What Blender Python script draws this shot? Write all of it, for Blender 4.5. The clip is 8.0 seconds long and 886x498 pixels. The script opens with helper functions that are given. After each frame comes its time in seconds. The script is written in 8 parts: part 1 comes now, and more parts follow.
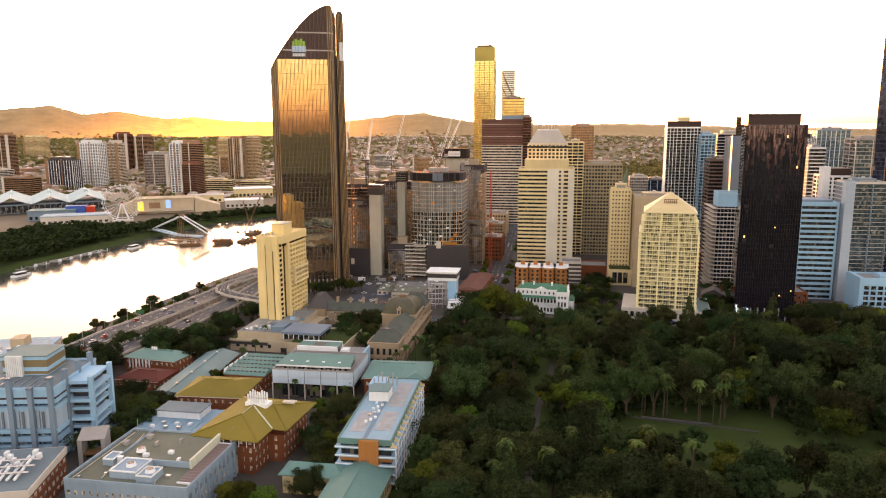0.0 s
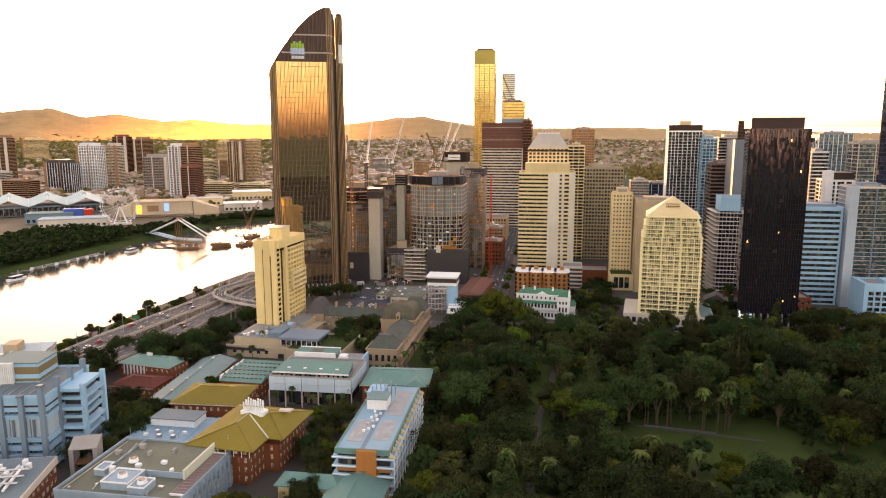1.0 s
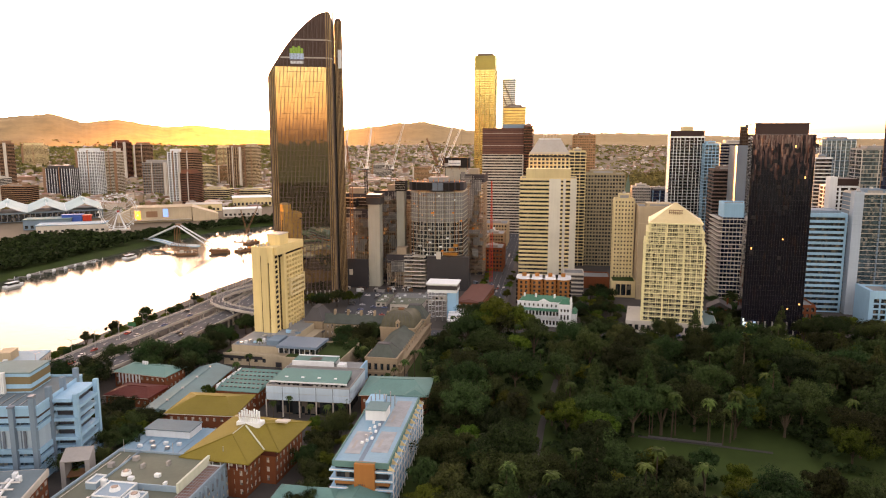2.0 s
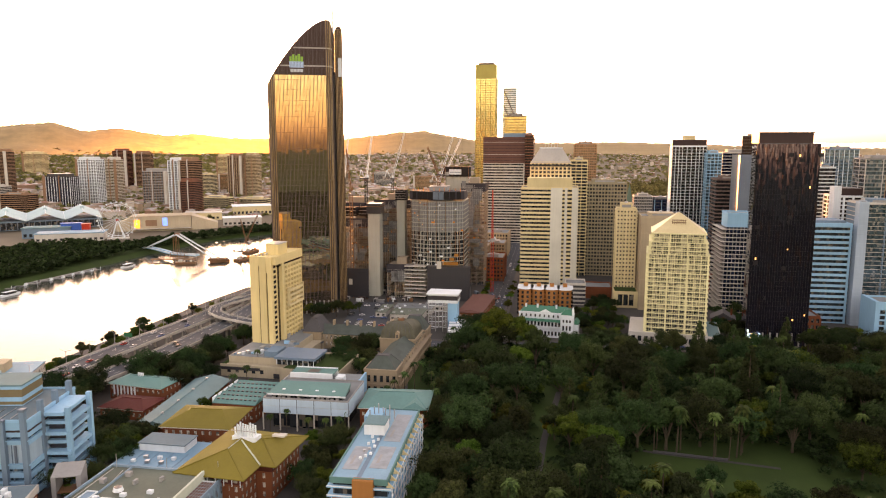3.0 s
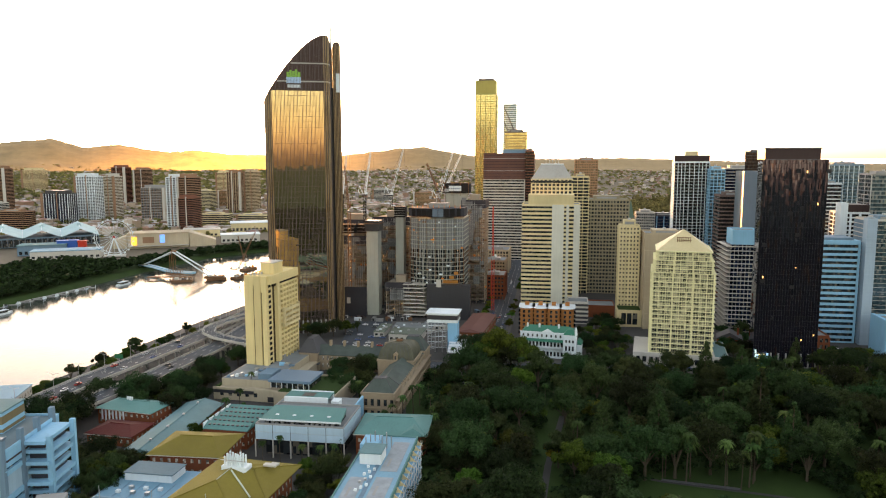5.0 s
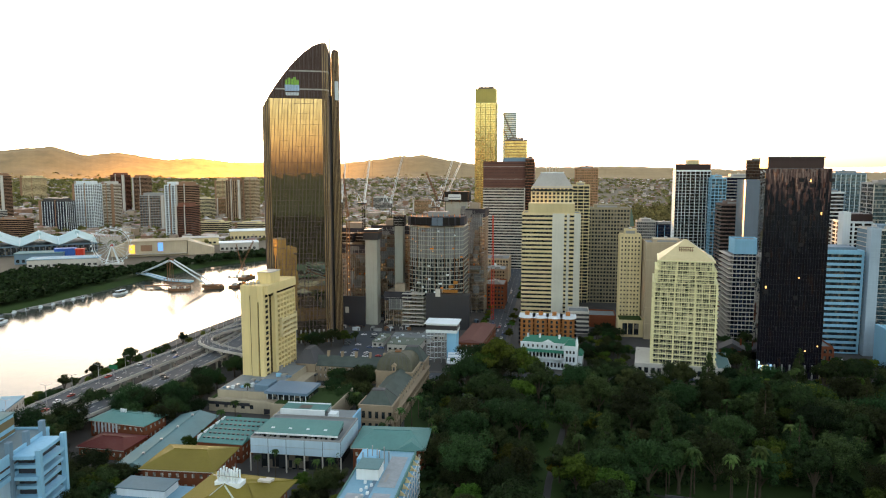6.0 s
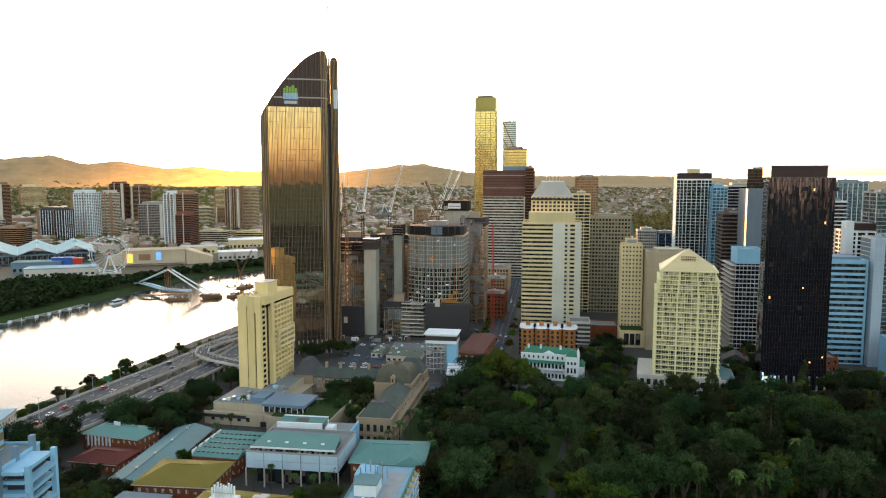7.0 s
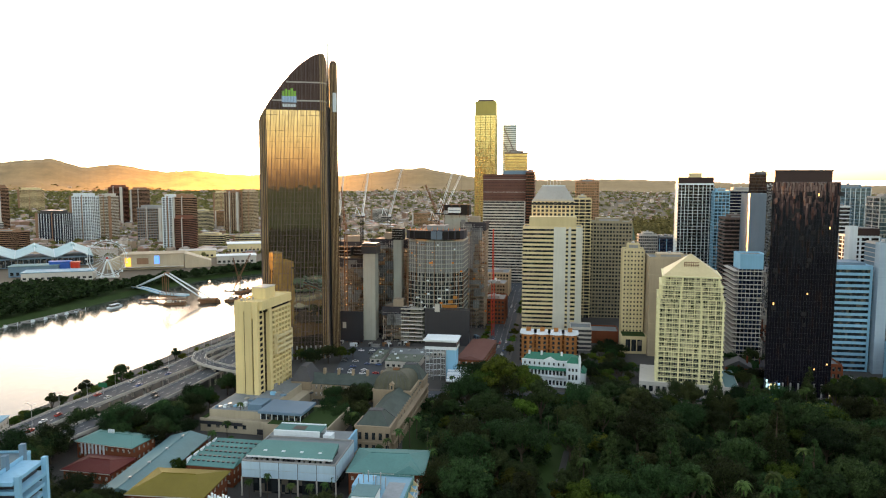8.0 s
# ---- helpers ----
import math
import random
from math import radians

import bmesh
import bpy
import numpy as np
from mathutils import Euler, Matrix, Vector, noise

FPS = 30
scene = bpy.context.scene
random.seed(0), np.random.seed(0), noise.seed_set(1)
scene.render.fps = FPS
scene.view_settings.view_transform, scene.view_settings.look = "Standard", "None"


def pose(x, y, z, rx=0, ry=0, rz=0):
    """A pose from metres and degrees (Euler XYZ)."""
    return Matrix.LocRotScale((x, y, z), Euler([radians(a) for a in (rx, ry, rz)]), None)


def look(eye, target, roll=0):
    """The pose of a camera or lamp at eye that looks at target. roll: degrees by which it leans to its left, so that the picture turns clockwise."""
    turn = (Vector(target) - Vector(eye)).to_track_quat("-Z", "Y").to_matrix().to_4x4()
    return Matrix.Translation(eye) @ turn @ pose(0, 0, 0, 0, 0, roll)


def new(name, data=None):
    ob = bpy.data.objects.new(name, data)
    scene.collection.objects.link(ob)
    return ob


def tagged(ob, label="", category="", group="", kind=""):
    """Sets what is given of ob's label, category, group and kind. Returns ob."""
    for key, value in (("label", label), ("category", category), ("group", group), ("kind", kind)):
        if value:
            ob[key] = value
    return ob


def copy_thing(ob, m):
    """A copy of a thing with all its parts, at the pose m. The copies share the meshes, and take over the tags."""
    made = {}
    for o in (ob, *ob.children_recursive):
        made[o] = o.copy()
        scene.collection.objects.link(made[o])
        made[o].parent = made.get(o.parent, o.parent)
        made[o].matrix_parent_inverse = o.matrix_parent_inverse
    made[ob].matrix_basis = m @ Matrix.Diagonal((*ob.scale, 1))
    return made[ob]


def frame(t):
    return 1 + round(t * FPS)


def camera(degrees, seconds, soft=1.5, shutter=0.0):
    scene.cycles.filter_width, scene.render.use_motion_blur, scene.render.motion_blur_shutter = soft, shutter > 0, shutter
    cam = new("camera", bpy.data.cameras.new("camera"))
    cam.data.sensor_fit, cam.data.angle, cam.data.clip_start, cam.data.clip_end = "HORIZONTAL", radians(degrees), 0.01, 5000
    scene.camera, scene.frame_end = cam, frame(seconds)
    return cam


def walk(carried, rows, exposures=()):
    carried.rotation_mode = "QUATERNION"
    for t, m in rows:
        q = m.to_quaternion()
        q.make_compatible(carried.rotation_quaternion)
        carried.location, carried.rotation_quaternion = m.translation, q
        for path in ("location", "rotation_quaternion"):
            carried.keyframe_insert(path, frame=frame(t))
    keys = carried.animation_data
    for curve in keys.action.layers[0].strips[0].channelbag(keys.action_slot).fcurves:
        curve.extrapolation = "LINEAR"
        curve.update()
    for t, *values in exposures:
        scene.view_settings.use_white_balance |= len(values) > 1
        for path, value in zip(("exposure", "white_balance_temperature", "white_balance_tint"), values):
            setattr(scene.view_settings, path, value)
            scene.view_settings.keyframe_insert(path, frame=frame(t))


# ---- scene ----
cam = camera(64.0, 8.0, soft=1.1)
PATH = [
    (0, (-0.112, 0.757, 130.863), (-0.119, 2.728, 130.522), -0.2),
    (0.5, (-0.155, 3.567, 130.835), (-0.161, 5.538, 130.496), -0.1),
    (1, (-0.191, 6.385, 130.811), (-0.197, 8.357, 130.479), -0.1),
    (1.5, (-0.215, 9.15, 130.776), (-0.221, 11.123, 130.45), -0.1),
    (3, (-0.28, 17.358, 130.549), (-0.288, 19.336, 130.257), -0.0),
    (3.5, (-0.245, 20.089, 130.53), (-0.254, 22.069, 130.248), -0.1),
    (4, (-0.115, 22.838, 130.561), (-0.126, 24.82, 130.289), -0.0),
    (4.5, (0.024, 25.536, 130.621), (0.015, 27.519, 130.361), -0.1),
    (6, (0.427, 33.442, 131.096), (0.419, 35.429, 130.87), -0.0),
    (6.5, (0.505, 36.108, 131.175), (0.497, 38.097, 130.96), 0.0),
    (7, (0.446, 38.78, 131.231), (0.439, 40.77, 131.029), -0.0),
    (7.5, (0.353, 41.444, 131.277), (0.346, 43.435, 131.082), -0.0),
    (8, (0.258, 44.136, 131.313), (0.252, 46.127, 131.122), 0.1),
]
walk(cam, [(t, look(eye, target, roll)) for t, eye, target, roll in PATH],
     [(0.0, 4.05, 10800, 36), (1.5, 4.05, 10800, 36), (3.5, 4.02, 10000, 31), (4.5, 3.9, 8900, 21), (6.0, 3.73, 7700, 10), (8.0, 3.75, 7800, 12)])

# ---- world, sun, exposure ----
SUN_AZ, SUN_EL = radians(-14.5), radians(1.8)   # azimuth from +y towards +x
world = bpy.data.worlds.new("sky")
scene.world = world
world.use_nodes = True
wt = world.node_tree
sky = wt.nodes.new("ShaderNodeTexSky")
sky.sky_type = "NISHITA"
sky.sun_disc = False
sky.sun_elevation, sky.sun_rotation = SUN_EL, SUN_AZ
sky.air_density, sky.dust_density, sky.ozone_density = 1.0, 1.2, 2.2
pale = wt.nodes.new("ShaderNodeHueSaturation")   # thin evening haze
pale.inputs["Saturation"].default_value = 0.58
wt.links.new(sky.outputs[0], pale.inputs["Color"])
wt.links.new(pale.outputs[0], wt.nodes["Background"].inputs[0])
wt.nodes["Background"].inputs[1].default_value = 0.15
sun_data = bpy.data.lights.new("sun", "SUN")
sun_data.energy, sun_data.angle, sun_data.color = 0.9, radians(0.6), (1.0, 0.48, 0.17)
sun = new("sun", sun_data)
sun_way = Vector((math.sin(SUN_AZ) * math.cos(SUN_EL), math.cos(SUN_AZ) * math.cos(SUN_EL), math.sin(SUN_EL)))
sun.matrix_world = Matrix.Translation((0, 0, 600)) @ sun_way.to_track_quat("Z", "Y").to_matrix().to_4x4()

# ---- materials ----
RNG = random.Random(7)


def nodes_of(name):
    m = bpy.data.materials.new(name)
    m.use_nodes = True
    t = m.node_tree
    return m, t, t.nodes["Principled BSDF"]


def node(t, kind, **inputs):
    n = t.nodes.new(kind)
    for k, v in inputs.items():
        n.inputs[k.replace("_", " ")].default_value = v
    return n


def math_node(t, op, a, b=None):
    n = t.nodes.new("ShaderNodeMath")
    n.operation = op
    for i, v in enumerate((a, b)):
        if v is None:
            continue
        if isinstance(v, (int, float)):
            n.inputs[i].default_value = v
        else:
            t.links.new(v, n.inputs[i])
    return n.outputs[0]


def mix_col(t, fac, a, b, blend="MIX"):
    n = t.nodes.new("ShaderNodeMix")
    n.data_type, n.blend_type = "RGBA", blend
    for sock, v in ((n.inputs[0], fac), (n.inputs[6], a), (n.inputs[7], b)):
        if isinstance(v, (int, float)):
            sock.default_value = v
        elif isinstance(v, tuple):
            sock.default_value = (*v[:3], 1)
        else:
            t.links.new(v, sock)
    return n.outputs[2]


def shade(c, k):
    return tuple(min(1, x * k) for x in c)


def surface(name, color, rough=0.75, metal=0.0, var=0.25, big=0.06, fine=1.3, bump=0.25, seams=0.0, streak=0.25):
    """Weathered paint, concrete, stone, sheet metal: mottling at two scales, rain streaks, optional standing seams."""
    m, t, p = nodes_of(name)
    tc = t.nodes.new("ShaderNodeTexCoord")
    info = t.nodes.new("ShaderNodeObjectInfo")
    shift = t.nodes.new("ShaderNodeVectorMath")
    shift.operation = "ADD"
    geo = t.nodes.new("ShaderNodeNewGeometry")
    t.links.new(geo.outputs["Position"], shift.inputs[0])
    t.links.new(info.outputs["Random"], shift.inputs[1])
    n1 = node(t, "ShaderNodeTexNoise", Scale=big, Detail=4.0)
    n2 = node(t, "ShaderNodeTexNoise", Scale=fine, Detail=3.0)
    st = t.nodes.new("ShaderNodeMapping")
    st.inputs["Scale"].default_value = (0.8, 0.8, 0.05)
    n3 = node(t, "ShaderNodeTexNoise", Scale=1.0, Detail=3.0)
    for n in (n1, n2):
        t.links.new(shift.outputs[0], n.inputs["Vector"])
    t.links.new(shift.outputs[0], st.inputs["Vector"])
    t.links.new(st.outputs[0], n3.inputs["Vector"])
    c = mix_col(t, n1.outputs["Fac"], shade(color, 1 - var), shade(color, 1 + var * 0.8))
    f2 = math_node(t, "MULTIPLY", n2.outputs["Fac"], var * 0.8)
    c = mix_col(t, f2, c, shade(color, 0.55))
    f3 = math_node(t, "MULTIPLY", math_node(t, "SUBTRACT", n3.outputs["Fac"], 0.45), streak * 2)
    f3 = math_node(t, "MAXIMUM", f3, 0.0)
    c = mix_col(t, f3, c, shade(color, 0.4))
    r = math_node(t, "ADD", math_node(t, "MULTIPLY", info.outputs["Random"], 0.16), 0.92)
    hsv = node(t, "ShaderNodeHueSaturation")
    t.links.new(c, hsv.inputs["Color"])
    t.links.new(r, hsv.inputs["Value"])
    t.links.new(hsv.outputs[0], p.inputs["Base Color"])
    p.inputs["Roughness"].default_value, p.inputs["Metallic"].default_value = rough, metal
    p.inputs["Specular IOR Level"].default_value = 0.2 if rough > 0.45 else 0.5
    b = node(t, "ShaderNodeBump", Strength=bump, Distance=0.05)
    height = n2.outputs["Fac"]
    if seams:
        w = node(t, "ShaderNodeTexWave", Scale=seams)
        t.links.new(tc.outputs["Object"], w.inputs["Vector"])
        height = math_node(t, "ADD", height, math_node(t, "POWER", w.outputs["Fac"], 6.0))
    t.links.new(height, b.inputs["Height"])
    t.links.new(b.outputs[0], p.inputs["Normal"])
    return m


def lean_panes(t, random_color, normal, amount):
    """Tilts each pane a little its own way, so that each mirrors another spot."""
    tilt = t.nodes.new("ShaderNodeVectorMath")
    tilt.operation = "MULTIPLY_ADD"
    t.links.new(random_color, tilt.inputs[0])
    tilt.inputs[1].default_value = (amount,) * 3
    tilt.inputs[2].default_value = (-amount / 2,) * 3
    add = t.nodes.new("ShaderNodeVectorMath")
    t.links.new(normal, add.inputs[0])
    t.links.new(tilt.outputs[0], add.inputs[1])
    unit = t.nodes.new("ShaderNodeVectorMath")
    unit.operation = "NORMALIZE"
    t.links.new(add.outputs[0], unit.inputs[0])
    return unit.outputs[0]


def facade_glass(name, tint, metal=0.5, rough=0.08, cell=(1.5, 1.5, 3.4), vary=0.6, blinds=(0.25, 0.22, 0.18), blind_share=0.25, gloss_spread=0.1, wave=0.05, lean=0.02):
    """Window glass: each pane has its own tone, tilt and blind."""
    m, t, p = nodes_of(name)
    tc = t.nodes.new("ShaderNodeTexCoord")
    info = t.nodes.new("ShaderNodeObjectInfo")
    dv = t.nodes.new("ShaderNodeVectorMath")
    dv.operation = "DIVIDE"
    t.links.new(tc.outputs["Object"], dv.inputs[0])
    dv.inputs[1].default_value = cell
    fl = t.nodes.new("ShaderNodeVectorMath")
    fl.operation = "FLOOR"
    t.links.new(dv.outputs[0], fl.inputs[0])
    ad = t.nodes.new("ShaderNodeVectorMath")
    ad.operation = "ADD"
    t.links.new(fl.outputs[0], ad.inputs[0])
    t.links.new(info.outputs["Random"], ad.inputs[1])
    wn = t.nodes.new("ShaderNodeTexWhiteNoise")
    t.links.new(ad.outputs[0], wn.inputs["Vector"])
    c = mix_col(t, wn.outputs["Value"], shade(tint, 1 - vary), shade(tint, 1 + vary))
    sep = t.nodes.new("ShaderNodeSeparateColor")
    t.links.new(wn.outputs["Color"], sep.inputs[0])
    blind = math_node(t, "LESS_THAN", sep.outputs[1], blind_share)
    c = mix_col(t, math_node(t, "MULTIPLY", blind, 0.7), c, blinds)
    t.links.new(c, p.inputs["Base Color"])
    t.links.new(math_node(t, "MULTIPLY", math_node(t, "SUBTRACT", 1.0, blind), metal), p.inputs["Metallic"])
    t.links.new(math_node(t, "ADD", math_node(t, "MULTIPLY", sep.outputs[2], gloss_spread), rough), p.inputs["Roughness"])
    n2 = node(t, "ShaderNodeTexNoise", Scale=0.35, Detail=2.0)
    t.links.new(tc.outputs["Object"], n2.inputs["Vector"])
    b = node(t, "ShaderNodeBump", Strength=wave, Distance=0.05)
    t.links.new(n2.outputs["Fac"], b.inputs["Height"])
    t.links.new(lean_panes(t, wn.outputs["Color"], b.outputs[0], lean), p.inputs["Normal"])
    return m


def leaf_material(name, color, hue=0.03, through_light=0.25):
    m, t, p = nodes_of(name)
    info = t.nodes.new("ShaderNodeObjectInfo")
    geo = t.nodes.new("ShaderNodeNewGeometry")
    hsv = node(t, "ShaderNodeHueSaturation")
    c = mix_col(t, geo.outputs["Random Per Island"], shade(color, 0.5), shade(color, 1.5))
    t.links.new(c, hsv.inputs["Color"])
    t.links.new(math_node(t, "ADD", math_node(t, "MULTIPLY", math_node(t, "SUBTRACT", info.outputs["Random"], 0.5), hue * 2), 0.5), hsv.inputs["Hue"])
    t.links.new(math_node(t, "ADD", math_node(t, "MULTIPLY", math_node(t, "FRACT", math_node(t, "MULTIPLY", info.outputs["Random"], 17.3)), 1.15), 0.4), hsv.inputs["Value"])
    t.links.new(hsv.outputs[0], p.inputs["Base Color"])
    p.inputs["Roughness"].default_value = 0.8
    p.inputs["Specular IOR Level"].default_value = 0.1
    tr = t.nodes.new("ShaderNodeBsdfTranslucent")
    t.links.new(hsv.outputs[0], tr.inputs["Color"])
    mx = t.nodes.new("ShaderNodeMixShader")
    mx.inputs[0].default_value = through_light
    t.links.new(p.outputs[0], mx.inputs[1])
    t.links.new(tr.outputs[0], mx.inputs[2])
    t.links.new(mx.outputs[0], t.nodes["Material Output"].inputs[0])
    return m


def glow(name, color, strength):
    m, t, p = nodes_of(name)
    p.inputs["Base Color"].default_value = (*color, 1)
    p.inputs["Emission Color"].default_value = (*color, 1)
    p.inputs["Emission Strength"].default_value = strength
    return m


def streaked_glass(name, dark, sunset_tint):
    """Black mirror glass: narrow upright strips of panes, each a little out of true, some painted warm."""
    m, t, p = nodes_of(name)
    tc = t.nodes.new("ShaderNodeTexCoord")
    cells = []
    for size in ((0.8, 30.0, 3.3), (1.6, 30.0, 13.2)):
        sep = t.nodes.new("ShaderNodeSeparateXYZ")
        t.links.new(tc.outputs["Object"], sep.inputs[0])
        col = math_node(t, "FLOOR", math_node(t, "DIVIDE", sep.outputs[0], size[0]))
        lift = t.nodes.new("ShaderNodeTexWhiteNoise")
        lift.noise_dimensions = "1D"
        t.links.new(col, lift.inputs["W"])
        row = math_node(t, "FLOOR", math_node(t, "ADD", math_node(t, "DIVIDE", sep.outputs[2], size[2]), math_node(t, "MULTIPLY", lift.outputs["Value"], 7.0)))
        v = t.nodes.new("ShaderNodeCombineXYZ")
        t.links.new(col, v.inputs[0])
        t.links.new(row, v.inputs[1])
        wn = t.nodes.new("ShaderNodeTexWhiteNoise")
        t.links.new(v.outputs[0], wn.inputs["Vector"])
        cells.append(wn)
    mp = t.nodes.new("ShaderNodeMapping")
    mp.inputs["Scale"].default_value = (0.5, 0.5, 0.06)
    t.links.new(tc.outputs["Object"], mp.inputs[0])
    n = node(t, "ShaderNodeTexNoise", Scale=1.0, Detail=6.0, Roughness=0.7)
    t.links.new(mp.outputs[0], n.inputs["Vector"])
    # Warm streaks paint sunset reflections into the glass colour.
    pick = math_node(t, "MULTIPLY", math_node(t, "MAXIMUM", math_node(t, "SUBTRACT", n.outputs["Fac"], 0.53), 0.0), 5.0)
    pick = math_node(t, "MULTIPLY", pick, math_node(t, "POWER", cells[1].outputs["Value"], 2.0))
    c = mix_col(t, cells[0].outputs["Value"], shade(dark, 0.7), shade(dark, 1.3))
    t.links.new(mix_col(t, pick, c, sunset_tint), p.inputs["Base Color"])
    p.inputs["Metallic"].default_value, p.inputs["Roughness"].default_value = 0.85, 0.05
    geo = t.nodes.new("ShaderNodeNewGeometry")
    blend = t.nodes.new("ShaderNodeVectorMath")
    blend.operation = "ADD"
    t.links.new(cells[0].outputs["Color"], blend.inputs[0])
    t.links.new(cells[1].outputs["Color"], blend.inputs[1])
    t.links.new(lean_panes(t, blend.outputs[0], geo.outputs["Normal"], 0.026), p.inputs["Normal"])
    return m


CREAM = surface("cream_concrete", (0.66, 0.55, 0.32))
ANNEXE = surface("annexe_concrete", (0.7, 0.56, 0.28), var=0.18)
HOTEL = surface("hotel_cream", (0.72, 0.68, 0.41), var=0.14)
WHITE = surface("white_paint", (0.66, 0.73, 0.75), var=0.18)
ROOF_WHITE = surface("pale_blue_grey_concrete", (0.22, 0.34, 0.42), var=0.35)
PALE = surface("pale_concrete", (0.5, 0.48, 0.43))
GREY = surface("grey_concrete", (0.3, 0.3, 0.29))
BEIGE = surface("beige_concrete", (0.46, 0.37, 0.25))
BROWN = surface("brown_concrete", (0.29, 0.165, 0.1))
BLUISH = surface("blue_white_panel", (0.22, 0.47, 0.64), var=0.2)
BLUEGREY = surface("blue_grey_panel", (0.14, 0.23, 0.3))
DARK = surface("dark_cladding", (0.03, 0.03, 0.035), rough=0.4)
MAROON = surface("maroon_cladding", (0.045, 0.026, 0.024), rough=0.5)
BRICK = surface("red_brick", (0.2, 0.062, 0.028), rough=0.9, fine=2.5)
ORANGE_BRICK = surface("orange_brick", (0.38, 0.155, 0.05), rough=0.85)
REDBROWN = surface("red_brown_brick", (0.2, 0.08, 0.05), rough=0.8)
MATT_BLACK = surface("matt_black_cladding", (0.022, 0.019, 0.018), rough=1.0)
PARL_ROOF = surface("green_grey_slate", (0.07, 0.09, 0.08), rough=0.75, var=0.4, big=0.2)
CLUB_ROOF = surface("green_painted_roof", (0.025, 0.17, 0.11), rough=0.6, seams=1.2)
SAND = surface("sandstone", (0.31, 0.24, 0.165), rough=0.85)
TEAL_ROOF = surface("teal_metal_roof", (0.085, 0.225, 0.21), rough=0.65, seams=1.2, bump=0.5)
GREY_ROOF = surface("grey_green_roof", (0.1, 0.205, 0.22), rough=0.7, seams=1.2, bump=0.5)
BLUE_ROOF = surface("blue_grey_roof", (0.15, 0.32, 0.42), rough=0.6, seams=0.8, bump=0.4)
YELLOW_ROOF = surface("yellow_tile_roof", (0.195, 0.155, 0.028), rough=0.8, seams=1.5, bump=0.6)
RED_ROOF = surface("red_metal_roof", (0.095, 0.011, 0.008), rough=0.7, seams=1.2, bump=0.5)
SLATE = surface("grey_slate", (0.085, 0.085, 0.09), rough=0.7)
DOME_COPPER = surface("brown_green_copper", (0.1, 0.1, 0.07), rough=0.6, var=0.5, big=0.25)
MAROON_ROOF = surface("weathered_maroon_roof", (0.17, 0.075, 0.06), rough=0.8, seams=1.2)
RAW = surface("raw_concrete", (0.3, 0.25, 0.19), rough=0.9)
SHAFT = surface("shaft_concrete", (0.36, 0.37, 0.32), rough=0.85)
COPPER = surface("green_copper", (0.1, 0.16, 0.12), rough=0.7)
OLIVE_ROOF = surface("olive_grey_roof", (0.145, 0.17, 0.135), rough=0.9, var=0.35)
TILE_ROOF = surface("red_brown_tiles", (0.17, 0.09, 0.075), rough=0.8, seams=2.0)
# Red-brown top storey; the deep shade under the eaves is in its colour.
EAVE_BAND = surface("shaded_red_brown", (0.1, 0.025, 0.016), rough=0.8)
PALE_GLASS = surface("pale_blue_glazing", (0.33, 0.47, 0.56), rough=0.25, var=0.2)
BLACK = surface("black_frame", (0.014, 0.013, 0.014), rough=0.6)
BITUMEN = surface("flat_roof_membrane", (0.21, 0.235, 0.24), rough=0.9, var=0.35)
ASPHALT = surface("asphalt", (0.066, 0.077, 0.088), rough=0.85, var=0.3, streak=0)
PAVING = surface("paving", (0.1, 0.095, 0.088), rough=0.9, streak=0)
PATH_STONE = surface("dark_garden_paving", (0.055, 0.055, 0.052), rough=0.9, streak=0)
KERB = surface("concrete_barrier", (0.42, 0.4, 0.36))
LINE = surface("road_paint", (0.7, 0.7, 0.66), streak=0)
STEEL = surface("galvanised_steel", (0.45, 0.46, 0.46), rough=0.4, metal=0.7)
RUST = surface("brown_steel", (0.2, 0.1, 0.05), rough=0.7)
BARK = surface("bark", (0.075, 0.06, 0.042), rough=0.95)
RED = surface("red_paint", (0.5, 0.04, 0.02), rough=0.5)
BLUE = surface("blue_paint", (0.03, 0.12, 0.45), rough=0.5)
ORANGE = surface("orange_paint", (0.75, 0.22, 0.02), rough=0.5)
RUBBER = surface("rubber", (0.02, 0.02, 0.02), rough=0.8, streak=0)
SCREEN = surface("scaffold_mesh", (0.05, 0.048, 0.055), rough=0.9, var=0.5)
MESH_WRAP = surface("pale_netting", (0.19, 0.2, 0.2), rough=0.9, var=0.5, big=0.2)
ORANGE_NET = surface("orange_netting", (0.4, 0.17, 0.04), rough=0.9, var=0.5)
SLATE_BLUE = surface("slate_blue_cladding", (0.1, 0.145, 0.19), rough=0.4)
PALE_SCREEN = surface("pale_green_screen", (0.5, 0.56, 0.46), var=0.15)
ROOF_PATCH = surface("pale_grey_roof_patch", (0.3, 0.34, 0.36), rough=0.9, var=0.35, big=0.25)
PODIUM = surface("weathered_concrete", (0.42, 0.36, 0.26), var=0.3)
GREY_DECK = surface("blue_grey_deck", (0.13, 0.2, 0.23), rough=0.85, var=0.35)
OLIVE_BAND = surface("olive_louvre", (0.2, 0.16, 0.09), rough=0.7)
GLASS = facade_glass("window_glass", (0.04, 0.046, 0.05), blinds=(0.16, 0.14, 0.11), blind_share=0.18)
GLASS_DARK = facade_glass("dark_glass", (0.045, 0.035, 0.03), metal=0.65, blind_share=0.0, vary=0.4, cell=(1.2, 1.2, 3.3), rough=0.05)
BRICK_PANE = facade_glass("old_window_glass", (0.3, 0.28, 0.24), metal=0.3, blinds=(0.55, 0.5, 0.42), blind_share=0.5)
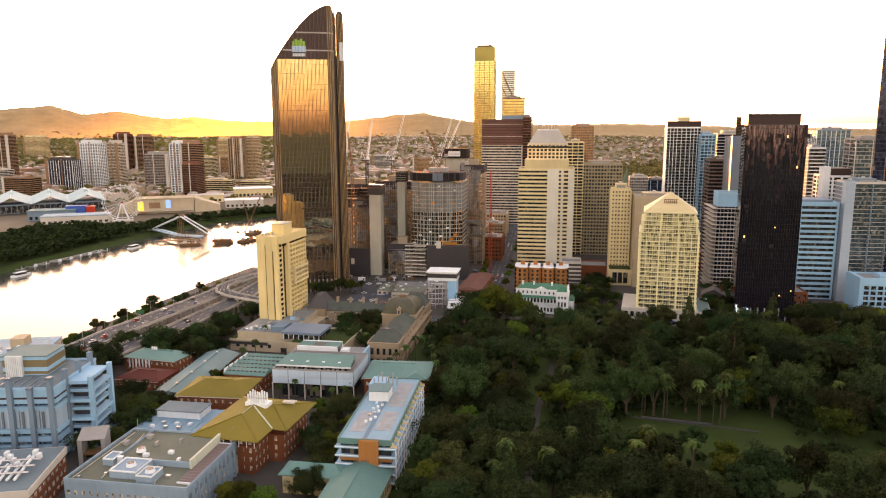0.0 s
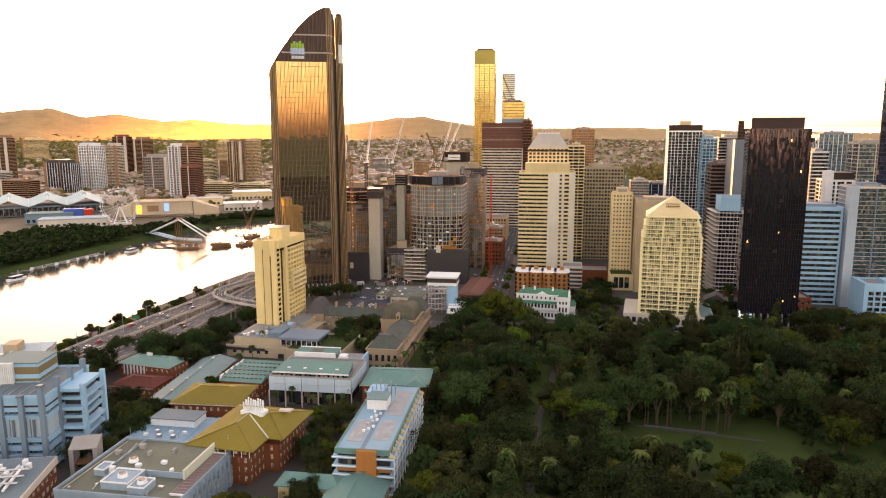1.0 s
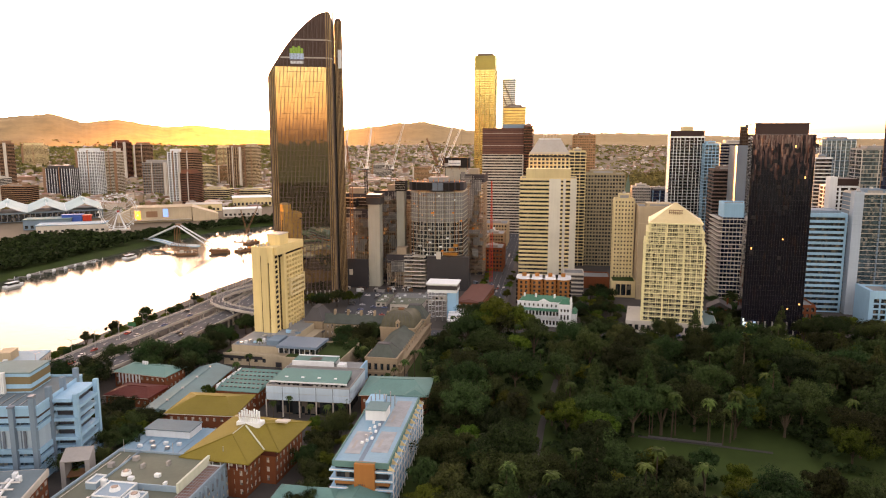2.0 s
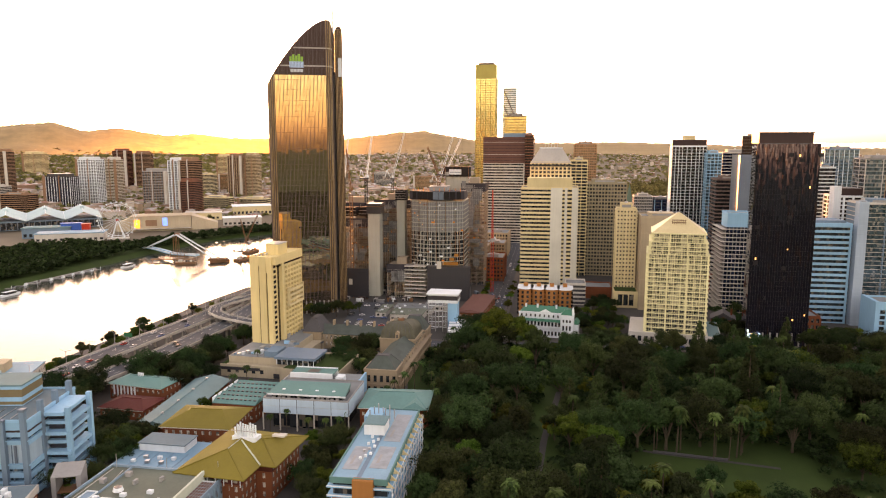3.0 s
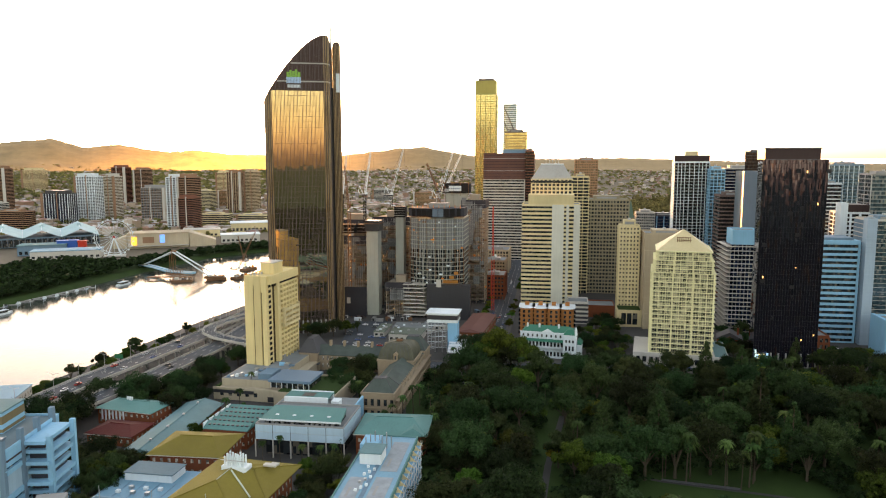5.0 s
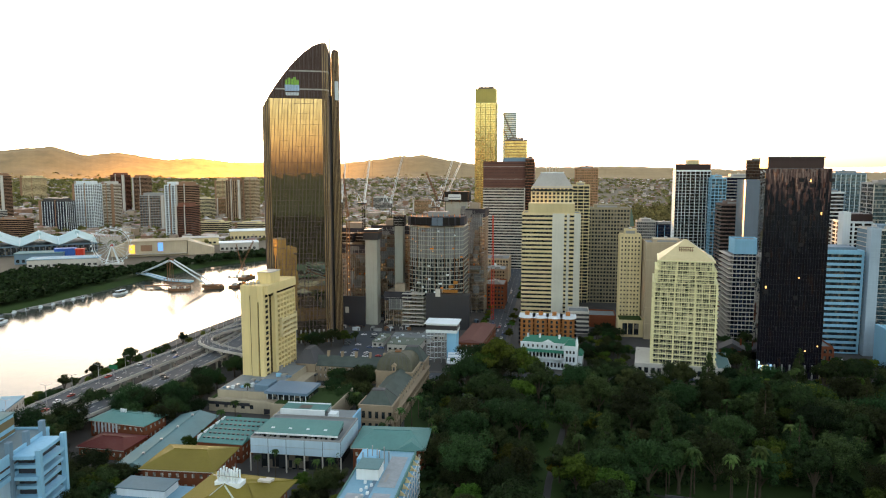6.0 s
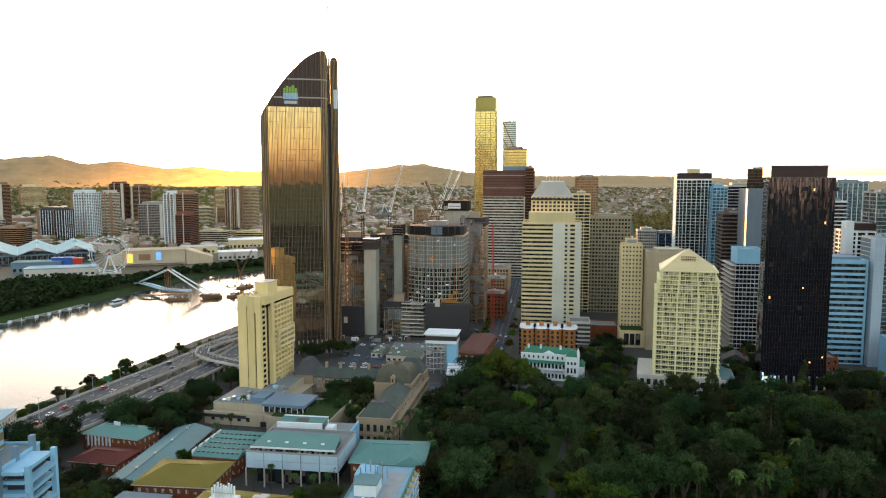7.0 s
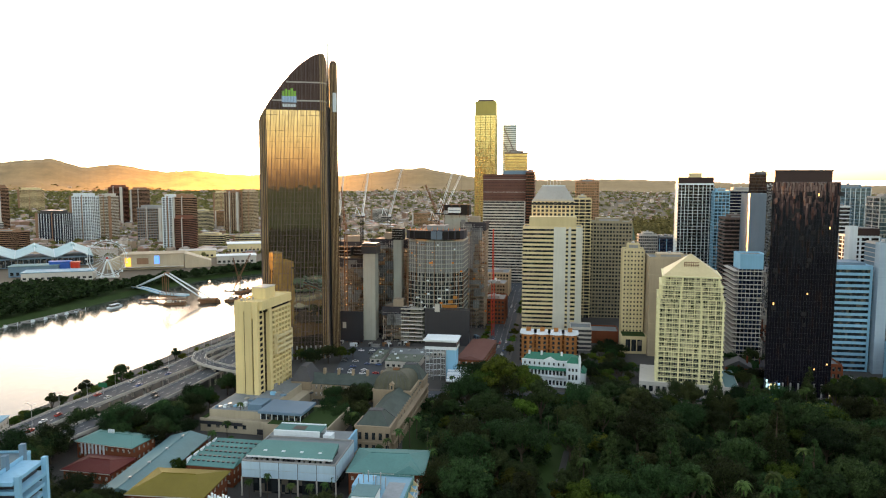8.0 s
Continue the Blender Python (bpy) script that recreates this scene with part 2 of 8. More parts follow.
GLASS_YELLOW = facade_glass("yellow_gold_glass", (0.52, 0.45, 0.2), metal=0.85, blind_share=0.0, cell=(1.5, 1.5, 3.6), vary=0.18, rough=0.1)
GLASS_GOLD = facade_glass("gold_glass", (0.43, 0.33, 0.19), metal=0.97, blind_share=0.0, cell=(2.6, 60.0, 3.95), vary=0.13, rough=0.012, gloss_spread=0.02, wave=0.004, lean=0.004)
GLASS_STREAK = streaked_glass("black_streaked_glass", (0.056, 0.056, 0.082), (0.42, 0.19, 0.09))
GLASS_TEAL = facade_glass("teal_glass", (0.12, 0.2, 0.24), metal=0.7, blind_share=0.12)
GLASS_TAN = facade_glass("tan_glass", (0.3, 0.22, 0.13), metal=0.7, blind_share=0.1)
GLASS_NAVY = facade_glass("navy_glass", (0.03, 0.045, 0.09), metal=0.7, blind_share=0.02)
GLASS_PANEL = surface("frosted_panel", (0.42, 0.58, 0.68), rough=0.3, var=0.16)
GLASS_HOTEL = facade_glass("apartment_glass", (0.13, 0.13, 0.09), metal=0.35, blinds=(0.42, 0.38, 0.26), blind_share=0.38, vary=0.8)
LIT = glow("lit_window", (1.0, 0.55, 0.2), 0.14)
CARS = [surface("car_paint_" + n, c, rough=0.3, streak=0) for n, c in
        (("white", (0.7, 0.7, 0.7)), ("silver", (0.4, 0.41, 0.42)), ("black", (0.03, 0.03, 0.03)), ("red", (0.4, 0.03, 0.02)), ("blue", (0.05, 0.1, 0.25)))]
LEAF = leaf_material("dark_foliage", (0.027, 0.045, 0.015), 0.06)
LEAF_B = leaf_material("bright_foliage", (0.06, 0.09, 0.013), 0.05)
LEAF_Y = leaf_material("yellow_foliage", (0.2, 0.19, 0.02))
LEAF_P = leaf_material("palm_foliage", (0.045, 0.08, 0.022))
# Paler and warmer than the near leaves: distance haze put into the colour.
LEAF_FAR = leaf_material("hazed_far_foliage", (0.13, 0.105, 0.045), 0.04, 0.55)


def grass_material():
    m = surface("grass", (0.026, 0.054, 0.011), rough=0.95, var=0.5, big=0.05, fine=2.0, streak=0)
    return m


GRASS = grass_material()
URBAN = surface("urban_ground", (0.07, 0.068, 0.064), rough=0.9, var=0.5, big=0.03, fine=0.5, streak=0)
SUBURB = surface("suburb_ground", (0.17, 0.14, 0.1), rough=0.95, var=0.6, big=0.01, fine=0.15, streak=0)

WATER, wn_t, wp = nodes_of("river_water")
wp.inputs["Base Color"].default_value = (0.05, 0.06, 0.05, 1)
wp.inputs["Roughness"].default_value = 0.12
wp.inputs["IOR"].default_value = 1.33
w_tc = wn_t.nodes.new("ShaderNodeNewGeometry")
w_map = wn_t.nodes.new("ShaderNodeMapping")
w_map.inputs["Scale"].default_value = (1.0, 0.5, 1.0)
w_n = node(wn_t, "ShaderNodeTexNoise", Scale=0.25, Detail=5.0)
w_b = node(wn_t, "ShaderNodeBump", Strength=0.25, Distance=0.4)
wn_t.links.new(w_tc.outputs["Position"], w_map.inputs[0])
wn_t.links.new(w_map.outputs[0], w_n.inputs["Vector"])
wn_t.links.new(w_n.outputs["Fac"], w_b.inputs["Height"])
wn_t.links.new(w_b.outputs[0], wp.inputs["Normal"])


# ---- mesh helpers ----
class MB:
    """Collects boxes, prisms, tubes and quads for one mesh."""

    def __init__(self):
        self.v, self.f = [], []

    def quad(self, *pts):
        i = len(self.v)
        self.v += [tuple(p) for p in pts]
        self.f.append(tuple(range(i, i + len(pts))))
        return self

    def hexa(self, lo, hi):
        i = len(self.v)
        self.v += [tuple(p) for p in lo] + [tuple(p) for p in hi]
        self.f += [(i + 3, i + 2, i + 1, i), (i + 4, i + 5, i + 6, i + 7)]
        self.f += [(i + a, i + (a + 1) % 4, i + 4 + (a + 1) % 4, i + 4 + a) for a in range(4)]
        return self

    def box(self, x0, x1, y0, y1, z0, z1):
        r = ((x0, y0), (x1, y0), (x1, y1), (x0, y1))
        return self.hexa([(x, y, z0) for x, y in r], [(x, y, z1) for x, y in r])

    def frustum(self, x0, x1, y0, y1, z0, z1, inx, iny):
        lo = ((x0, y0), (x1, y0), (x1, y1), (x0, y1))
        hi = ((x0 + inx, y0 + iny), (x1 - inx, y0 + iny), (x1 - inx, y1 - iny), (x0 + inx, y1 - iny))
        return self.hexa([(x, y, z0) for x, y in lo], [(x, y, z1) for x, y in hi])

    def prism(self, pts, z0, z1):
        i, n = len(self.v), len(pts)
        tops = z1 if isinstance(z1, list) else [z1] * n
        self.v += [(x, y, z0) for x, y in pts] + [(p[0], p[1], z) for p, z in zip(pts, tops)]
        self.f += [tuple(range(i + n - 1, i - 1, -1)), tuple(range(i + n, i + 2 * n))]
        self.f += [(i + a, i + (a + 1) % n, i + n + (a + 1) % n, i + n + a) for a in range(n)]
        return self

    def tube(self, p, q, r, n=6, r2=None):
        p, q = Vector(p), Vector(q)
        w = (q - p).normalized()
        u = w.orthogonal().normalized()
        s = w.cross(u)
        r2 = r if r2 is None else r2
        i = len(self.v)
        for c, k in ((p, r), (q, r2)):
            for a in range(n):
                b = 2 * math.pi * a / n
                self.v.append(tuple(c + (u * math.cos(b) + s * math.sin(b)) * k))
        self.f += [(i + a, i + (a + 1) % n, i + n + (a + 1) % n, i + n + a) for a in range(n)]
        self.f += [tuple(range(i + n - 1, i - 1, -1)), tuple(range(i + n, i + 2 * n))]
        return self

    def gable(self, x0, x1, y0, y1, z0, z1, along="y", hip=0.0):
        """A pitched roof with its ridge along an axis; hip: how far the ridge stops short of the ends."""
        if along == "y":
            m = (x0 + x1) / 2
            a, b = (m, y0 + hip, z1), (m, y1 - hip, z1)
            c = [(x0, y0, z0), (x1, y0, z0), (x1, y1, z0), (x0, y1, z0)]
            self.quad(c[0], c[1], a), self.quad(c[1], c[2], b, a), self.quad(c[2], c[3], b), self.quad(c[3], c[0], a, b)
        else:
            m = (y0 + y1) / 2
            a, b = (x0 + hip, m, z1), (x1 - hip, m, z1)
            c = [(x0, y0, z0), (x1, y0, z0), (x1, y1, z0), (x0, y1, z0)]
            self.quad(c[0], c[1], b, a), self.quad(c[1], c[2], b), self.quad(c[2], c[3], a, b), self.quad(c[3], c[0], a)
        self.box(x0, x1, y0, y1, z0 - 0.35, z0)
        return self

    def mesh(self, name, material):
        me = bpy.data.meshes.new(name)
        me.from_pydata(self.v, [], self.f)
        me.materials.append(material)
        me.update()
        return me


def part(name, mb, material, parent, label="", m=None):
    me = mb.mesh(name, material) if isinstance(mb, MB) else mb
    ob = new(name, me)
    ob.parent = parent
    if m is not None:
        ob.matrix_basis = m
    if label:
        ob["label"] = label
    return ob


BOXES = {}


def block(name, material, parent, x0, x1, y0, y1, z0, z1, label=""):
    """A box part; alike boxes share one mesh."""
    s = tuple(round(abs(v), 3) for v in (x1 - x0, y1 - y0, z1 - z0))
    key = (s, material.name)
    if key not in BOXES:
        BOXES[key] = MB().box(-s[0] / 2, s[0] / 2, -s[1] / 2, s[1] / 2, -s[2] / 2, s[2] / 2).mesh(name, material)
    return part(name, BOXES[key], material, parent, label, Matrix.Translation(((x0 + x1) / 2, (y0 + y1) / 2, (z0 + z1) / 2)))


def thing(name, label, category, x, y, z=0.0, yaw=0.0, group="", kind=""):
    ob = new(name)
    ob.empty_display_size = 0.5
    ob.matrix_basis = pose(x, y, z, 0, 0, yaw)
    return tagged(ob, label, category, group, kind)


def single(name, mb, material, label, category, x=0, y=0, z=0, yaw=0, kind="", group=""):
    ob = new(name, mb.mesh(name, material))
    ob.matrix_basis = pose(x, y, z, 0, 0, yaw)
    return tagged(ob, label, category, group, kind)


GRID = -9.0   # the yaw of the street grid

# ---- ground, river, hills ----
NEAR_BANK = [(-420, -300), (-330, 60), (-282, 260), (-240, 430), (-222, 520), (-205, 590), (-180, 665), (-150, 780), (-120, 900), (-70, 1100), (60, 1300), (260, 1450)]
FAR_BANK = [(-640, -300), (-570, 60), (-490, 360), (-430, 600), (-403, 722), (-385, 800), (-368, 880), (-330, 1010), (-258, 1090), (-150, 1250), (-20, 1420), (240, 1620)]


def bank_x(bank, y):
    ys, xs = [p[1] for p in bank], [p[0] for p in bank]
    return float(np.interp(y, ys, xs))


RIDGE = [(-70, 140), (-50, 180), (-36, 205), (-32, 222), (-28.6, 246), (-26.8, 203), (-24.4, 217), (-21, 178), (-19.2, 192), (-16.6, 167), (-13.5, 160), (-8, 160),
         (-3.8, 202), (-1.8, 209), (0.7, 176), (3.5, 142), (9, 136), (12.4, 143), (18, 134), (22, 122), (30, 112), (36, 108), (60, 115), (90, 110)]


def ridge_height(az):
    d = math.degrees(az)
    if abs(d) > 90:
        return 110
    h = float(np.interp(d, [a for a, _ in RIDGE], [b for _, b in RIDGE]))
    return h + 5 * noise.noise((d * 0.9, 3.1, 0)) + 2.5 * noise.noise((d * 3.1, 8.1, 0)) + 3.0 * noise.noise((d * 11.0, 1.7, 0)) + 2.0 * noise.noise((d * 29.0, 4.4, 0))


def smooth(a, b, x):
    k = min(1, max(0, (x - a) / (b - a)))
    return k * k * (3 - 2 * k)


def land(x, y):
    """The height of the ground."""
    r = math.hypot(x, y)
    z = 74 * smooth(1400, 3700, r) + 6 * noise.noise((x / 300, y / 300, 1)) * smooth(1100, 1800, r)
    if y < 1560 and x < 420:
        n, f = bank_x(NEAR_BANK, y), bank_x(FAR_BANK, y)
        inside = min(n - x, x - f)
        z -= 9 * smooth(-6, 10, inside)
    return z


def in_park(x, y):
    return -22 < x < 345 and 60 < y < 452 and not (x < -8 and y > 440) or (-14 < x < 112 and 440 < y < 478)


def ground():
    rings = [0] + [20 * k for k in range(1, 12)] + list(range(226, 1300, 9)) + list(range(1310, 2000, 45)) + list(range(2000, 4801, 140))
    angles = [radians(a) for a in np.concatenate([np.arange(-180, -46, 3.0), np.arange(-46, 46, 0.55), np.arange(46, 180, 3.0)])]
    n = len(angles)
    vs, fs, mats = [(0, 0, 0)], [], []
    for r in rings[1:]:
        for a in angles:
            x, y = r * math.sin(a), r * math.cos(a)
            vs.append((x, y, land(x, y)))
    for k in range(n):
        fs.append((0, 1 + (k + 1) % n, 1 + k))
    for i in range(len(rings) - 2):
        for k in range(n):
            fs.append((1 + i * n + k, 1 + i * n + (k + 1) % n, 1 + (i + 1) * n + (k + 1) % n, 1 + (i + 1) * n + k))
    me = bpy.data.meshes.new("ground")
    me.from_pydata(vs, [], fs)
    for m in (URBAN, GRASS, SUBURB):
        me.materials.append(m)
    for p in me.polygons:
        x, y, _ = p.center
        r = math.hypot(x, y)
        p.material_index = 1 if in_park(x, y) or (y < 200 and x > -20) or (bank_x(FAR_BANK, y) - (190 if y < 930 else 50) < x < bank_x(FAR_BANK, y) + 30 and y < 1250) else (2 if r > 960 else 0)
    me.polygons.foreach_set("use_smooth", [True] * len(me.polygons))
    me.update()
    if me.polygons[5].normal.z < 0:
        me.flip_normals()
    return tagged(new("ground", me), "grass, asphalt and earth of a river city", "ground", kind="structure")


ground()
river = MB()
for k in range(-300, 1450, 25):
    river.quad((bank_x(FAR_BANK, k) - 8, k, -4), (bank_x(NEAR_BANK, k) + 8, k, -4), (bank_x(NEAR_BANK, k + 25) + 8, k + 25, -4), (bank_x(FAR_BANK, k + 25) - 8, k + 25, -4))
single("water", river, WATER, "wide calm river shining in low sun", "river", kind="structure")


def hills(name, r0, r1, back, k, material, label, lift):
    """A long ridge, with spurs, far behind the town."""
    angles = [radians(a) for a in np.arange(-75, 76, 0.1)]
    vs, fs, rows = [], [], 14
    for a in angles:
        top = (ridge_height(a + lift * 0.12) * k if lift == 0 else 0.5 * ridge_height(a + 0.12) + 84) + lift * 12 * noise.noise((math.degrees(a) * 0.25, 5, 1))
        for j in range(rows):
            s = j / (rows - 2)
            r = r0 + (r1 - r0) * min(s, 1) + (back if j == rows - 1 else 0)
            up = s ** 1.5 * (1 + 0.25 * noise.noise((math.degrees(a) * 0.35, s * 4, 2)) * (1 - s) * 2)
            z = 40 + (top - 40) * min(up, 1.0) if j < rows - 1 else 0
            vs.append((r * math.sin(a), r * math.cos(a), z))
    for i in range(len(angles) - 1):
        for j in range(rows - 1):
            p = i * rows + j
            fs.append((p, p + rows, p + rows + 1, p + 1))
    me = bpy.data.meshes.new(name)
    me.from_pydata(vs, [], fs)
    me.materials.append(material)
    me.polygons.foreach_set("use_smooth", [True] * len(me.polygons))
    return tagged(new(name, me), label, "hills", kind="structure")


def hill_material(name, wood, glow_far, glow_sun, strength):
    """Wooded slopes with evening haze painted as emission, brightest under the sun."""
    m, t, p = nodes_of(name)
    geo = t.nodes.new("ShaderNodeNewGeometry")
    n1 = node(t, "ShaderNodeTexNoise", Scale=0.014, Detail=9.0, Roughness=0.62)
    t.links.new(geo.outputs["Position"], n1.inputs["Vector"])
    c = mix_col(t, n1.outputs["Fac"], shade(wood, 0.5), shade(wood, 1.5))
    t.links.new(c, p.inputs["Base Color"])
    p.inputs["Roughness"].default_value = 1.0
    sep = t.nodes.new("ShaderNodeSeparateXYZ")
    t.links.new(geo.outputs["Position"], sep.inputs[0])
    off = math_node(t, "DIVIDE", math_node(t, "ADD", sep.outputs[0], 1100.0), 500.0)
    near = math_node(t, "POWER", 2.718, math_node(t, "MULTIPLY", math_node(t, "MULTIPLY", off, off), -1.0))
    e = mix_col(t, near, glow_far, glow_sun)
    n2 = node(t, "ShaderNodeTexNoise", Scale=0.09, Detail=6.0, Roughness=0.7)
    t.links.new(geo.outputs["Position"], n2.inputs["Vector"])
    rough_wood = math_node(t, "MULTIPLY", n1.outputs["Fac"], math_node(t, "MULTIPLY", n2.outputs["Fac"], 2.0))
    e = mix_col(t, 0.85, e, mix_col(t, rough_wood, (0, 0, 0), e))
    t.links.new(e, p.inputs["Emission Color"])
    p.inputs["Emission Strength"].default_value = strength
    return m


def hill_spot(a, s):
    """A point on the near face of the ridge."""
    rr = 3350 + 950 * s
    return rr * math.sin(a), rr * math.cos(a), 38 + (ridge_height(a) - 40) * s ** 1.5


HILL = hill_material("painted_hill_haze", (0.05, 0.05, 0.03), (0.058, 0.043, 0.022), (0.66, 0.28, 0.06), 0.45)
HILL_FAR = hill_material("painted_far_hill_haze", (0.05, 0.05, 0.05), (0.75, 0.5, 0.42), (1.0, 0.75, 0.5), 0.75)
hills("backdrop", 3350, 4300, 120, 1.0, HILL, "wooded hills with glowing painted haze along the horizon", 0)
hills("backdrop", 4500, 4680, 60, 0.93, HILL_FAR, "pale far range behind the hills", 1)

# ---- streets ----


def ribbon(pts, half, z, thick=0.12):
    """A strip of road along a line of points."""
    mb = MB()
    side = []
    for i, p in enumerate(pts):
        a, b = Vector(pts[max(0, i - 1)][:2]), Vector(pts[min(len(pts) - 1, i + 1)][:2])
        w = (b - a).normalized()
        nrm = Vector((-w.y, w.x))
        h = p[2] if len(p) > 2 else z
        side.append((Vector(p[:2]) + nrm * half, Vector(p[:2]) - nrm * half, h))
    for (l0, r0, h0), (l1, r1, h1) in zip(side, side[1:]):
        mb.hexa([(r0.x, r0.y, h0 - thick), (r1.x, r1.y, h1 - thick), (l1.x, l1.y, h1 - thick), (l0.x, l0.y, h0 - thick)],
                [(r0.x, r0.y, h0), (r1.x, r1.y, h1), (l1.x, l1.y, h1), (l0.x, l0.y, h0)])
    return mb


def offset(pts, d, dz=0.0):
    out = []
    for i, p in enumerate(pts):
        a, b = Vector(pts[max(0, i - 1)][:2]), Vector(pts[min(len(pts) - 1, i + 1)][:2])
        w = (b - a).normalized()
        out.append((p[0] - w.y * d, p[1] + w.x * d, (p[2] if len(p) > 2 else 0) + dz))
    return out


def street(name, label, pts, half, lanes=2):
    single(name, ribbon(pts, half, 0.1), ASPHALT, label, "road", kind="structure")
    for s in (-1, 1):
        single("pavement", ribbon(offset(pts, s * (half + 2), 0.22), 2, 0.22, 0.2), PAVING, "concrete footpath along the street", "pavement", kind="structure")
    marks = MB()
    for k in range(1, lanes):
        line = offset(pts, -half + 2 * half * k / lanes)
        for a, b in zip(line, line[1:]):
            n = int(math.hypot(b[0] - a[0], b[1] - a[1]) / 9)
            for j in range(n):
                p, q = j / n, (j + 0.35) / n
                u, v = [a[0] + (b[0] - a[0]) * p, a[1] + (b[1] - a[1]) * p, 0.1], [a[0] + (b[0] - a[0]) * q, a[1] + (b[1] - a[1]) * q, 0.1]
                seg = ribbon([u, v], 0.12, 0.11, 0.01)
                i = len(marks.v)
                marks.v += [(x, y, 0.104 if z > 0.105 else 0.1045) for x, y, z in seg.v]
                marks.f += [tuple(i + f for f in face) for face in seg.f]
    if marks.v:
        single("trim", marks, LINE, "white dashed lane lines", "lane line", kind="structure")


street("road", "asphalt street between towers with traffic", [(36, 560), (46.4, 625), (74.8, 818), (110, 1060)], 9, 4)
street("road", "asphalt cross street beside the gardens", [(-40, 476), (20, 468), (118, 470), (340, 440)], 7, 2)
street("road", "asphalt street beside the parliament", [(14, 420), (24, 487), (36, 560)], 7, 2)
single("pavement", ribbon([(29, 225), (31, 250), (36, 282), (44, 320), (60, 380)], 1.5, 0.12), PATH_STONE, "grey garden path", "path", kind="structure")
single("pavement", ribbon([(80, 309), (89, 305), (118, 296), (136, 290)], 0.9, 0.12), PATH_STONE, "dark stone garden path along a low wall", "path", kind="structure")
single("road", MB().box(-76, -44, 512, 596, 0.02, 0.14), ASPHALT, "asphalt car park behind the parliament", "car park", kind="structure")
single("pavement", MB().box(-44, 2, 512, 598, 0.02, 0.16), PAVING, "paved forecourt beside low roofs", "forecourt", kind="structure")
single("garden_wall", MB().box(-15, 15, -0.25, 0.25, 0, 0.9), SLATE, "low stone garden wall beside the lawn", "garden wall", 103, 301.5, 0, -16)

# ---- towers ----


def storeys(t, x0, x1, y0, y1, z0, z1, fh, glass, band=None, band_h=1.0, proj=0.25, pier=None, pier_gap=3.0, pier_w=0.5, pier_proj=0.3, name="glazing", joined=False):
    """Glazed walls with a spandrel band at each floor and upright piers in front of them."""
    part(name, MB().box(x0, x1, y0, y1, z0, z1), glass, t)
    n = max(1, round((z1 - z0) / fh))
    if band and joined:
        mb = MB()
        for k in range(n + 1):
            z = z0 + (z1 - z0) * k / n
            mb.box(x0 - proj, x1 + proj, y0 - proj, y1 + proj, max(z0, z - band_h / 2), min(z1 + 0.05, z + band_h / 2))
        tagged(part("banding", mb, band, t), kind="stuff")
        if pier:
            nx, ny, h = max(1, round((x1 - x0) / pier_gap)), max(1, round((y1 - y0) / pier_gap)), pier_w / 2
            mb = MB()
            for k in range(nx + 1):
                x = x0 + (x1 - x0) * k / nx
                for y in (y0, y1):
                    mb.box(x - h, x + h, y - pier_proj, y + pier_proj, z0, z1)
            for k in range(1, ny):
                y = y0 + (y1 - y0) * k / ny
                for x in (x0, x1):
                    mb.box(x - pier_proj, x + pier_proj, y - h, y + h, z0, z1)
            tagged(part("pier_grid", mb, pier, t), kind="stuff")
            pier = None
    elif band:
        for k in range(n + 1):
            z = z0 + (z1 - z0) * k / n
            lo, hi = max(z0, z - band_h / 2), min(z1 + 0.05, z + band_h / 2)
            block("floor_band", band, t, x0 - proj, x1 + proj, y0 - proj, y1 + proj, lo, hi)
    if pier:
        nx, ny = max(1, round((x1 - x0) / pier_gap)), max(1, round((y1 - y0) / pier_gap))
        h = pier_w / 2
        for k in range(nx + 1):
            x = x0 + (x1 - x0) * k / nx
            for y in (y0, y1):
                block("pier", pier, t, x - h, x + h, y - pier_proj, y + pier_proj, z0, z1)
        for k in range(1, ny):
            y = y0 + (y1 - y0) * k / ny
            for x in (x0, x1):
                block("pier", pier, t, x - pier_proj, x + pier_proj, y - h, y + h, z0, z1)


def parapet(t, x0, x1, y0, y1, z, material, h=1.2, thick=0.4, roof=BITUMEN):
    block("roof_deck", roof, t, x0 + thick, x1 - thick, y0 + thick, y1 - thick, z - 0.1, z + 0.12)
    block("parapet", material, t, x0 - 0.1, x1 + 0.1, y0 - 0.1, y0 + thick, z, z + h)
    block("parapet", material, t, x0 - 0.1, x1 + 0.1, y1 - thick, y1 + 0.1, z, z + h)
    block("parapet", material, t, x0 - 0.1, x0 + thick, y0 + thick, y1 - thick, z, z + h)
    block("parapet", material, t, x1 - thick, x1 + 0.1, y0 + thick, y1 - thick, z, z + h)


def plant(t, x0, x1, y0, y1, z, h, material):
    """A rooftop plant room with louvres and a few machines."""
    room = part("plant_room", MB().box(x0, x1, y0, y1, z, z + h), material, t)
    part("louvre", MB().box(x0 + (x1 - x0) * 0.12, x0 + (x1 - x0) * 0.88, y0 - 0.08, y0, z + h * 0.3, z + h * 0.75), GREY, room)
    part("cooling_unit", MB().tube(((x0 + x1) / 2, (y0 + y1) / 2, z + h), ((x0 + x1) / 2, (y0 + y1) / 2, z + h + 1.4), 1.3, 10), STEEL, t)


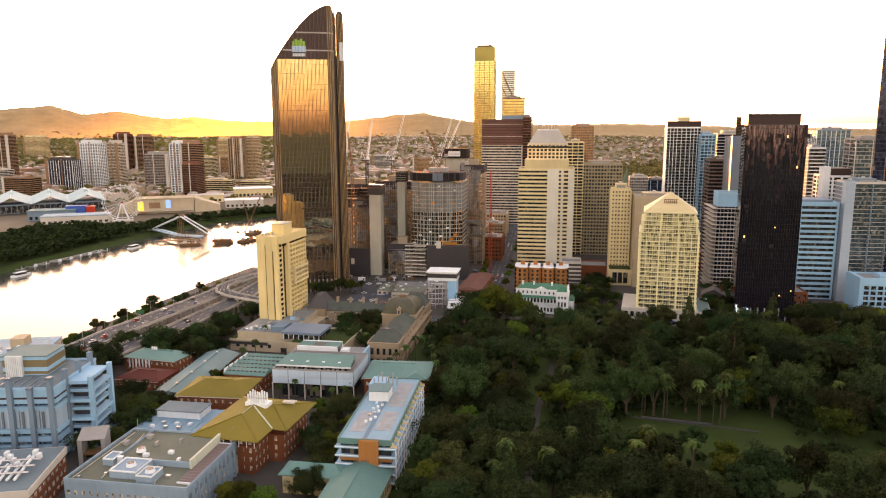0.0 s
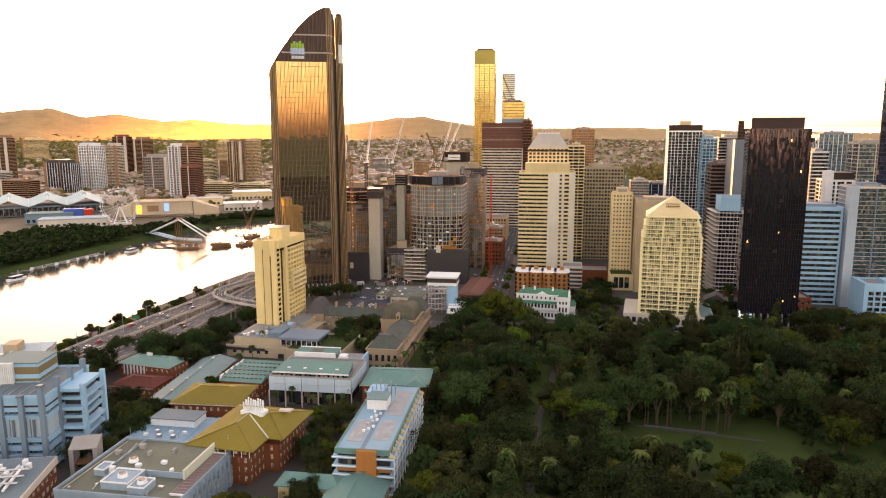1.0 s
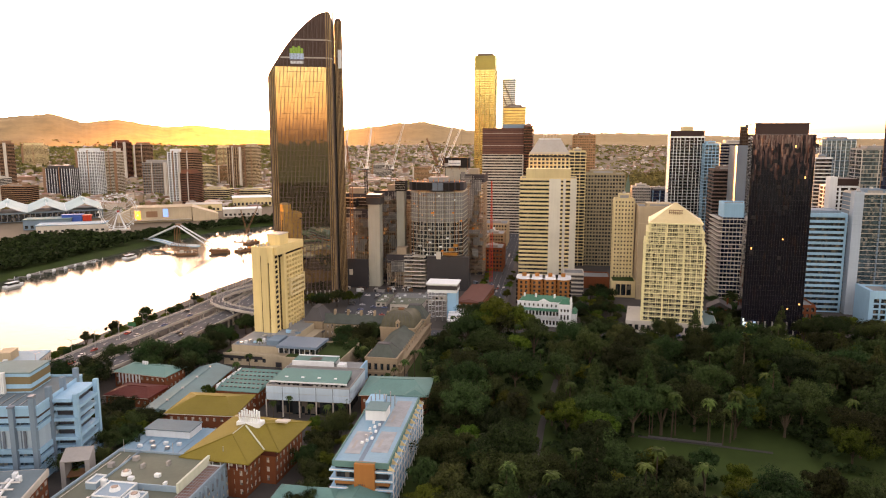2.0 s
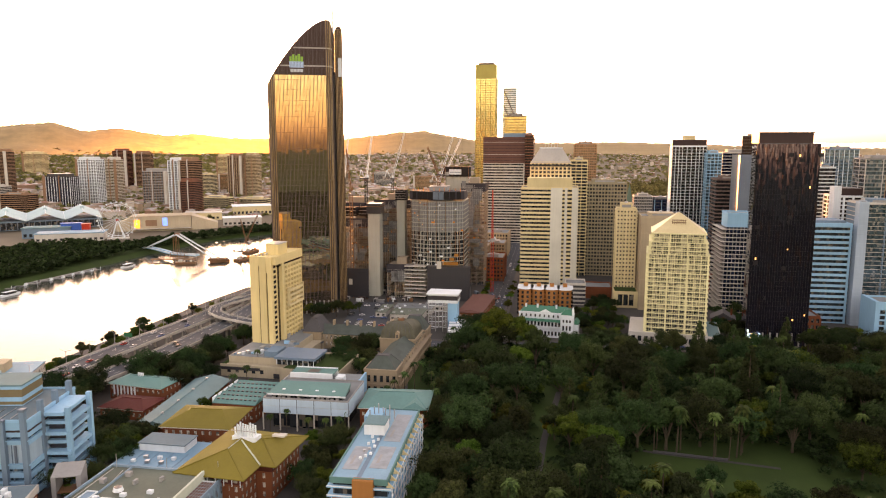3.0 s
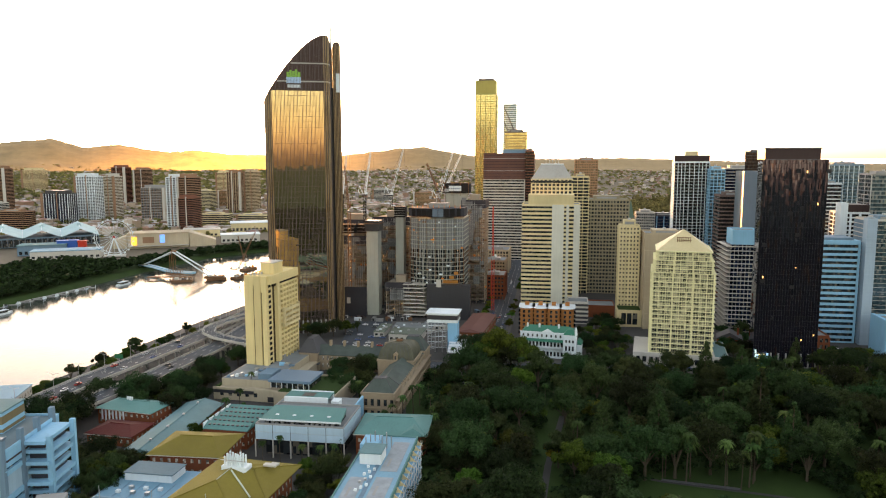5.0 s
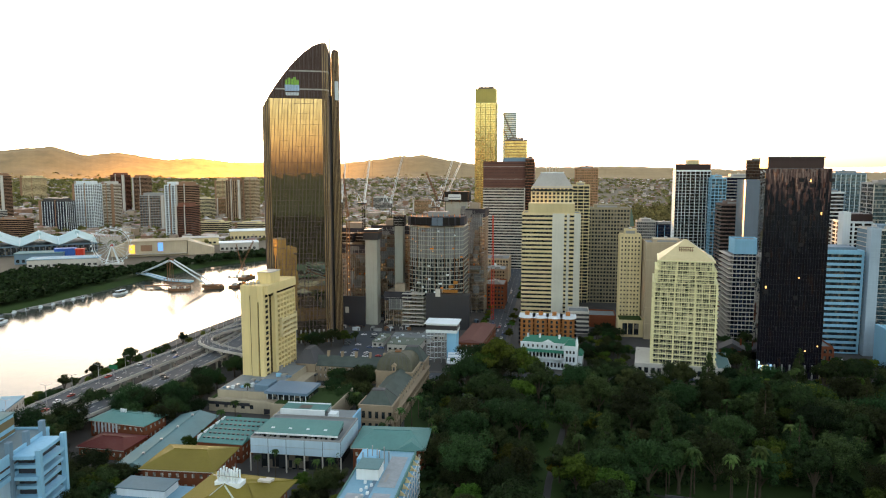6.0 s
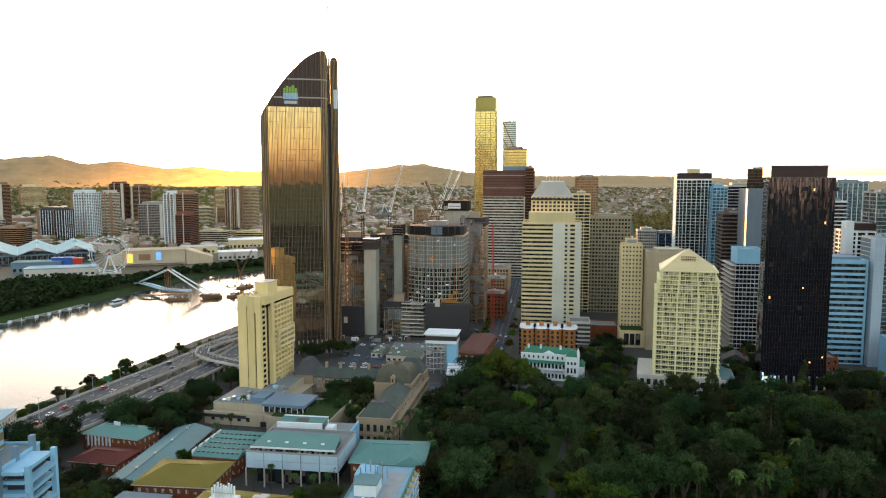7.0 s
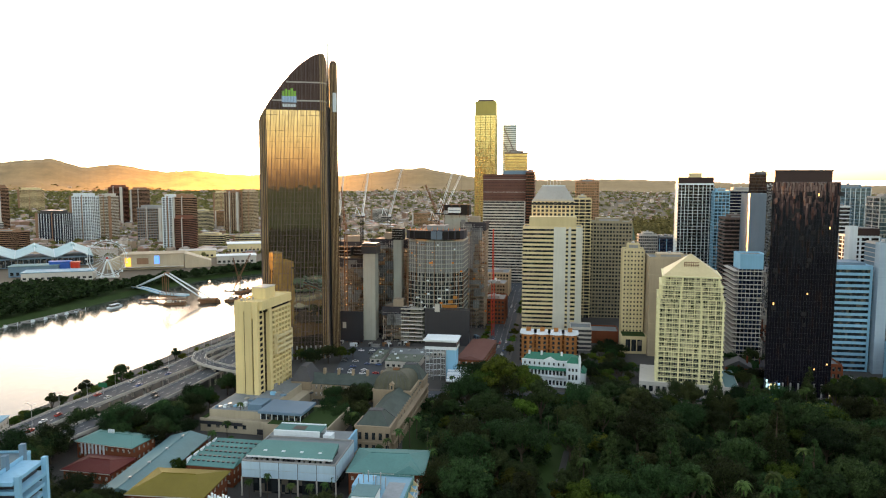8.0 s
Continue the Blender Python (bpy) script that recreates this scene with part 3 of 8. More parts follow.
def tower(label, x, y, w, d, h, glass, band, yaw=GRID, fh=3.4, roof_h=3.5, roof_mat=None, z0=0, category="office tower", **kw):
    t = thing("tower", label, category, x, y, z0, yaw)
    kw.setdefault("joined", y > 780)
    storeys(t, -w / 2, w / 2, 0, d, 0, h, fh, glass, band, **kw)
    parapet(t, -w / 2, w / 2, 0, d, h, band or GREY)
    if roof_h:
        plant(t, -w * 0.3, w * 0.3, d * 0.25, d * 0.75, h, roof_h, roof_mat or band or GREY)
    return t


def balcony_tower(label, x, y, w, d, h, glass, slab, fins, yaw=GRID, fh=3.2, reach=1.3, roof_h=3.5, fin_at=(-0.5, -0.17, 0.17, 0.5), z0=0, rail=None, fin_w=0.6):
    """Apartments with a projecting slab and balustrade on each floor, and upright fin walls."""
    t = thing("apartment_tower", label, "apartment tower", x, y, z0, yaw)
    part("glazing", MB().box(-w / 2, w / 2, 0, d, 0, h), glass, t)
    n = round(h / fh)
    for k in range(1, n + 1):
        z = h * k / n
        block("balcony_slab", slab, t, -w / 2 - reach * 0.6, w / 2 + reach * 0.6, -reach, d + reach, z - 0.16, z + 0.16)
        if k < n:
            block("balustrade", rail or slab, t, -w / 2 - reach * 0.6, w / 2 + reach * 0.6, -reach, -reach + 0.1, z + 0.16, z + 0.85)
    for f in fin_at:
        block("fin_wall", fins, t, w * f - fin_w / 2, w * f + fin_w / 2, -reach - 0.05, d + reach + 0.05, 0, h)
    parapet(t, -w / 2, w / 2, 0, d, h + 0.1, slab)
    if roof_h:
        plant(t, -w * 0.25, w * 0.25, d * 0.2, d * 0.8, h, roof_h, fins)
    return t


# the tall government tower with a sail-shaped crown
def sail_tower():
    t = thing("sail_tower", "tall bronze-glass tower with a curved sail-shaped crown", "office tower", -109.4, 561, 0, 11.5)
    W, front, back = 23.5, -4.5, 40
    # flat mirrored front between narrow rounded ends
    flat = 0.8
    plan = []
    for k in range(5):
        q = k / 4 * math.pi / 2
        plan.append((-W + (1 - flat) * W * (1 - math.cos(q)), front + 6.5 * (1 - math.sin(q))))
    right = [(-x, y) for x, y in plan[::-1]]
    plan += [(W * flat * (2 * k / 16 - 1), front) for k in range(1, 16)] + right
    plan += [(W + 0.6, 6), (W + 0.6, back - 6), (W * 0.7, back), (-W * 0.7, back), (-W - 0.6, back - 8), (-W - 0.6, 8)]

    def roof(x):
        s = min(1, max(0, (x + W) / (1.86 * W)))
        return 175 + 45.5 * (1 - (1 - s) ** 1.6) - (2.5 if x > W * 0.97 else 0)

    part("glazing", MB().prism(plan, 0, [roof(x) for x, _ in plan]), GLASS_GOLD, t, "bronze reflective curtain wall")
    ring = [(x * 1.003, y - 0.05 if y < 10 else y + 0.05) for x, y in plan]
    full = MB().prism(ring, -0.08, 0.08).mesh("spandrel", BRONZE)
    for k in range(1, 44):
        part("spandrel", full, BRONZE, t, "", Matrix.Translation((0, 0, k * 3.95 + 1)))
    for z in np.arange(178, 223, 3.95):
        left = next((x for x in np.linspace(-W, W, 200) if roof(x) > z + 0.5), W)
        cut = [(max(x, left), y) for x, y in ring]
        part("spandrel", MB().prism(cut, z - 0.12, z + 0.12), BRONZE, t)
    for z in (188.2, 201.2):
        left = next((x for x in np.linspace(-W, W, 200) if roof(x) > z + 1), W)
        cut = [(max(x * 1.01, left), y - 0.2 if y < 10 else y) for x, y in ring]
        part("crown_band", MB().prism(cut, z - 0.5, z + 0.5), PALE, t, "pale louvred band round the crown")
    crown = MB()
    cut = [(x * 1.008, y - 0.12 if y < 10 else y + 0.12) for x, y in plan]
    lo = []
    for x, y in cut:
        lo.append(min(181.5, roof(x) - 0.5))
    i = len(crown.v)
    n = len(cut)
    crown.v += [(x, y, z) for (x, y), z in zip(cut, lo)] + [(x, y, roof(x) + 1.2) for x, y in cut]
    crown.f += [(i + a, i + (a + 1) % n, i + n + (a + 1) % n, i + n + a) for a in range(n)]
    part("crown_screen", crown, CROWN, t, "dark bronze screen of the sloping crown")
    ribs = MB()
    for j in range(44):
        x = -W + 2 * W * (j + 0.5) / 44
        y = front + 6.5 * max(0.0, (abs(x) / W - flat) / (1 - flat)) ** 2
        if roof(x) > 184:
            ribs.box(x - 0.1, x + 0.1, y - 0.55, y + 0.1, 182, roof(x) + 1.0)
    tagged(part("crown_rib_grid", ribs, BRONZE, t), kind="stuff")
    # upright fins: deep and bright at the rounded ends, thin mullions across the flat front
    fine, mid = MB(), MB()
    n = 36
    for j in range(n + 1):
        x = -W * flat + 2 * W * flat * j / n
        pair = 0.2 if j % 3 == 0 else 0.09
        fine.box(x - pair, x + pair, front - 0.14 if j % 3 == 0 else front - 0.08, front + 0.1, 0, roof(x) - (0.4 if roof(x) < 200 else 0))
    tagged(part("mullion_grid", fine, BRONZE, t), kind="stuff")
    for s_ in (-1, 1):
        for k in range(9):
            q = (k + 0.2) / 9 * math.pi / 2
            x, y = s_ * (W - (1 - flat) * W * (1 - math.cos(q))), front + 6.5 * (1 - math.sin(q))
            block("fin", BRONZE_LIGHT if k % 2 == 0 else BRONZE, t, x - 0.17, x + 0.17, y - 0.75, y + 0.3, 0, round(roof(x) + 0.8, 1))
    for x in (-W - 0.6, W + 0.6):
        for k in range(11):
            y = 5 + k * 2.8
            mid.box(x - 0.45, x + 0.45, y - 0.1, y + 0.1, 0, roof(x))
    tagged(part("side_fin_grid", mid, BRONZE, t), kind="stuff")
    # the slab beside it, parted by a slot
    block("service_slab", CROWN, t, W + 3.2, W + 8.8, 10, 32, 0, 217, "tall bronze service slab")
    # Light bronze on slab and right-end fins stands in for gold sunlight.
    for k in range(6):
        x = W + 3.4 + k * 1.04
        block("fin", BRONZE_LIGHT, t, x - 0.12, x + 0.12, 9.5, 10.1, 0, 217.6)
    part("slab_head", MB().frustum(W + 3.2, W + 8.8, 10, 32, 217, 219.5, 1.2, 1.5), CROWN, t)
    block("link", DARK, t, W + 0.6, W + 3.2, 16, 28, 0, 186)
    for z in (190, 206):
        block("link_bridge", PALE, t, W + 0.6, W + 3.2, 14, 16, z, z + 1.0)
    part("spire", MB().tube((W + 2.2, 18, 186), (W + 2.2, 18, 260), 0.75, 6, 0.4), STEEL, t, "thin pale spire")
    # roof sign: a plain green and blue panel above a white bar
    y = front + 1.6
    for k, hgt in enumerate((3.5, 5.0, 4.2, 5.4, 3.6)):
        block("sign_bar", GREEN_SIGN, t, -7.4 + k * 2.0, -5.7 + k * 2.0, y - 2.0, y - 1.7, 191.2, 191.2 + hgt)
    block("sign_panel", BLUE_SIGN, t, -7.6, 2.6, y - 2.0, y - 1.7, 186.8, 191.2, "pale blue sign panel")
    block("sign_bar", WHITE, t, -7.2, 2.2, y - 2.05, y - 1.75, 183.6, 185.8)
    block("sign_panel", WHITE, t, W + 5.2, W + 8.0, 9.2, 9.45, 182, 196, "white sign on the service slab")
    for k in range(14):
        x = -W + 3 + k * 3.4
        block("column", GREY, t, x - 0.5, x + 0.5, front - 0.6, front + 0.4, 0, 10)
    return t


OLIVE_BRONZE = surface("olive_bronze", (0.3, 0.27, 0.1), rough=0.45, metal=0.5)
BRONZE = surface("bronze_mullion", (0.12, 0.09, 0.09), rough=0.5, metal=0.3)
BRONZE_LIGHT = surface("light_bronze_fin", (0.4, 0.28, 0.14), rough=0.4, metal=0.5)
CROWN = surface("crown_screen", (0.075, 0.045, 0.033), rough=0.5, metal=0.3)
GREEN_SIGN = surface("green_sign", (0.2, 0.5, 0.04), rough=0.4, streak=0)
BLUE_SIGN = surface("pale_blue_sign", (0.35, 0.55, 0.75), rough=0.4, streak=0)
sail_tower()


def annexe():
    t = thing("annexe_tower", "cream concrete office tower with deep vertical slots", "office tower", -112, 438.3, 6, -13)
    w, d, h = 14.5, 38, 57
    block("core", ANNEXE, t, -w / 2, w / 2, 0.6, d, 0, h)
    # front: broad slabs parted by two dark slots
    for a, b, y in ((-7.25, -1.6, 0.0), (-0.7, 3.6, -0.9), (4.5, 7.25, -0.9)):
        block("slab_wall", ANNEXE, t, a, b, y, 0.6, 0, h + 0.6)
    block("slot_glazing", GLASS_DARK, t, -1.6, -0.7, 0.3, 0.62, 0, h)
    block("slot_glazing", GLASS_DARK, t, 3.6, 4.5, 0.3, 0.62, 0, h)
    block("slot_head", ANNEXE, t, -1.6, -0.7, -0.3, 0.6, h - 5, h + 0.6)
    block("slot_head", ANNEXE, t, 3.6, 4.5, -0.6, 0.6, h - 9, h + 0.6)
    # right side: a column of square windows, a fin wall, then a grid of deep bays
    for k in range(16):
        block("square_window", GLASS_DARK, t, w / 2 - 0.1, w / 2 + 0.06, 2.0, 5.0, 3.2 + k * 3.15, 5.0 + k * 3.15)
    block("fin_wall", ANNEXE, t, w / 2, w / 2 + 2.2, 9.5, 12.5, 0, h - 4.4)
    block("recess_glazing", GLASS_DARK, t, w / 2 - 0.1, w / 2 + 0.06, 7.0, 9.3, 0, h - 5)
    n, m = 17, 6
    y0, y1 = 13, d - 0.5
    block("side_glazing", GLASS_DARK, t, w / 2 - 0.05, w / 2 + 0.5, y0, y1, 0.5, h - 6.5)
    for k in range(n + 1):
        z = 0.5 + (h - 7) * k / n
        block("side_band", ANNEXE, t, w / 2, w / 2 + 1.9, y0 - 0.5, y1, z - 0.55, z + 0.55)
    for j in range(m + 1):
        y = y0 + (y1 - y0) * j / m
        block("side_pier", ANNEXE, t, w / 2, w / 2 + 2.0, y - 0.55, y + 0.55, 0, h - 6)
    for k in range(4):
        block("balcony_box", CREAM, t, w / 2 + 1.6, w / 2 + 3.6, 16, d - 1, 24 + k * 3.1, 25.3 + k * 3.1)
    for y in (16, 26, 36):
        block("balcony_post", CREAM, t, w / 2 + 1.6, w / 2 + 3.5, y, y + 1, 24, 36)
    for j in range(8):
        y = 2 + 4.3 * j
        block("window", GLASS, t, -w / 2 - 0.06, -w / 2 + 0.05, y, y + 2.4, 3, h - 6)
    block("cornice", ANNEXE, t, -w / 2 - 0.2, w / 2 + 2.4, 0.7, d + 0.5, h - 4.4, h - 0.8)
    block("attic_band", GLASS_DARK, t, w / 2 - 0.1, w / 2 + 1.2, 6, d - 1, h - 6.4, h - 4.4)
    parapet(t, -w / 2 - 0.1, w / 2 + 2.2, 0.9, d + 0.4, h - 0.8, ANNEXE, 1.4)
    block("lift_house", ANNEXE, t, -2.5, 6, 12, 24, h, h + 6.5)
    block("lift_roof", PALE, t, -2.8, 6.3, 11.7, 24.3, h + 6.5, h + 7)
    for k in range(4):
        block("roof_unit", STEEL, t, -5.5 + k * 1.3, -4.6 + k * 1.3, 4 + 2 * k, 5.2 + 2 * k, h, h + 1.5)
    # podium and terraces on it
    p = thing("annexe_podium", "weathered pale concrete podium with planted roof terraces", "podium", -103, 402, 0, -11)
    block("body", PODIUM, p, -26, 12, 0, 78, 0, 6)
    block("upper_tier", PODIUM, p, -24, 6, 6, 72, 6, 10)
    block("terrace_wall", PODIUM, p, -26.2, 12.2, -0.2, 0.3, 6, 7.1)
    for k in range(5):
        block("window", GLASS, p, -22 + k * 5, -20 + k * 5, -0.1, 0.05, 2.4, 4.6)
    block("car_entry", DARK, p, 6, 11, -0.12, 0.05, 0.2, 3)
    block("roof_deck", BITUMEN, p, -23.5, 5.5, 6.3, 71.5, 10, 10.12)
    for k in range(9):
        block("roof_unit", RNG.choice((WHITE, STEEL, BLUISH)), p, -20 + k * 2.4, -18.4 + k * 2.4, 8 + (k * 37 % 9), 10 + (k * 37 % 9), 10, 11 + (k % 3) * 0.6)
    for k in range(16):
        a, b = -22 + (k * 9.7) % 26, 8 + (k * 13.3) % 40
        block("roof_unit", (BLUEGREY, STEEL, BLUISH, GREY)[k % 4], p, a, a + 1.2 + k % 3, b, b + 1.5 + (k % 2) * 2, 10.12, 11 + (k % 4) * 0.5)
    block("plant_house", BLUEGREY, p, -3, 5, 8, 20, 10.12, 13.2)
    block("dark_recess", DARK, p, -26.1, -2, -0.25, 0.02, 3.9, 5.6)
    block("terrace_planting", GRASS, p, -25.4, -24.2, 0.6, 70, 6, 7.2)
    g = thing("terrace_garden", "raised lawn terrace with a concrete retaining wall", "roof garden", -78, 386, 0, -11)
    block("base", PODIUM, g, -13, 21, 0, 34, 0, 9)
    block("lawn", GRASS, g, -12.4, 20.4, 0.6, 33.4, 9, 9.14)
    for a in ((-13, 21, 0, 0.5), (-13, 21, 33.5, 34), (20.5, 21, 0.5, 33.5)):
        block("parapet", PODIUM, g, *a, 9, 10.2)
    v = thing("pavilion", "long pavilion with a blue-grey metal roof", "pavilion", -84, 397, 9, -11)
    block("glazing", GLASS, v, -11, 11, 0.4, 18, 0, 3.2)
    for k in range(8):
        block("post", WHITE, v, -11 + k * 3.1, -10.7 + k * 3.1, 0, 0.3, 0, 3.2)
    block("roof", surface("pavilion_roof", (0.12, 0.2, 0.28), rough=0.4, seams=1.0), v, -12, 12, -0.8, 19, 3.2, 4.6)


annexe()

# dark apartment tower
t = thing("tower", "black reflective glass apartment tower above the gardens", "apartment tower", 215.3, 468.3, 0, -7)
plan_t = [(-19.25, 0), (19.25, 0), (19.25, 20), (-16.2, 20)]
part("glazing", MB().prism(plan_t, 0, 131), GLASS_STREAK, t)
lines = MB()
for k in range(1, 40):
    lines.box(-19.28, 19.28, -0.05, 0.02, 3.3 * k - 0.05, 3.3 * k + 0.05)
for k in range(25):
    x = -19.2 + 1.6 * k
    lines.box(x - 0.05, x + 0.05, -0.1, 0.02, 0, 131)
tagged(part("mullion_grid", lines, BLACK, t), kind="stuff")
for k in range(26):
    x, z = -18.6 + 1.6 * int(RNG.random() * 24), 4 + 3.3 * int(37 * (1 - 0.8 * RNG.random() ** 2))
    block("balcony_niche", BLACK, t, x, x + RNG.choice((1.2, 2.8)), -0.16, 0.0, z, z + 2.4)
block("roof_deck", BITUMEN, t, -16, 19, 0.4, 19.6, 131, 131.1)
block("crown", MAROON, t, -17.5, 15, 2, 18, 131.1, 137.5)
block("crown_cap", DARK, t, -18, 15.5, 1.5, 18.5, 137.5, 138.2)
for k in range(7):
    x, z = -18.5 + 1.2 * int(RNG.random() * 31), 4 + 3.3 * int(RNG.random() * 37)
    block("lit_window", LIT, t, x, x + 0.8, -0.14, 0.0, z, z + RNG.choice((0.9, 1.5)))
for k in range(9):
    block("entry_column", GREY, t, -18 + k * 4.5, -17.2 + k * 4.5, -1.8, -1.0, 0, 9)
ART = [glow("art_" + n, c, 0.1) for n, c in (("cyan", (0.45, 0.8, 0.85)), ("blue", (0.25, 0.5, 0.75)), ("yellow", (0.85, 0.75, 0.35)))]
for k in range(34):
    x, z = -18.6 + 0.95 * (k % 8) + 0.25 * (k // 8 % 2), 1.0 + 2.0 * (k // 8)
    if (k * 5) % 8 < 6 - (k // 8 == 4) * 2:
        block("screen_tile", ART[(k * 7 + k // 8) % 3], t, x, x + RNG.choice((0.9, 0.9, 1.4)), -2.0 - 0.01 * (k % 5), -1.8, z, z + RNG.choice((1.3, 1.9)))
for k in range(4):
    block("screen_tile", ART[(k + 2) % 3], t, 17.6 + 0.3 * k, 18.2 + 0.3 * k, -2.0, -1.8, 6.6 - 1.6 * k, 8.2 - 1.6 * k)

# stepped apartment tower with a pyramid roof
t = thing("apartment_tower", "cream apartment tower with balconies and a pyramid roof", "apartment tower", 149.3, 469, 0, -16)
block("podium", PALE, t, -29, 29, -2, 40, 0, 8)
for k in range(14):
    block("podium_window", GLASS, t, -27 + k * 4, -24.6 + k * 4, -2.1, -1.95, 2, 5.5)
block("podium_terrace", GREY_ROOF, t, 20.9, 28.6, -1, 39, 8, 8.3)
for (hw, za, zb) in ((18.5, 8, 24), (18.5, 24, 60), (17.2, 60, 68), (15.6, 68, 73.5)):
    part("glazing", MB().box(-hw, hw, 0.75, 36, za, zb), GLASS_HOTEL if za > 20 else GLASS, t)
    n = round((zb - za) / 3.05)
    for k in range(n + 1):
        z = za + (zb - za) * k / n
        block("balcony_slab", HOTEL, t, -hw - 1.2, hw + 1.2, 0, 37, z - 0.3, z + 0.3)
        if k < n:
            block("balustrade", HOTEL, t, -hw - 1.2, hw + 1.2, 0, 0.12, z + 0.95, z + 1.18)
    m = 9
    for k in range(m + 1):
        x = -hw + 2 * hw * k / m
        wide = 0.5 if k in (0, 3, 6, 9) else 0.14
        block("pier", HOTEL, t, x - wide, x + wide, -0.1, 37.1, za, zb)
    frames = MB()
    for k in range(round(hw * 2 / 1.45)):
        x = -hw + 1.45 * (k + 0.5)
        frames.box(x - 0.05, x + 0.05, 0.02, 0.1, za, zb) if k % 2 else frames.box(x - 0.09, x + 0.09, 0.62, 0.8, za, zb)
    tagged(part("window_frame_grid", frames, HOTEL, t), kind="stuff")
    for y in (9, 18, 27):
        for s in (-1, 1):
            block("pier", HOTEL, t, s * (hw + 0.6) - 0.7, s * (hw + 0.6) + 0.7, y - 0.4, y + 0.4, za, zb)
part("roof", MB().frustum(-16.8, 16.8, 0.5, 37, 73.8, 86.0, 16.2, 17.4), surface("cream_metal_roof", (0.62, 0.52, 0.3), rough=0.5, seams=1.0), t, "pale hipped pyramid roof")
for k in range(7):
    z = 80.2 + abs(3 - k) * -0.1
    block("roof_frame", RUST, t, -4.2 + k * 1.3, -3.9 + k * 1.3, 8.0, 8.4, 78.6, z + 2.2)
block("roof_frame", RUST, t, -4.4, 4.4, 7.9, 8.2, 80.0, 80.4)
block("roof_frame", RUST, t, -4.4, 4.4, 7.9, 8.2, 81.6, 82.0)
for x in (-16.6, 16.6):
    block("roof_eave", HOTEL, t, x - 0.6, x + 0.6, 0.2, 37.2, 73.4, 74.1)
block("roof_eave", HOTEL, t, -17.2, 17.2, 0.0, 0.8, 73.4, 74.1)
t = thing("brick_house", "old red-brick house with a steep slate roof", "house", 197, 510, 0, -20)
block("wall", BRICK, t, -8, 8, 0, 14, 0, 7)
part("roof", MB().gable(-8.6, 8.6, -0.6, 14.6, 7.36, 12, "y", 0), SLATE, t)
part("front_gable", MB().prism([(-3.5, -2.6), (3.5, -2.6), (3.5, 0), (-3.5, 0)], 0, 6), BRICK, t)
part("front_gable_roof", MB().gable(-4, 4, -3.1, 4, 6.36, 9.6, "y", 0), RED_ROOF, t)
for x in (-6.6, -5, 4.4, 6):
    block("window", BRICK_PANE, t, x - 0.5, x + 0.5, -0.08, 0.05, 1.4, 3.4)
block("chimney", BRICK, t, 5, 6.2, 8, 9.4, 8, 13.5)

t = tower("white office tower with dark horizontal window bands", 90, 635, 49, 34, 92.5, GLASS, CREAM, fh=3.6, band_h=1.9, proj=0.35, roof_h=0)
SHAFT_CREAM = surface("pale_grey_cream", (0.56, 0.56, 0.48))
for a, b in ((1.0, 11.0), (13.0, 15.3), (19.2, 24.6)):
    block("shaft", SHAFT_CREAM, t, a, b, -1.2, 4, 0, 93)
block("attic", surface("yellow_cream_panel", (0.6, 0.5, 0.28)), t, -19.5, 19.5, 2, 23, 92.6, 101.5)
t = tower("beige hotel tower with a stepped glass hip roof", 100, 700, 38, 30, 113, GLASS, CREAM, fh=3.5, band_h=1.4, pier=CREAM, pier_gap=4, pier_w=1.4, roof_h=0)
part("roof", MB().frustum(-19.5, 19.5, -0.5, 30.5, 113, 127, 9, 8), surface("grey_glazed_roof", (0.4, 0.4, 0.37), rough=0.5, seams=0.6), t, "grey glass hip roof")
block("roof_ridge", WHITE, t, -10.8, 10.8, 7.2, 22.8, 126.6, 127.6)
block("eave_glazing", GLASS, t, -19.7, 19.7, -0.7, 30.7, 109.6, 111.6)
for k in range(5):
    part("mast", MB().tube((-6 + k * 3, 15, 127), (-6 + k * 3, 15, 134 + 2 * (k % 3)), 0.2, 5), STEEL, t)
balcony_tower("cream apartment tower with stacked corner balconies", 131, 722, 16.5, 22, 114, GLASS, CREAM, CREAM)
OLIVE = surface("olive_brown_concrete", (0.3, 0.255, 0.17))
tower("brown concrete office tower with a deep window grid", 157, 720, 42, 30, 92, GLASS, OLIVE, fh=3.6, band_h=1.5, proj=0.3, joined=True, pier=OLIVE, pier_gap=3.0, pier_w=1.0, pier_proj=0.45, roof_h=4)
t = tower("slim cream tower with small square windows", 147, 593, 15.5, 15, 78, GLASS, CREAM, fh=3.2, band_h=1.9, proj=0.2, pier=CREAM, pier_gap=2.6, pier_w=1.4, pier_proj=0.25, roof_h=5)
block("podium", CREAM, t, -9.5, 9.5, -16, 0, 0, 13.5)
for k in range(3):
    block("podium_glazing", GLASS, t, -6 + k * 4.3, -2.4 + k * 4.3, -16.15, -15.9, 2, 11)
block("roof_garden", GRASS, t, -8.5, 8.5, -15.5, -0.5, 13.5, 13.9)
tower("beige concrete block with a plain end wall", 169, 568, 32, 30, 74, BEIGE, BEIGE, fh=12, band_h=0.4, proj=0.15, roof_h=3)
t = thing("apartment_block", "orange-brick curved apartment block with white wavy roof", "apartment block", 75, 545, 0, GRID)
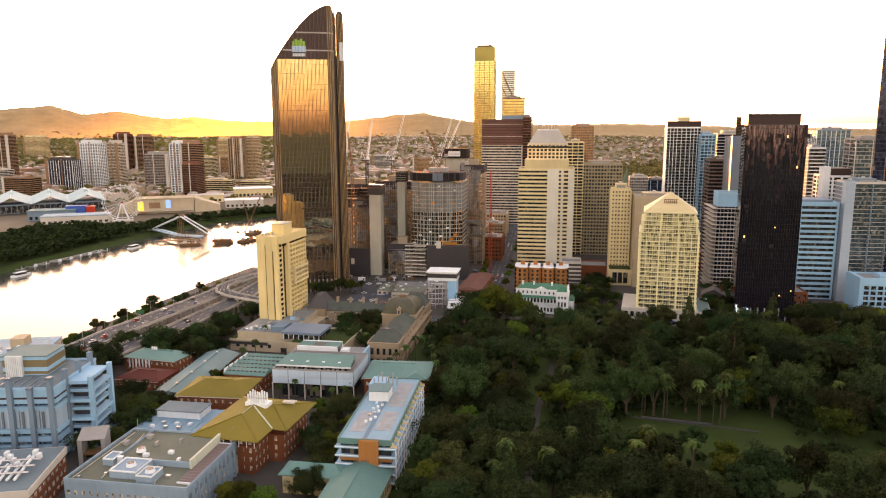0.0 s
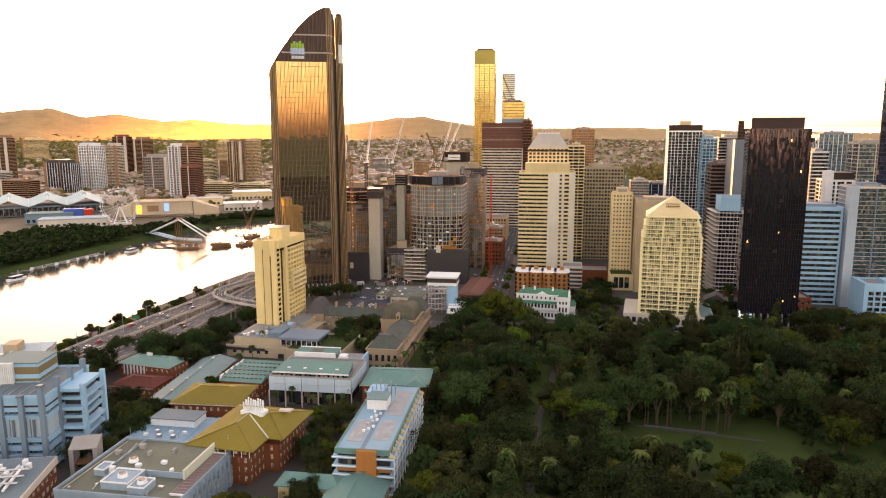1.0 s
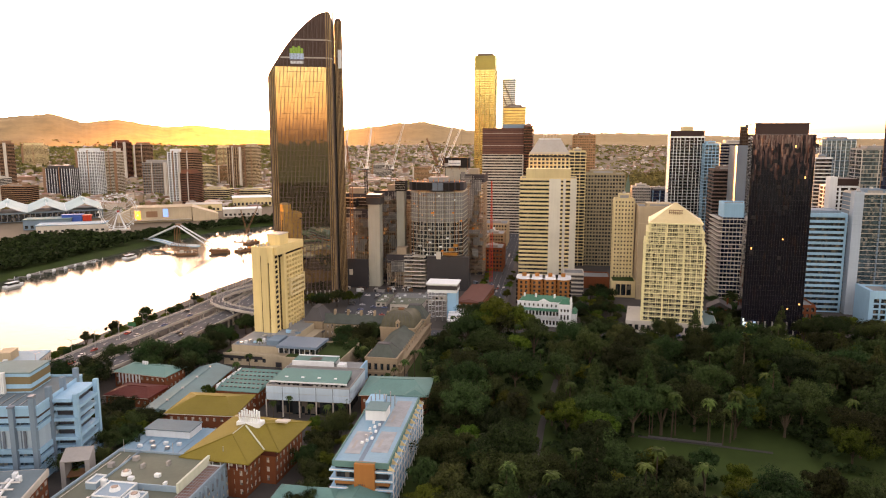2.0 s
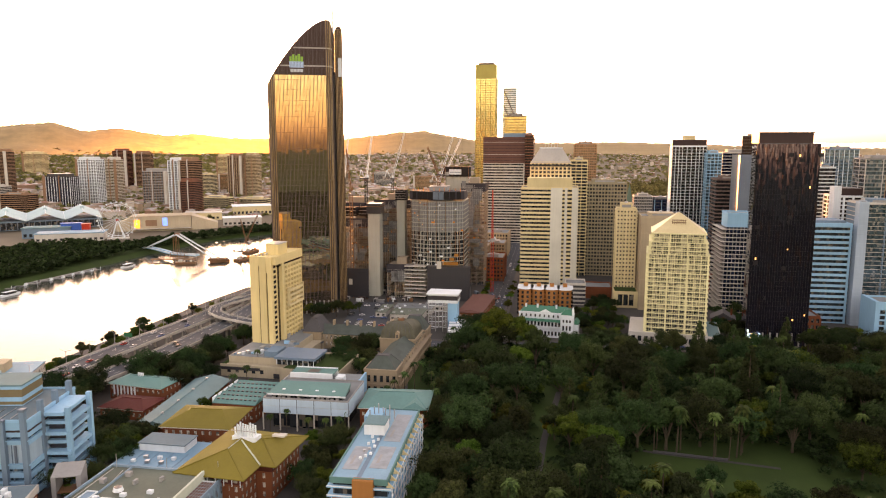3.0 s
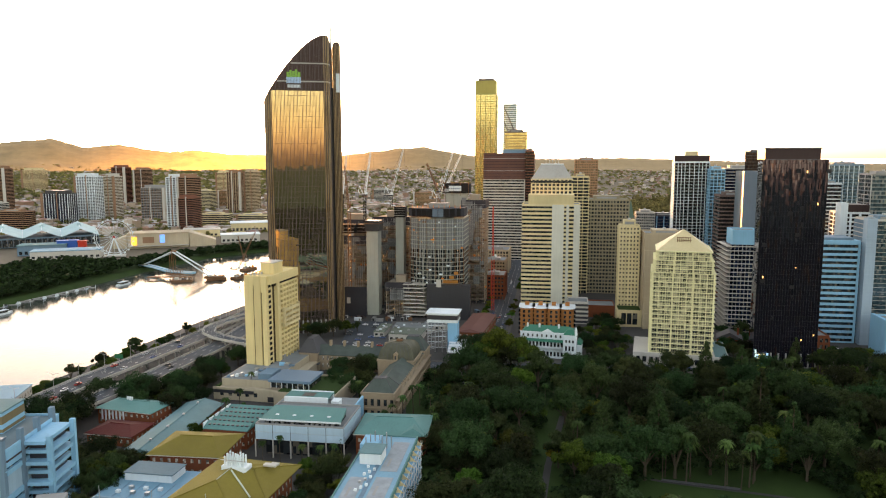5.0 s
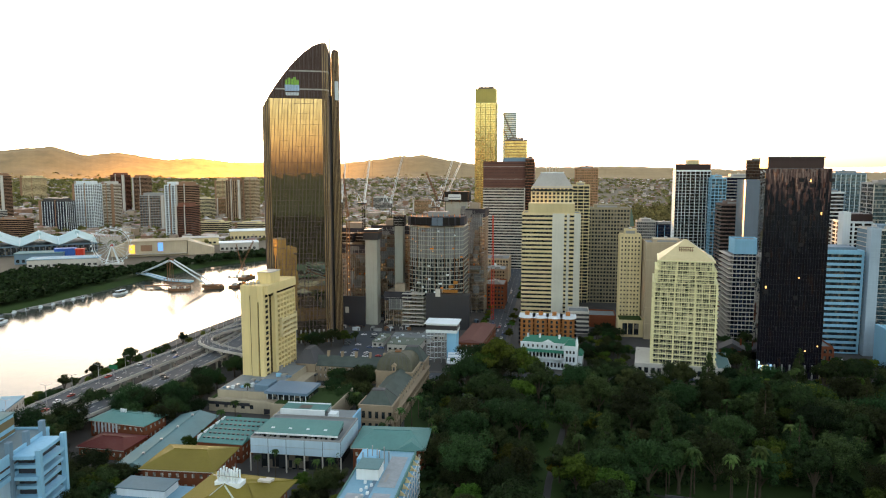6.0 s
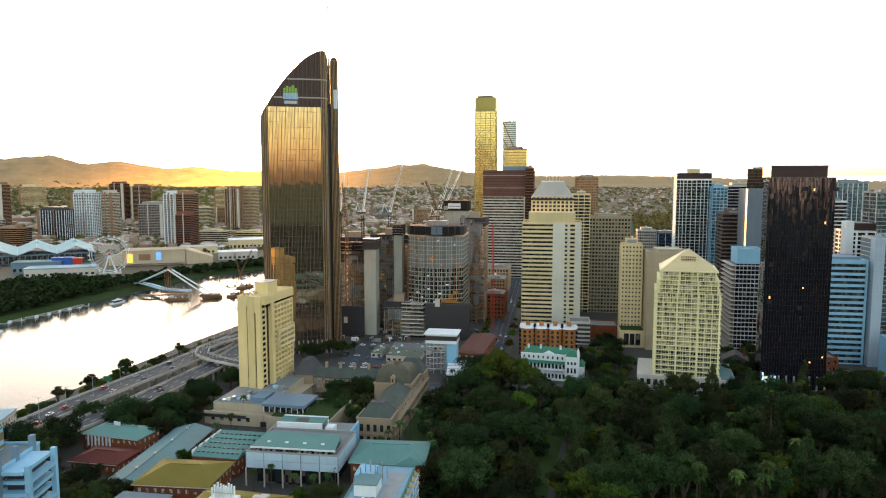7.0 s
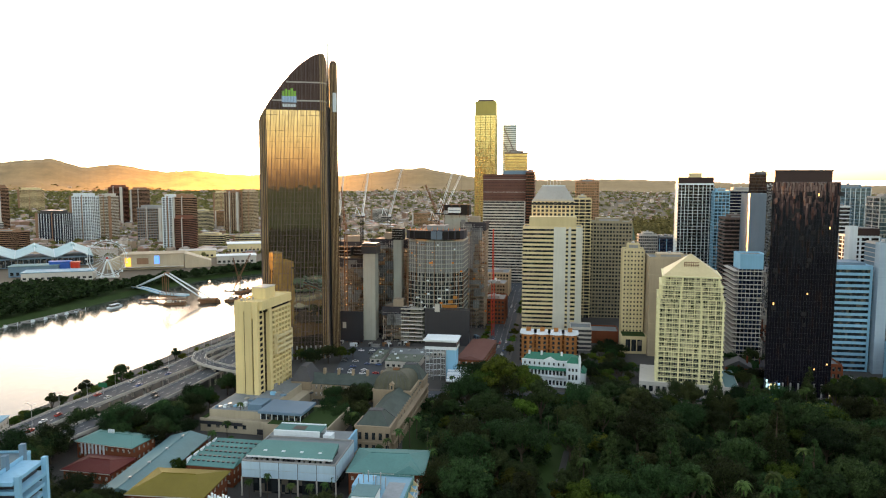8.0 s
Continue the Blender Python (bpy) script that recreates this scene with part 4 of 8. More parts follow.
for k in range(4):
    cx = -15 + k * 10
    part("bay", MB().prism([(cx + 5 * math.cos(a), 4 + 5 * math.sin(a)) for a in np.linspace(math.pi, 2 * math.pi, 9)] + [(cx + 5, 16), (cx - 5, 16)], 0, 21.5), ORANGE_BRICK, t)
    for j in range(6):
        z = 1.6 + j * 3.3
        for s in (-2.7, 1.1):
            block("balcony_recess", GLASS, t, cx + s, cx + s + 1.7, -1.1, 2.0, z, z + 2.0)
        part("balcony_slab", MB().prism([(cx + 5.5 * math.cos(a), 4 + 5.5 * math.sin(a)) for a in np.linspace(math.pi, 2 * math.pi, 9)], z - 0.6, z - 0.3), ORANGE_BRICK, t)
    for s in (-5.0, 5.0):
        for j in range(6):
            block("balcony_opening", GLASS_DARK, t, cx + s - 1.0, cx + s + 1.0, 2.2, 3.9, 1.4 + j * 3.3, 3.6 + j * 3.3)
    part("roof_wave", MB().prism([(cx + 6 * math.cos(a), 4 + 6 * math.sin(a)) for a in np.linspace(math.pi, 2 * math.pi, 11)] + [(cx + 6, 17), (cx - 6, 17)], 21.6, 22.0), WHITE, t)
    block("stair_head", ORANGE_BRICK, t, cx - 1.6, cx + 1.6, 8, 12, 22.3, 24.5)
tower("low grey parking block with slotted decks", 106, 588, 16, 20, 17, DARK, PALE, fh=3.2, band_h=1.5, roof_h=0, category="car park")
tower("low red-brick hall with flat roof", 128, 612, 26, 24, 9, BRICK, BRICK, fh=4.5, band_h=0.5, roof_h=0, category="hall")

# the cluster along the gardens
DUSK = surface("dusky_brown_concrete", (0.16, 0.115, 0.1))
SLAB_BLUE = surface("pale_blue_concrete", (0.34, 0.45, 0.53))
t = thing("apartment_tower", "grey apartment block with ribbed balconies and pale top", "apartment tower", 223, 555, 0, GRID)
part("glazing", MB().box(-9.5, 9.5, 0, 32, 0, 68), GLASS_NAVY, t)
for k in range(21):
    z = k * 3.24 + 1.6
    block("balcony_slab", PALE, t, -12.5, 9.9, -0.5, 34, z - 0.25, z + 0.4)
for k in range(8):
    block("pier", PALE, t, -9.5 + k * 2.7, -9.3 + k * 2.7, -0.35, 0.1, 0, 68)
block("attic", BLUISH, t, -8.5, 9.5, 0.2, 20, 68, 78)
parapet(t, -8.5, 9.5, 0.2, 20, 78, BLUISH)
t = balcony_tower("white-framed apartment tower with dark top", 251, 757, 34, 16, 128, GLASS_DARK, WHITE, WHITE, fin_at=(-0.5, -0.4, -0.3, -0.2, -0.07, 0.07, 0.2, 0.3, 0.4, 0.5), fin_w=0.4, roof_h=0, rail=GLASS_TEAL)
block("crown", MAROON, t, -17, 17, 0.5, 15, 129.6, 135.3)
block("lift_house", CREAM, t, -5, 6, 4, 14, 135.3, 139.5)
tower("narrow pale blue glass tower beside apartments", 270.6, 738.9, 14, 24, 121, GLASS_TEAL, BLUISH, fh=3.3, band_h=0.7, pier=BLUISH, pier_gap=4, pier_w=0.5)
tower("dark blue glass office tower with pale frame", 357.9, 897.3, 34, 30, 120, GLASS_NAVY, PALE, fh=3.8, band_h=0.9, roof_h=4.5)
tower("dusky brown banded office block", 271, 698, 24, 26, 97, GLASS_DARK, DUSK, fh=3.6, band_h=1.3, joined=True)
tower("plain blue-grey slab tower without windows", 268, 648.8, 16.5, 30, 120, SLATE_BLUE, SLATE_BLUE, fh=4, band_h=0.2, proj=0.06, roof_h=0)
tower("dark tower with cream stair block", 345, 820, 26, 26, 139, GLASS_DARK, DARK, yaw=-24, fh=3.5, band_h=0.5, roof_h=3)
tower("teal glass tower with white end wall", 408.6, 757.4, 33, 28, 125, GLASS_TEAL, BLUEGREY, fh=3.5, band_h=0.6, pier=WHITE, pier_gap=5, pier_w=0.6)
balcony_tower("slim white apartment tower with curved balconies", 331.6, 638.9, 14, 20, 110, GLASS, WHITE, BLUEGREY, fin_at=(-0.5, 0.5))
t = tower("white tower with maroon glass top", 329, 598, 21, 24, 88, GLASS_DARK, WHITE, fh=3.4, band_h=1.0, pier=WHITE, pier_gap=7, pier_w=1.6, roof_h=0)
block("crown", MAROON, t, -6, 10.4, 0.5, 22, 88, 95)
block("stair_tower", WHITE, t, -11.5, -6, -0.6, 10, 0, 96.5)
t = tower("white office block with broad horizontal sunshades", 279.7, 529.5, 26.5, 30, 72, GLASS, BLUISH, fh=4.1, band_h=1.9, proj=0.5, roof_h=0)
for x in (-13.6, 12.4):
    block("frame_wall", BLUISH, t, x, x + 1.3, -0.9, 31, 0, 74)
block("head_frame", BLUISH, t, -12.3, 12.4, -0.9, 1, 71.8, 74)
block("plant_room", BLUEGREY, t, -11, 11, 5, 25, 72, 75.5)
tower("pale blue slab tower with rows of small windows", 297, 521, 6.5, 7, 89, SLAB_BLUE, SLAB_BLUE, fh=3.2, band_h=0.3, proj=0.06, roof_h=2)
balcony_tower("apartment tower with long projecting balconies and teal glass", 320.5, 537.8, 28, 26, 87, GLASS_TEAL, PALE, BLUEGREY, reach=1.9, rail=GLASS_TEAL, fin_at=(-0.5, 0.08, 0.5))
tower("grey-green glass tower with a bright steel edge", 403.6, 677.6, 30, 28, 117, GLASS_TEAL, GREY, fh=3.6, band_h=0.8, pier=STEEL, pier_gap=15, pier_w=0.8)
tower("very tall navy glass tower beside the gardens", 358, 558, 42, 36, 250, GLASS_NAVY, DARK, yaw=-36, fh=3.5, band_h=0.4, proj=0.1, pier=BROWN, pier_gap=9, pier_w=0.5, roof_h=5)
t = tower("white hotel block with a grid of balconies", 318, 473.5, 62, 22, 26, GLASS, BLUISH, fh=3.6, band_h=1.0, proj=0.9, pier=BLUISH, pier_gap=4.4, pier_w=0.9, pier_proj=0.95, roof_h=2.5, category="hotel")
block("end_wall", BLUISH, t, -33.6, -31.4, -1.2, 23, 0, 27.5)
block("attic_wall", BLUISH, t, -31.4, 31.4, -1.0, 0.5, 22.8, 27.3)
tower("cream office tower behind the cluster", 450, 860, 22, 24, 104, GLASS_TAN, CREAM, fh=3.4, band_h=1.3)

# behind the street
t = tower("very tall gold-glass tower with a bronze crown", 61.8, 1147.5, 32, 32, 232, GLASS_YELLOW, OLIVE_BRONZE, fh=3.6, band_h=0.5, proj=0.08, pier=OLIVE_BRONZE, pier_gap=8, pier_w=0.7, roof_h=0)
block("crown", surface("gold_crown", (0.34, 0.29, 0.08), rough=0.4, metal=0.5), t, -16, 16, 0, 32, 232, 253)
block("crown_cap", BRONZE, t, -12, 12, 2, 28, 253, 256)
t = tower("tall pale tower with diagonal bracing", 112.7, 1298, 23, 24, 228, GLASS_TEAL, WHITE, fh=3.4, band_h=1.4, roof_h=0)
for a, b in (((-11, 200), (11, 150)), ((-11, 226), (11, 176))):
    part("brace", MB().tube((a[0], -0.6, a[1]), (b[0], -0.6, b[1]), 0.9, 5), BRONZE, t)
tower("gold-lit glass office tower behind the street", 94.4, 998, 30, 28, 168, GLASS_YELLOW, BRONZE, fh=3.8, band_h=0.6, proj=0.1, roof_h=4)
t = tower("office block with grey striped base and maroon top", 82, 960, 66, 40, 106, GLASS, PALE, fh=3.6, band_h=1.7, proj=0.3, roof_h=0)
block("upper_block", surface("dark_maroon_panels", (0.13, 0.06, 0.045), rough=0.6), t, -33, 33, -0.5, 40, 106, 140)
for k in range(8):
    block("floor_band", PALE if k in (2, 6) else MAROON, t, -33.3, 33.3, -0.8, 40.3, 109 + k * 4, 109.5 + k * 4)
block("end_slab", PALE, t, 20, 31, -2, 0, 0, 106)
block("plant_room", BLUEGREY, t, -8, 24, 5, 20, 140, 145)
tower("dark slim tower with copper top", 108, 949, 11, 20, 142, GLASS_DARK, REDBROWN, fh=3.6, band_h=0.8)
tower("brown-windowed office block with roof plant", 190.7, 998, 30, 30, 130, GLASS_TAN, BROWN, fh=3.5, band_h=1.2, pier=BROWN, pier_gap=3, pier_w=0.7, roof_h=4)
tower("pale small office tower between taller ones", 172, 800, 14, 16, 84, GLASS, PALE, fh=3.4, band_h=1.4)
tower("dark office block with glass corner", 270, 905, 34, 24, 62, GLASS_NAVY, DARK, fh=3.8, band_h=0.9, pier=BLUISH, pier_gap=8, pier_w=0.6)
tower("grey checkered office block", 223, 820, 20, 18, 72, GLASS, PALE, fh=3.3, band_h=1.0, pier=GREY, pier_gap=2, pier_w=0.7)
part_of = thing("church_spire", "grey stone church spire", "church", 300, 1180, 0, GRID)
part("tower_shaft", MB().box(-5, 5, -5, 5, 0, 38), SAND, part_of)
part("spire", MB().frustum(-5, 5, -5, 5, 38, 68, 4.9, 4.9), COPPER, part_of)

# ---- campus and parliament ----


def window_rows(t, x0, x1, y0, y1, z0, floors, fh, gap=3.2, ww=1.2, wh=1.6, sides="fblr", glass=BRICK_PANE):
    """Windows set a little into the walls on the named sides."""
    for k in range(floors):
        z = z0 + k * fh + fh * 0.3
        for side in sides:
            length = x1 - x0 if side in "fb" else y1 - y0
            n = max(1, int((length - 1.0) / gap))
            for j in range(n):
                c = -length / 2 + length * (j + 0.5) / n
                if side in "fb":
                    y = y0 if side == "f" else y1
                    x = (x0 + x1) / 2 + c
                    block("window", glass, t, x - ww / 2, x + ww / 2, y - 0.06, y + 0.06, z, z + wh)
                else:
                    x = x0 if side == "l" else x1
                    y = (y0 + y1) / 2 + c
                    block("window", glass, t, x - 0.06, x + 0.06, y - ww / 2, y + ww / 2, z, z + wh)


def hall(label, x, y, w, d, h, wall, roof, rise, yaw, along="x", hip=0.0, floors=2, over=0.9, name="campus_building", sides="fr", z0=0.0, **kw):
    """A walled building under a pitched roof with overhanging eaves."""
    t = thing(name, label, "campus building", x, y, z0, yaw)
    block("wall", wall, t, -w / 2, w / 2, 0, d, 0, h - 0.36)
    window_rows(t, -w / 2, w / 2, 0, d, 0.3, floors, (h - 0.6) / floors, sides=sides, **kw)
    part("roof", MB().gable(-w / 2 - over, w / 2 + over, -over, d + over, h, h + rise, along, hip), roof, t)
    if along == "x":
        part("ridge_cap", MB().tube((-w / 2 - over + hip, d / 2, h + rise + 0.02), (w / 2 + over - hip, d / 2, h + rise + 0.02), 0.22, 6), roof, t)
    else:
        part("ridge_cap", MB().tube((0, -over + hip, h + rise + 0.02), (0, d + over - hip, h + rise + 0.02), 0.22, 6), roof, t)
    for s in (-1, 1):
        block("gutter", PALE, t, -w / 2 - over, w / 2 + over, (d / 2) + s * (d / 2 + over) - 0.1, (d / 2) + s * (d / 2 + over) + 0.1, h - 0.42, h - 0.12)
    return t


# long laboratory building with white sunshade ledges
t = thing("laboratory_building", "long laboratory block with blue-grey roof and white ledges", "campus building", -29.6, 241.5, 0, -7.5)
w, d, h = 22.5, 66, 18.6
block("core", GLASS, t, -w / 2 + 1.8, w / 2 - 1.8, 1.8, d - 0.5, 0, h - 0.6)
for k in range(5):
    z = 2.4 + k * 3.3
    block("ledge", BLUISH, t, -w / 2, w / 2, 0, d, z, z + 0.4)
    block("ledge_rail", WHITE, t, w / 2 - 0.15, w / 2 + 0.05, 0, d, z + 0.4, z + 0.75)
    block("ledge_rail", WHITE, t, -w / 2, w / 2, -0.05, 0.15, z + 0.4, z + 0.75)
    block("spandrel", ORANGE_BRICK if k < 4 else TEAL_ROOF, t, -w / 2 + 1.5, w / 2 - 1.5, 1.5, d - 0.2, z - (2.0 if k < 4 else 0.4), z)
block("end_wall", ORANGE_BRICK, t, -2.2, 5.0, -0.5, 2, 0, h + 0.3, "orange brick stair wall")
for k in range(2):
    for j in range(4):
        block("vent_slot", DARK, t, -1 + j * 0.75, -0.6 + j * 0.75, -0.58, -0.48, 11.2 - k * 3.4, 11.6 - k * 3.4)
for k in range(13):
    y = 1.5 + k * 5.2
    part("sunshade_fin", MB().prism([(0, 0), (2.6, 0), (2.6, 0.35), (0, 0.35)], 0, [2.6, 0.2, 0.2, 2.6]), CREAM, t, "", pose(w / 2 - 2.0, y, h - 2.7))
    block("fin_post", WHITE, t, w / 2 - 0.25, w / 2 + 0.05, y, y + 0.3, 0, h - 2.4)
block("roof", BLUE_ROOF, t, -w / 2 + 1.2, w / 2 - 1.6, 1.0, d - 0.4, h - 0.6, h)
for a in ((-w / 2 + 0.9, -w / 2 + 1.4, 0.8, d), (w / 2 - 2.0, w / 2 - 1.5, 0.8, d), (-w / 2 + 1.4, w / 2 - 2.0, 0.8, 1.3), (-w / 2 + 1.4, w / 2 - 2.0, d - 0.6, d)):
    block("parapet", TEAL_ROOF, t, *a, h - 1.6, h + 0.5)
block("roof_walk", BLUEGREY, t, -1.4, 0.2, 1.3, 50, h + 0.004, h + 0.08)
for a in ((-8, -2.4, 8, 27), (1.2, 7.4, 10, 28), (1.2, 7.6, 33, 60)):
    block("roof_panel", ROOF_PATCH, t, *a, h + 0.004, h + 0.12)
    block("panel_stain", GREY, t, a[0] + 1.6, a[0] + 2.6, a[2] + 4, a[2] + 11, h + 0.124, h + 0.14)
block("plant_room", WHITE, t, -7.5, 0.6, 38, 47, h, h + 4.2)
block("plant_room", BLUISH, t, -10, -3, 48, 58, h, h + 3.4)
block("plant_roof", GREY_ROOF, t, -7.8, 0.9, 37.7, 47.3, h + 4.2, h + 4.5)
for k in range(7):
    part("flue", MB().tube((-8 + k * 1.6, 50 + (k * 5 % 4), h + 1), (-8 + k * 1.6, 50 + (k * 5 % 4), h + 5.5 + k % 3), 0.25, 6), STEEL, t)
for k in range(10):
    block("roof_unit", RNG.choice((STEEL, WHITE)), t, -4 + (k % 3) * 1.4, -3.1 + (k % 3) * 1.4, 16 + k * 2.1, 17 + k * 2.1, h, h + 0.9)

# brick building under a yellow hipped roof
t = thing("campus_building", "red-brick building with a yellow hipped roof and white flues", "campus building", -80.8, 254.6, 0, -13)
block("wall", BRICK, t, -14, 8, 0, 36, 0, 11.4)
block("wing_wall", BRICK, t, 8, 14, 12, 36, 0, 11.4)
block("top_storey", EAVE_BAND, t, -14.4, 8.4, -0.4, 36.4, 11.4, 14.2)
block("wing_top_storey", EAVE_BAND, t, 8.4, 14.4, 11.6, 36.4, 11.4, 14.2)
window_rows(t, -14, 8, 0, 36, 0.3, 3, 3.6, sides="fl", gap=2.7, ww=1.05, wh=1.9)
window_rows(t, 8, 14, 12, 36, 0.3, 3, 3.6, sides="fr", gap=2.7, ww=1.05, wh=1.9)
window_rows(t, -14, 8, 0, 12, 0.3, 3, 3.6, sides="r", gap=2.7, ww=1.05, wh=1.9)
window_rows(t, -14.4, 8.4, -0.4, 36.4, 11.2, 1, 3, sides="fl", gap=3.2, ww=1.5, wh=1.4)
window_rows(t, 8.4, 14.4, 11.6, 36.4, 11.2, 1, 3, sides="r", gap=3.2, ww=1.5, wh=1.4)
part("roof", MB().gable(-17, 11, -2.6, 38.5, 14.6, 18.8, "y", 14), YELLOW_ROOF, t)
part("wing_roof", MB().gable(-8, 17.2, 9.4, 38.6, 14.64, 18.2, "x", 13), YELLOW_ROOF, t)
for p, q in (((-3, 11.4, 18.85), (-3, 24.5, 18.85)), ((-3, 11.4, 18.85), (11, -2.6, 14.7)), ((-3, 11.4, 18.85), (-17, -2.6, 14.7)), ((4.2, 24, 18.25), (17.2, 9.4, 14.7)), ((4.2, 24, 18.25), (17.2, 38.6, 14.7))):
    part("ridge_cap", MB().tube(p, q, 0.2, 6), SHAFT if q[0] == -3 else YELLOW_ROOF, t)
part("valley_flashing", MB().tube((-2, 20, 18.7), (11, 9.5, 14.85), 0.3, 6), PALE_SCREEN, t)
for k in range(9):
    block("eave_post", WHITE, t, -16.4 + k * 3.2, -16.2 + k * 3.2, -2.2, -2.0, 11.6, 14.3)
for k in range(16):
    x, y = -6 + (k % 8) * 1.05, 22.5 + (k // 8) * 2.2
    part("flue", MB().tube((x, y, 17.5), (x, y, 22.6 + (k * 7 % 4) * 0.4), 0.36, 8), WHITE, t)
block("flue_base", WHITE, t, -7, 3, 21.5, 26, 16.6, 19.2)
block("flue_rail", STEEL, t, -7.2, 3.2, 21.3, 21.5, 21.6, 21.8)
block("skylight", PALE, t, 7, 12, 27, 29, 18.0, 18.7)
block("skylight", PALE, t, 8, 11, 31, 32.4, 16.8, 17.5)
for k in range(6):
    block("pilaster", BRICK, t, -14.3 + k * 4.3, -13.6 + k * 4.3, -0.35, 0.1, 0, 11.4)
hall("brick hall with an olive-yellow hipped roof", -108.8, 309.5, 30, 24, 9.4, BRICK, YELLOW_ROOF, 3.6, -6, "x", 9, floors=2, over=1.2)
t = hall("red-brick lecture building with a green hipped roof", -159.4, 365.5, 31, 16, 8.4, BRICK, TEAL_ROOF, 2.4, -16, "x", 7, floors=2, gap=3.0)
for k in range(7):
    block("column", WHITE, t, -13 + k * 2.1, -12.4 + k * 2.1, -0.5, 0.0, 2.6, 8)
for k in range(3):
    part("roof_vent", MB().tube((-4 + k * 1.3, 8, 10), (-4 + k * 1.3, 8, 12.4), 0.5, 8), WHITE, t)
hall("brick pavilion with a dark red metal roof", -156, 342, 23, 17, 5.2, BRICK, RED_ROOF, 2.2, -12, "x", 7, floors=1, gap=3)
t = hall("long low wing with a grey-green gabled roof", -130.5, 318, 18, 64, 6.2, BRICK, GREY_ROOF, 2.6, -5, "y", 0, floors=1)
for k in range(4):
    block("roof_vent", STEEL, t, -0.5, 0.5, 8 + k * 16, 9 + k * 16, 8.8, 9.6)
t = thing("campus_building", "teal sawtooth-roofed workshop with skylight rows", "campus building", -101, 339, 0, -10)
block("wall", BRICK, t, -10.5, 10.5, 0, 28, 0, 8.4)
for k in range(5):
    part("sawtooth", MB().prism([(-11, k * 5.6), (11, k * 5.6), (11, k * 5.6 + 5.6), (-11, k * 5.6 + 5.6)], 8.4, [8.7, 8.7, 10.6, 10.6]), TEAL_ROOF, t)
    for j in range(9):
        block("skylight", DARK, t, -9.6 + j * 2.3, -8.4 + j * 2.3, k * 5.6 + 2.6, k * 5.6 + 3.6, 9.3, 10.05)
    block("gable_coping", WHITE, t, -11.4, -11.0, k * 5.6 + 1, k * 5.6 + 5.2, 8.4, 10.9)
window_rows(t, -10.5, 10.5, 0, 28, 0.5, 2, 3.8, sides="fr")

# white panelled pavilion building on columns
t = thing("campus_building", "white glass-panelled building raised on slim columns", "campus building", -64.5, 327, 0, -8)
block("undercroft", GLASS, t, -17, 17, 4, 26, 0, 8)
block("body", PALE, t, -20, 20, 0.3, 29, 8, 14.6)
for k in range(5):
    a = -20.3 + k * 8.12
    for z in (8.2, 11.6):
        block("panel", GLASS_PANEL, t, a + 0.1, a + 8.02, 0.0, 0.3, z, z + 3.2)
for k in range(3):
    for z in (8.2, 11.6):
        block("panel", GLASS_PANEL, t, 20.0, 20.3, 0.5 + k * 9.4, 9.7 + k * 9.4, z, z + 3.2)
for k in range(6):
    a = -20.3 + k * 8.12
    block("column", PALE, t, a - 0.25, a + 0.25, -0.3, 0.3, 0, 8.2)
    block("joint_post", DARK, t, a - 0.08, a + 0.12, -0.06, 0.02, 8, 15)
parapet(t, -20, 20, 0.3, 29, 14.6, GREY, 0.9)
block("clerestory", GLASS, t, -17, 17, 3, 15, 14.7, 16.6)
part("roof", MB().prism([(-18.5, 1.5), (18.5, 1.5), (17, 16), (-17, 16)], 16.7, [16.9, 16.9, 18.4, 18.4]), TEAL_ROOF, t, "sloping pale green metal roof")
block("eave", WHITE, t, -18.7, 18.7, 1.2, 1.5, 16.4, 17.1)
for k in range(4):
    block("skylight", WHITE, t, -13 + k * 8, -11.6 + k * 8, 6, 7, 17.3, 17.7)
for k in range(14):
    block("roof_unit", RNG.choice((STEEL, DARK, GREY)), t, -16 + k * 2.3, -14.8 + k * 2.3, 0.9 + (k % 2), 2.2 + (k % 2), 14.7, 15.7)
t = thing("campus_building", "white service block with rooftop plant enclosures", "campus building", -66, 358, 0, -8)
block("body", BEIGE, t, -18, 22, 0, 18, 0, 12)
block("roof_deck", BITUMEN, t, -17.6, 21.6, 0.4, 17.6, 12, 12.12)
block("plant_screen", WHITE, t, -14, 8, 4, 5, 12, 16)
block("plant_screen", WHITE, t, -14, 8, 14, 15, 12, 16)
block("plant_roof", TEAL_ROOF, t, -14.2, 8.2, 4.6, 14.6, 15.2, 15.7)
block("plant_deck", DARK, t, -6, 0, 7, 12, 15.7, 15.8)
block("louvre_wall", BLUISH, t, 21.5, 22.4, 0.5, 17.5, 4, 13.5)
block("stair_box", WHITE, t, 10, 14, 3, 8, 12, 15)
window_rows(t, -18, 22, 0, 18, 0, 3, 3.8, sides="fr")
t = hall("low hall with a broad teal hipped roof", -24.5, 328.3, 31, 25, 10.8, BRICK, TEAL_ROOF, 3.4, -5, "x", 8, floors=2)
part("front_gable_roof", MB().gable(4, 15.5, -1.2, 12, 10.85, 13.2, "y", 3), TEAL_ROOF, t)
t = hall("teal-roofed hall with a tall gable beside the gardens", -37, 196, 19, 48, 7.6, CREAM, TEAL_ROOF, 3.6, -9, "y", 0, floors=1, sides="r", gap=2.6, ww=1.4, wh=3.4)
part("side_wing_roof", MB().gable(-30, -6, 38, 49, 7.6, 10.4, "x", 4), TEAL_ROOF, t)
block("side_wing", CREAM, t, -28.8, -9.6, 39, 48, 0, 7.2)

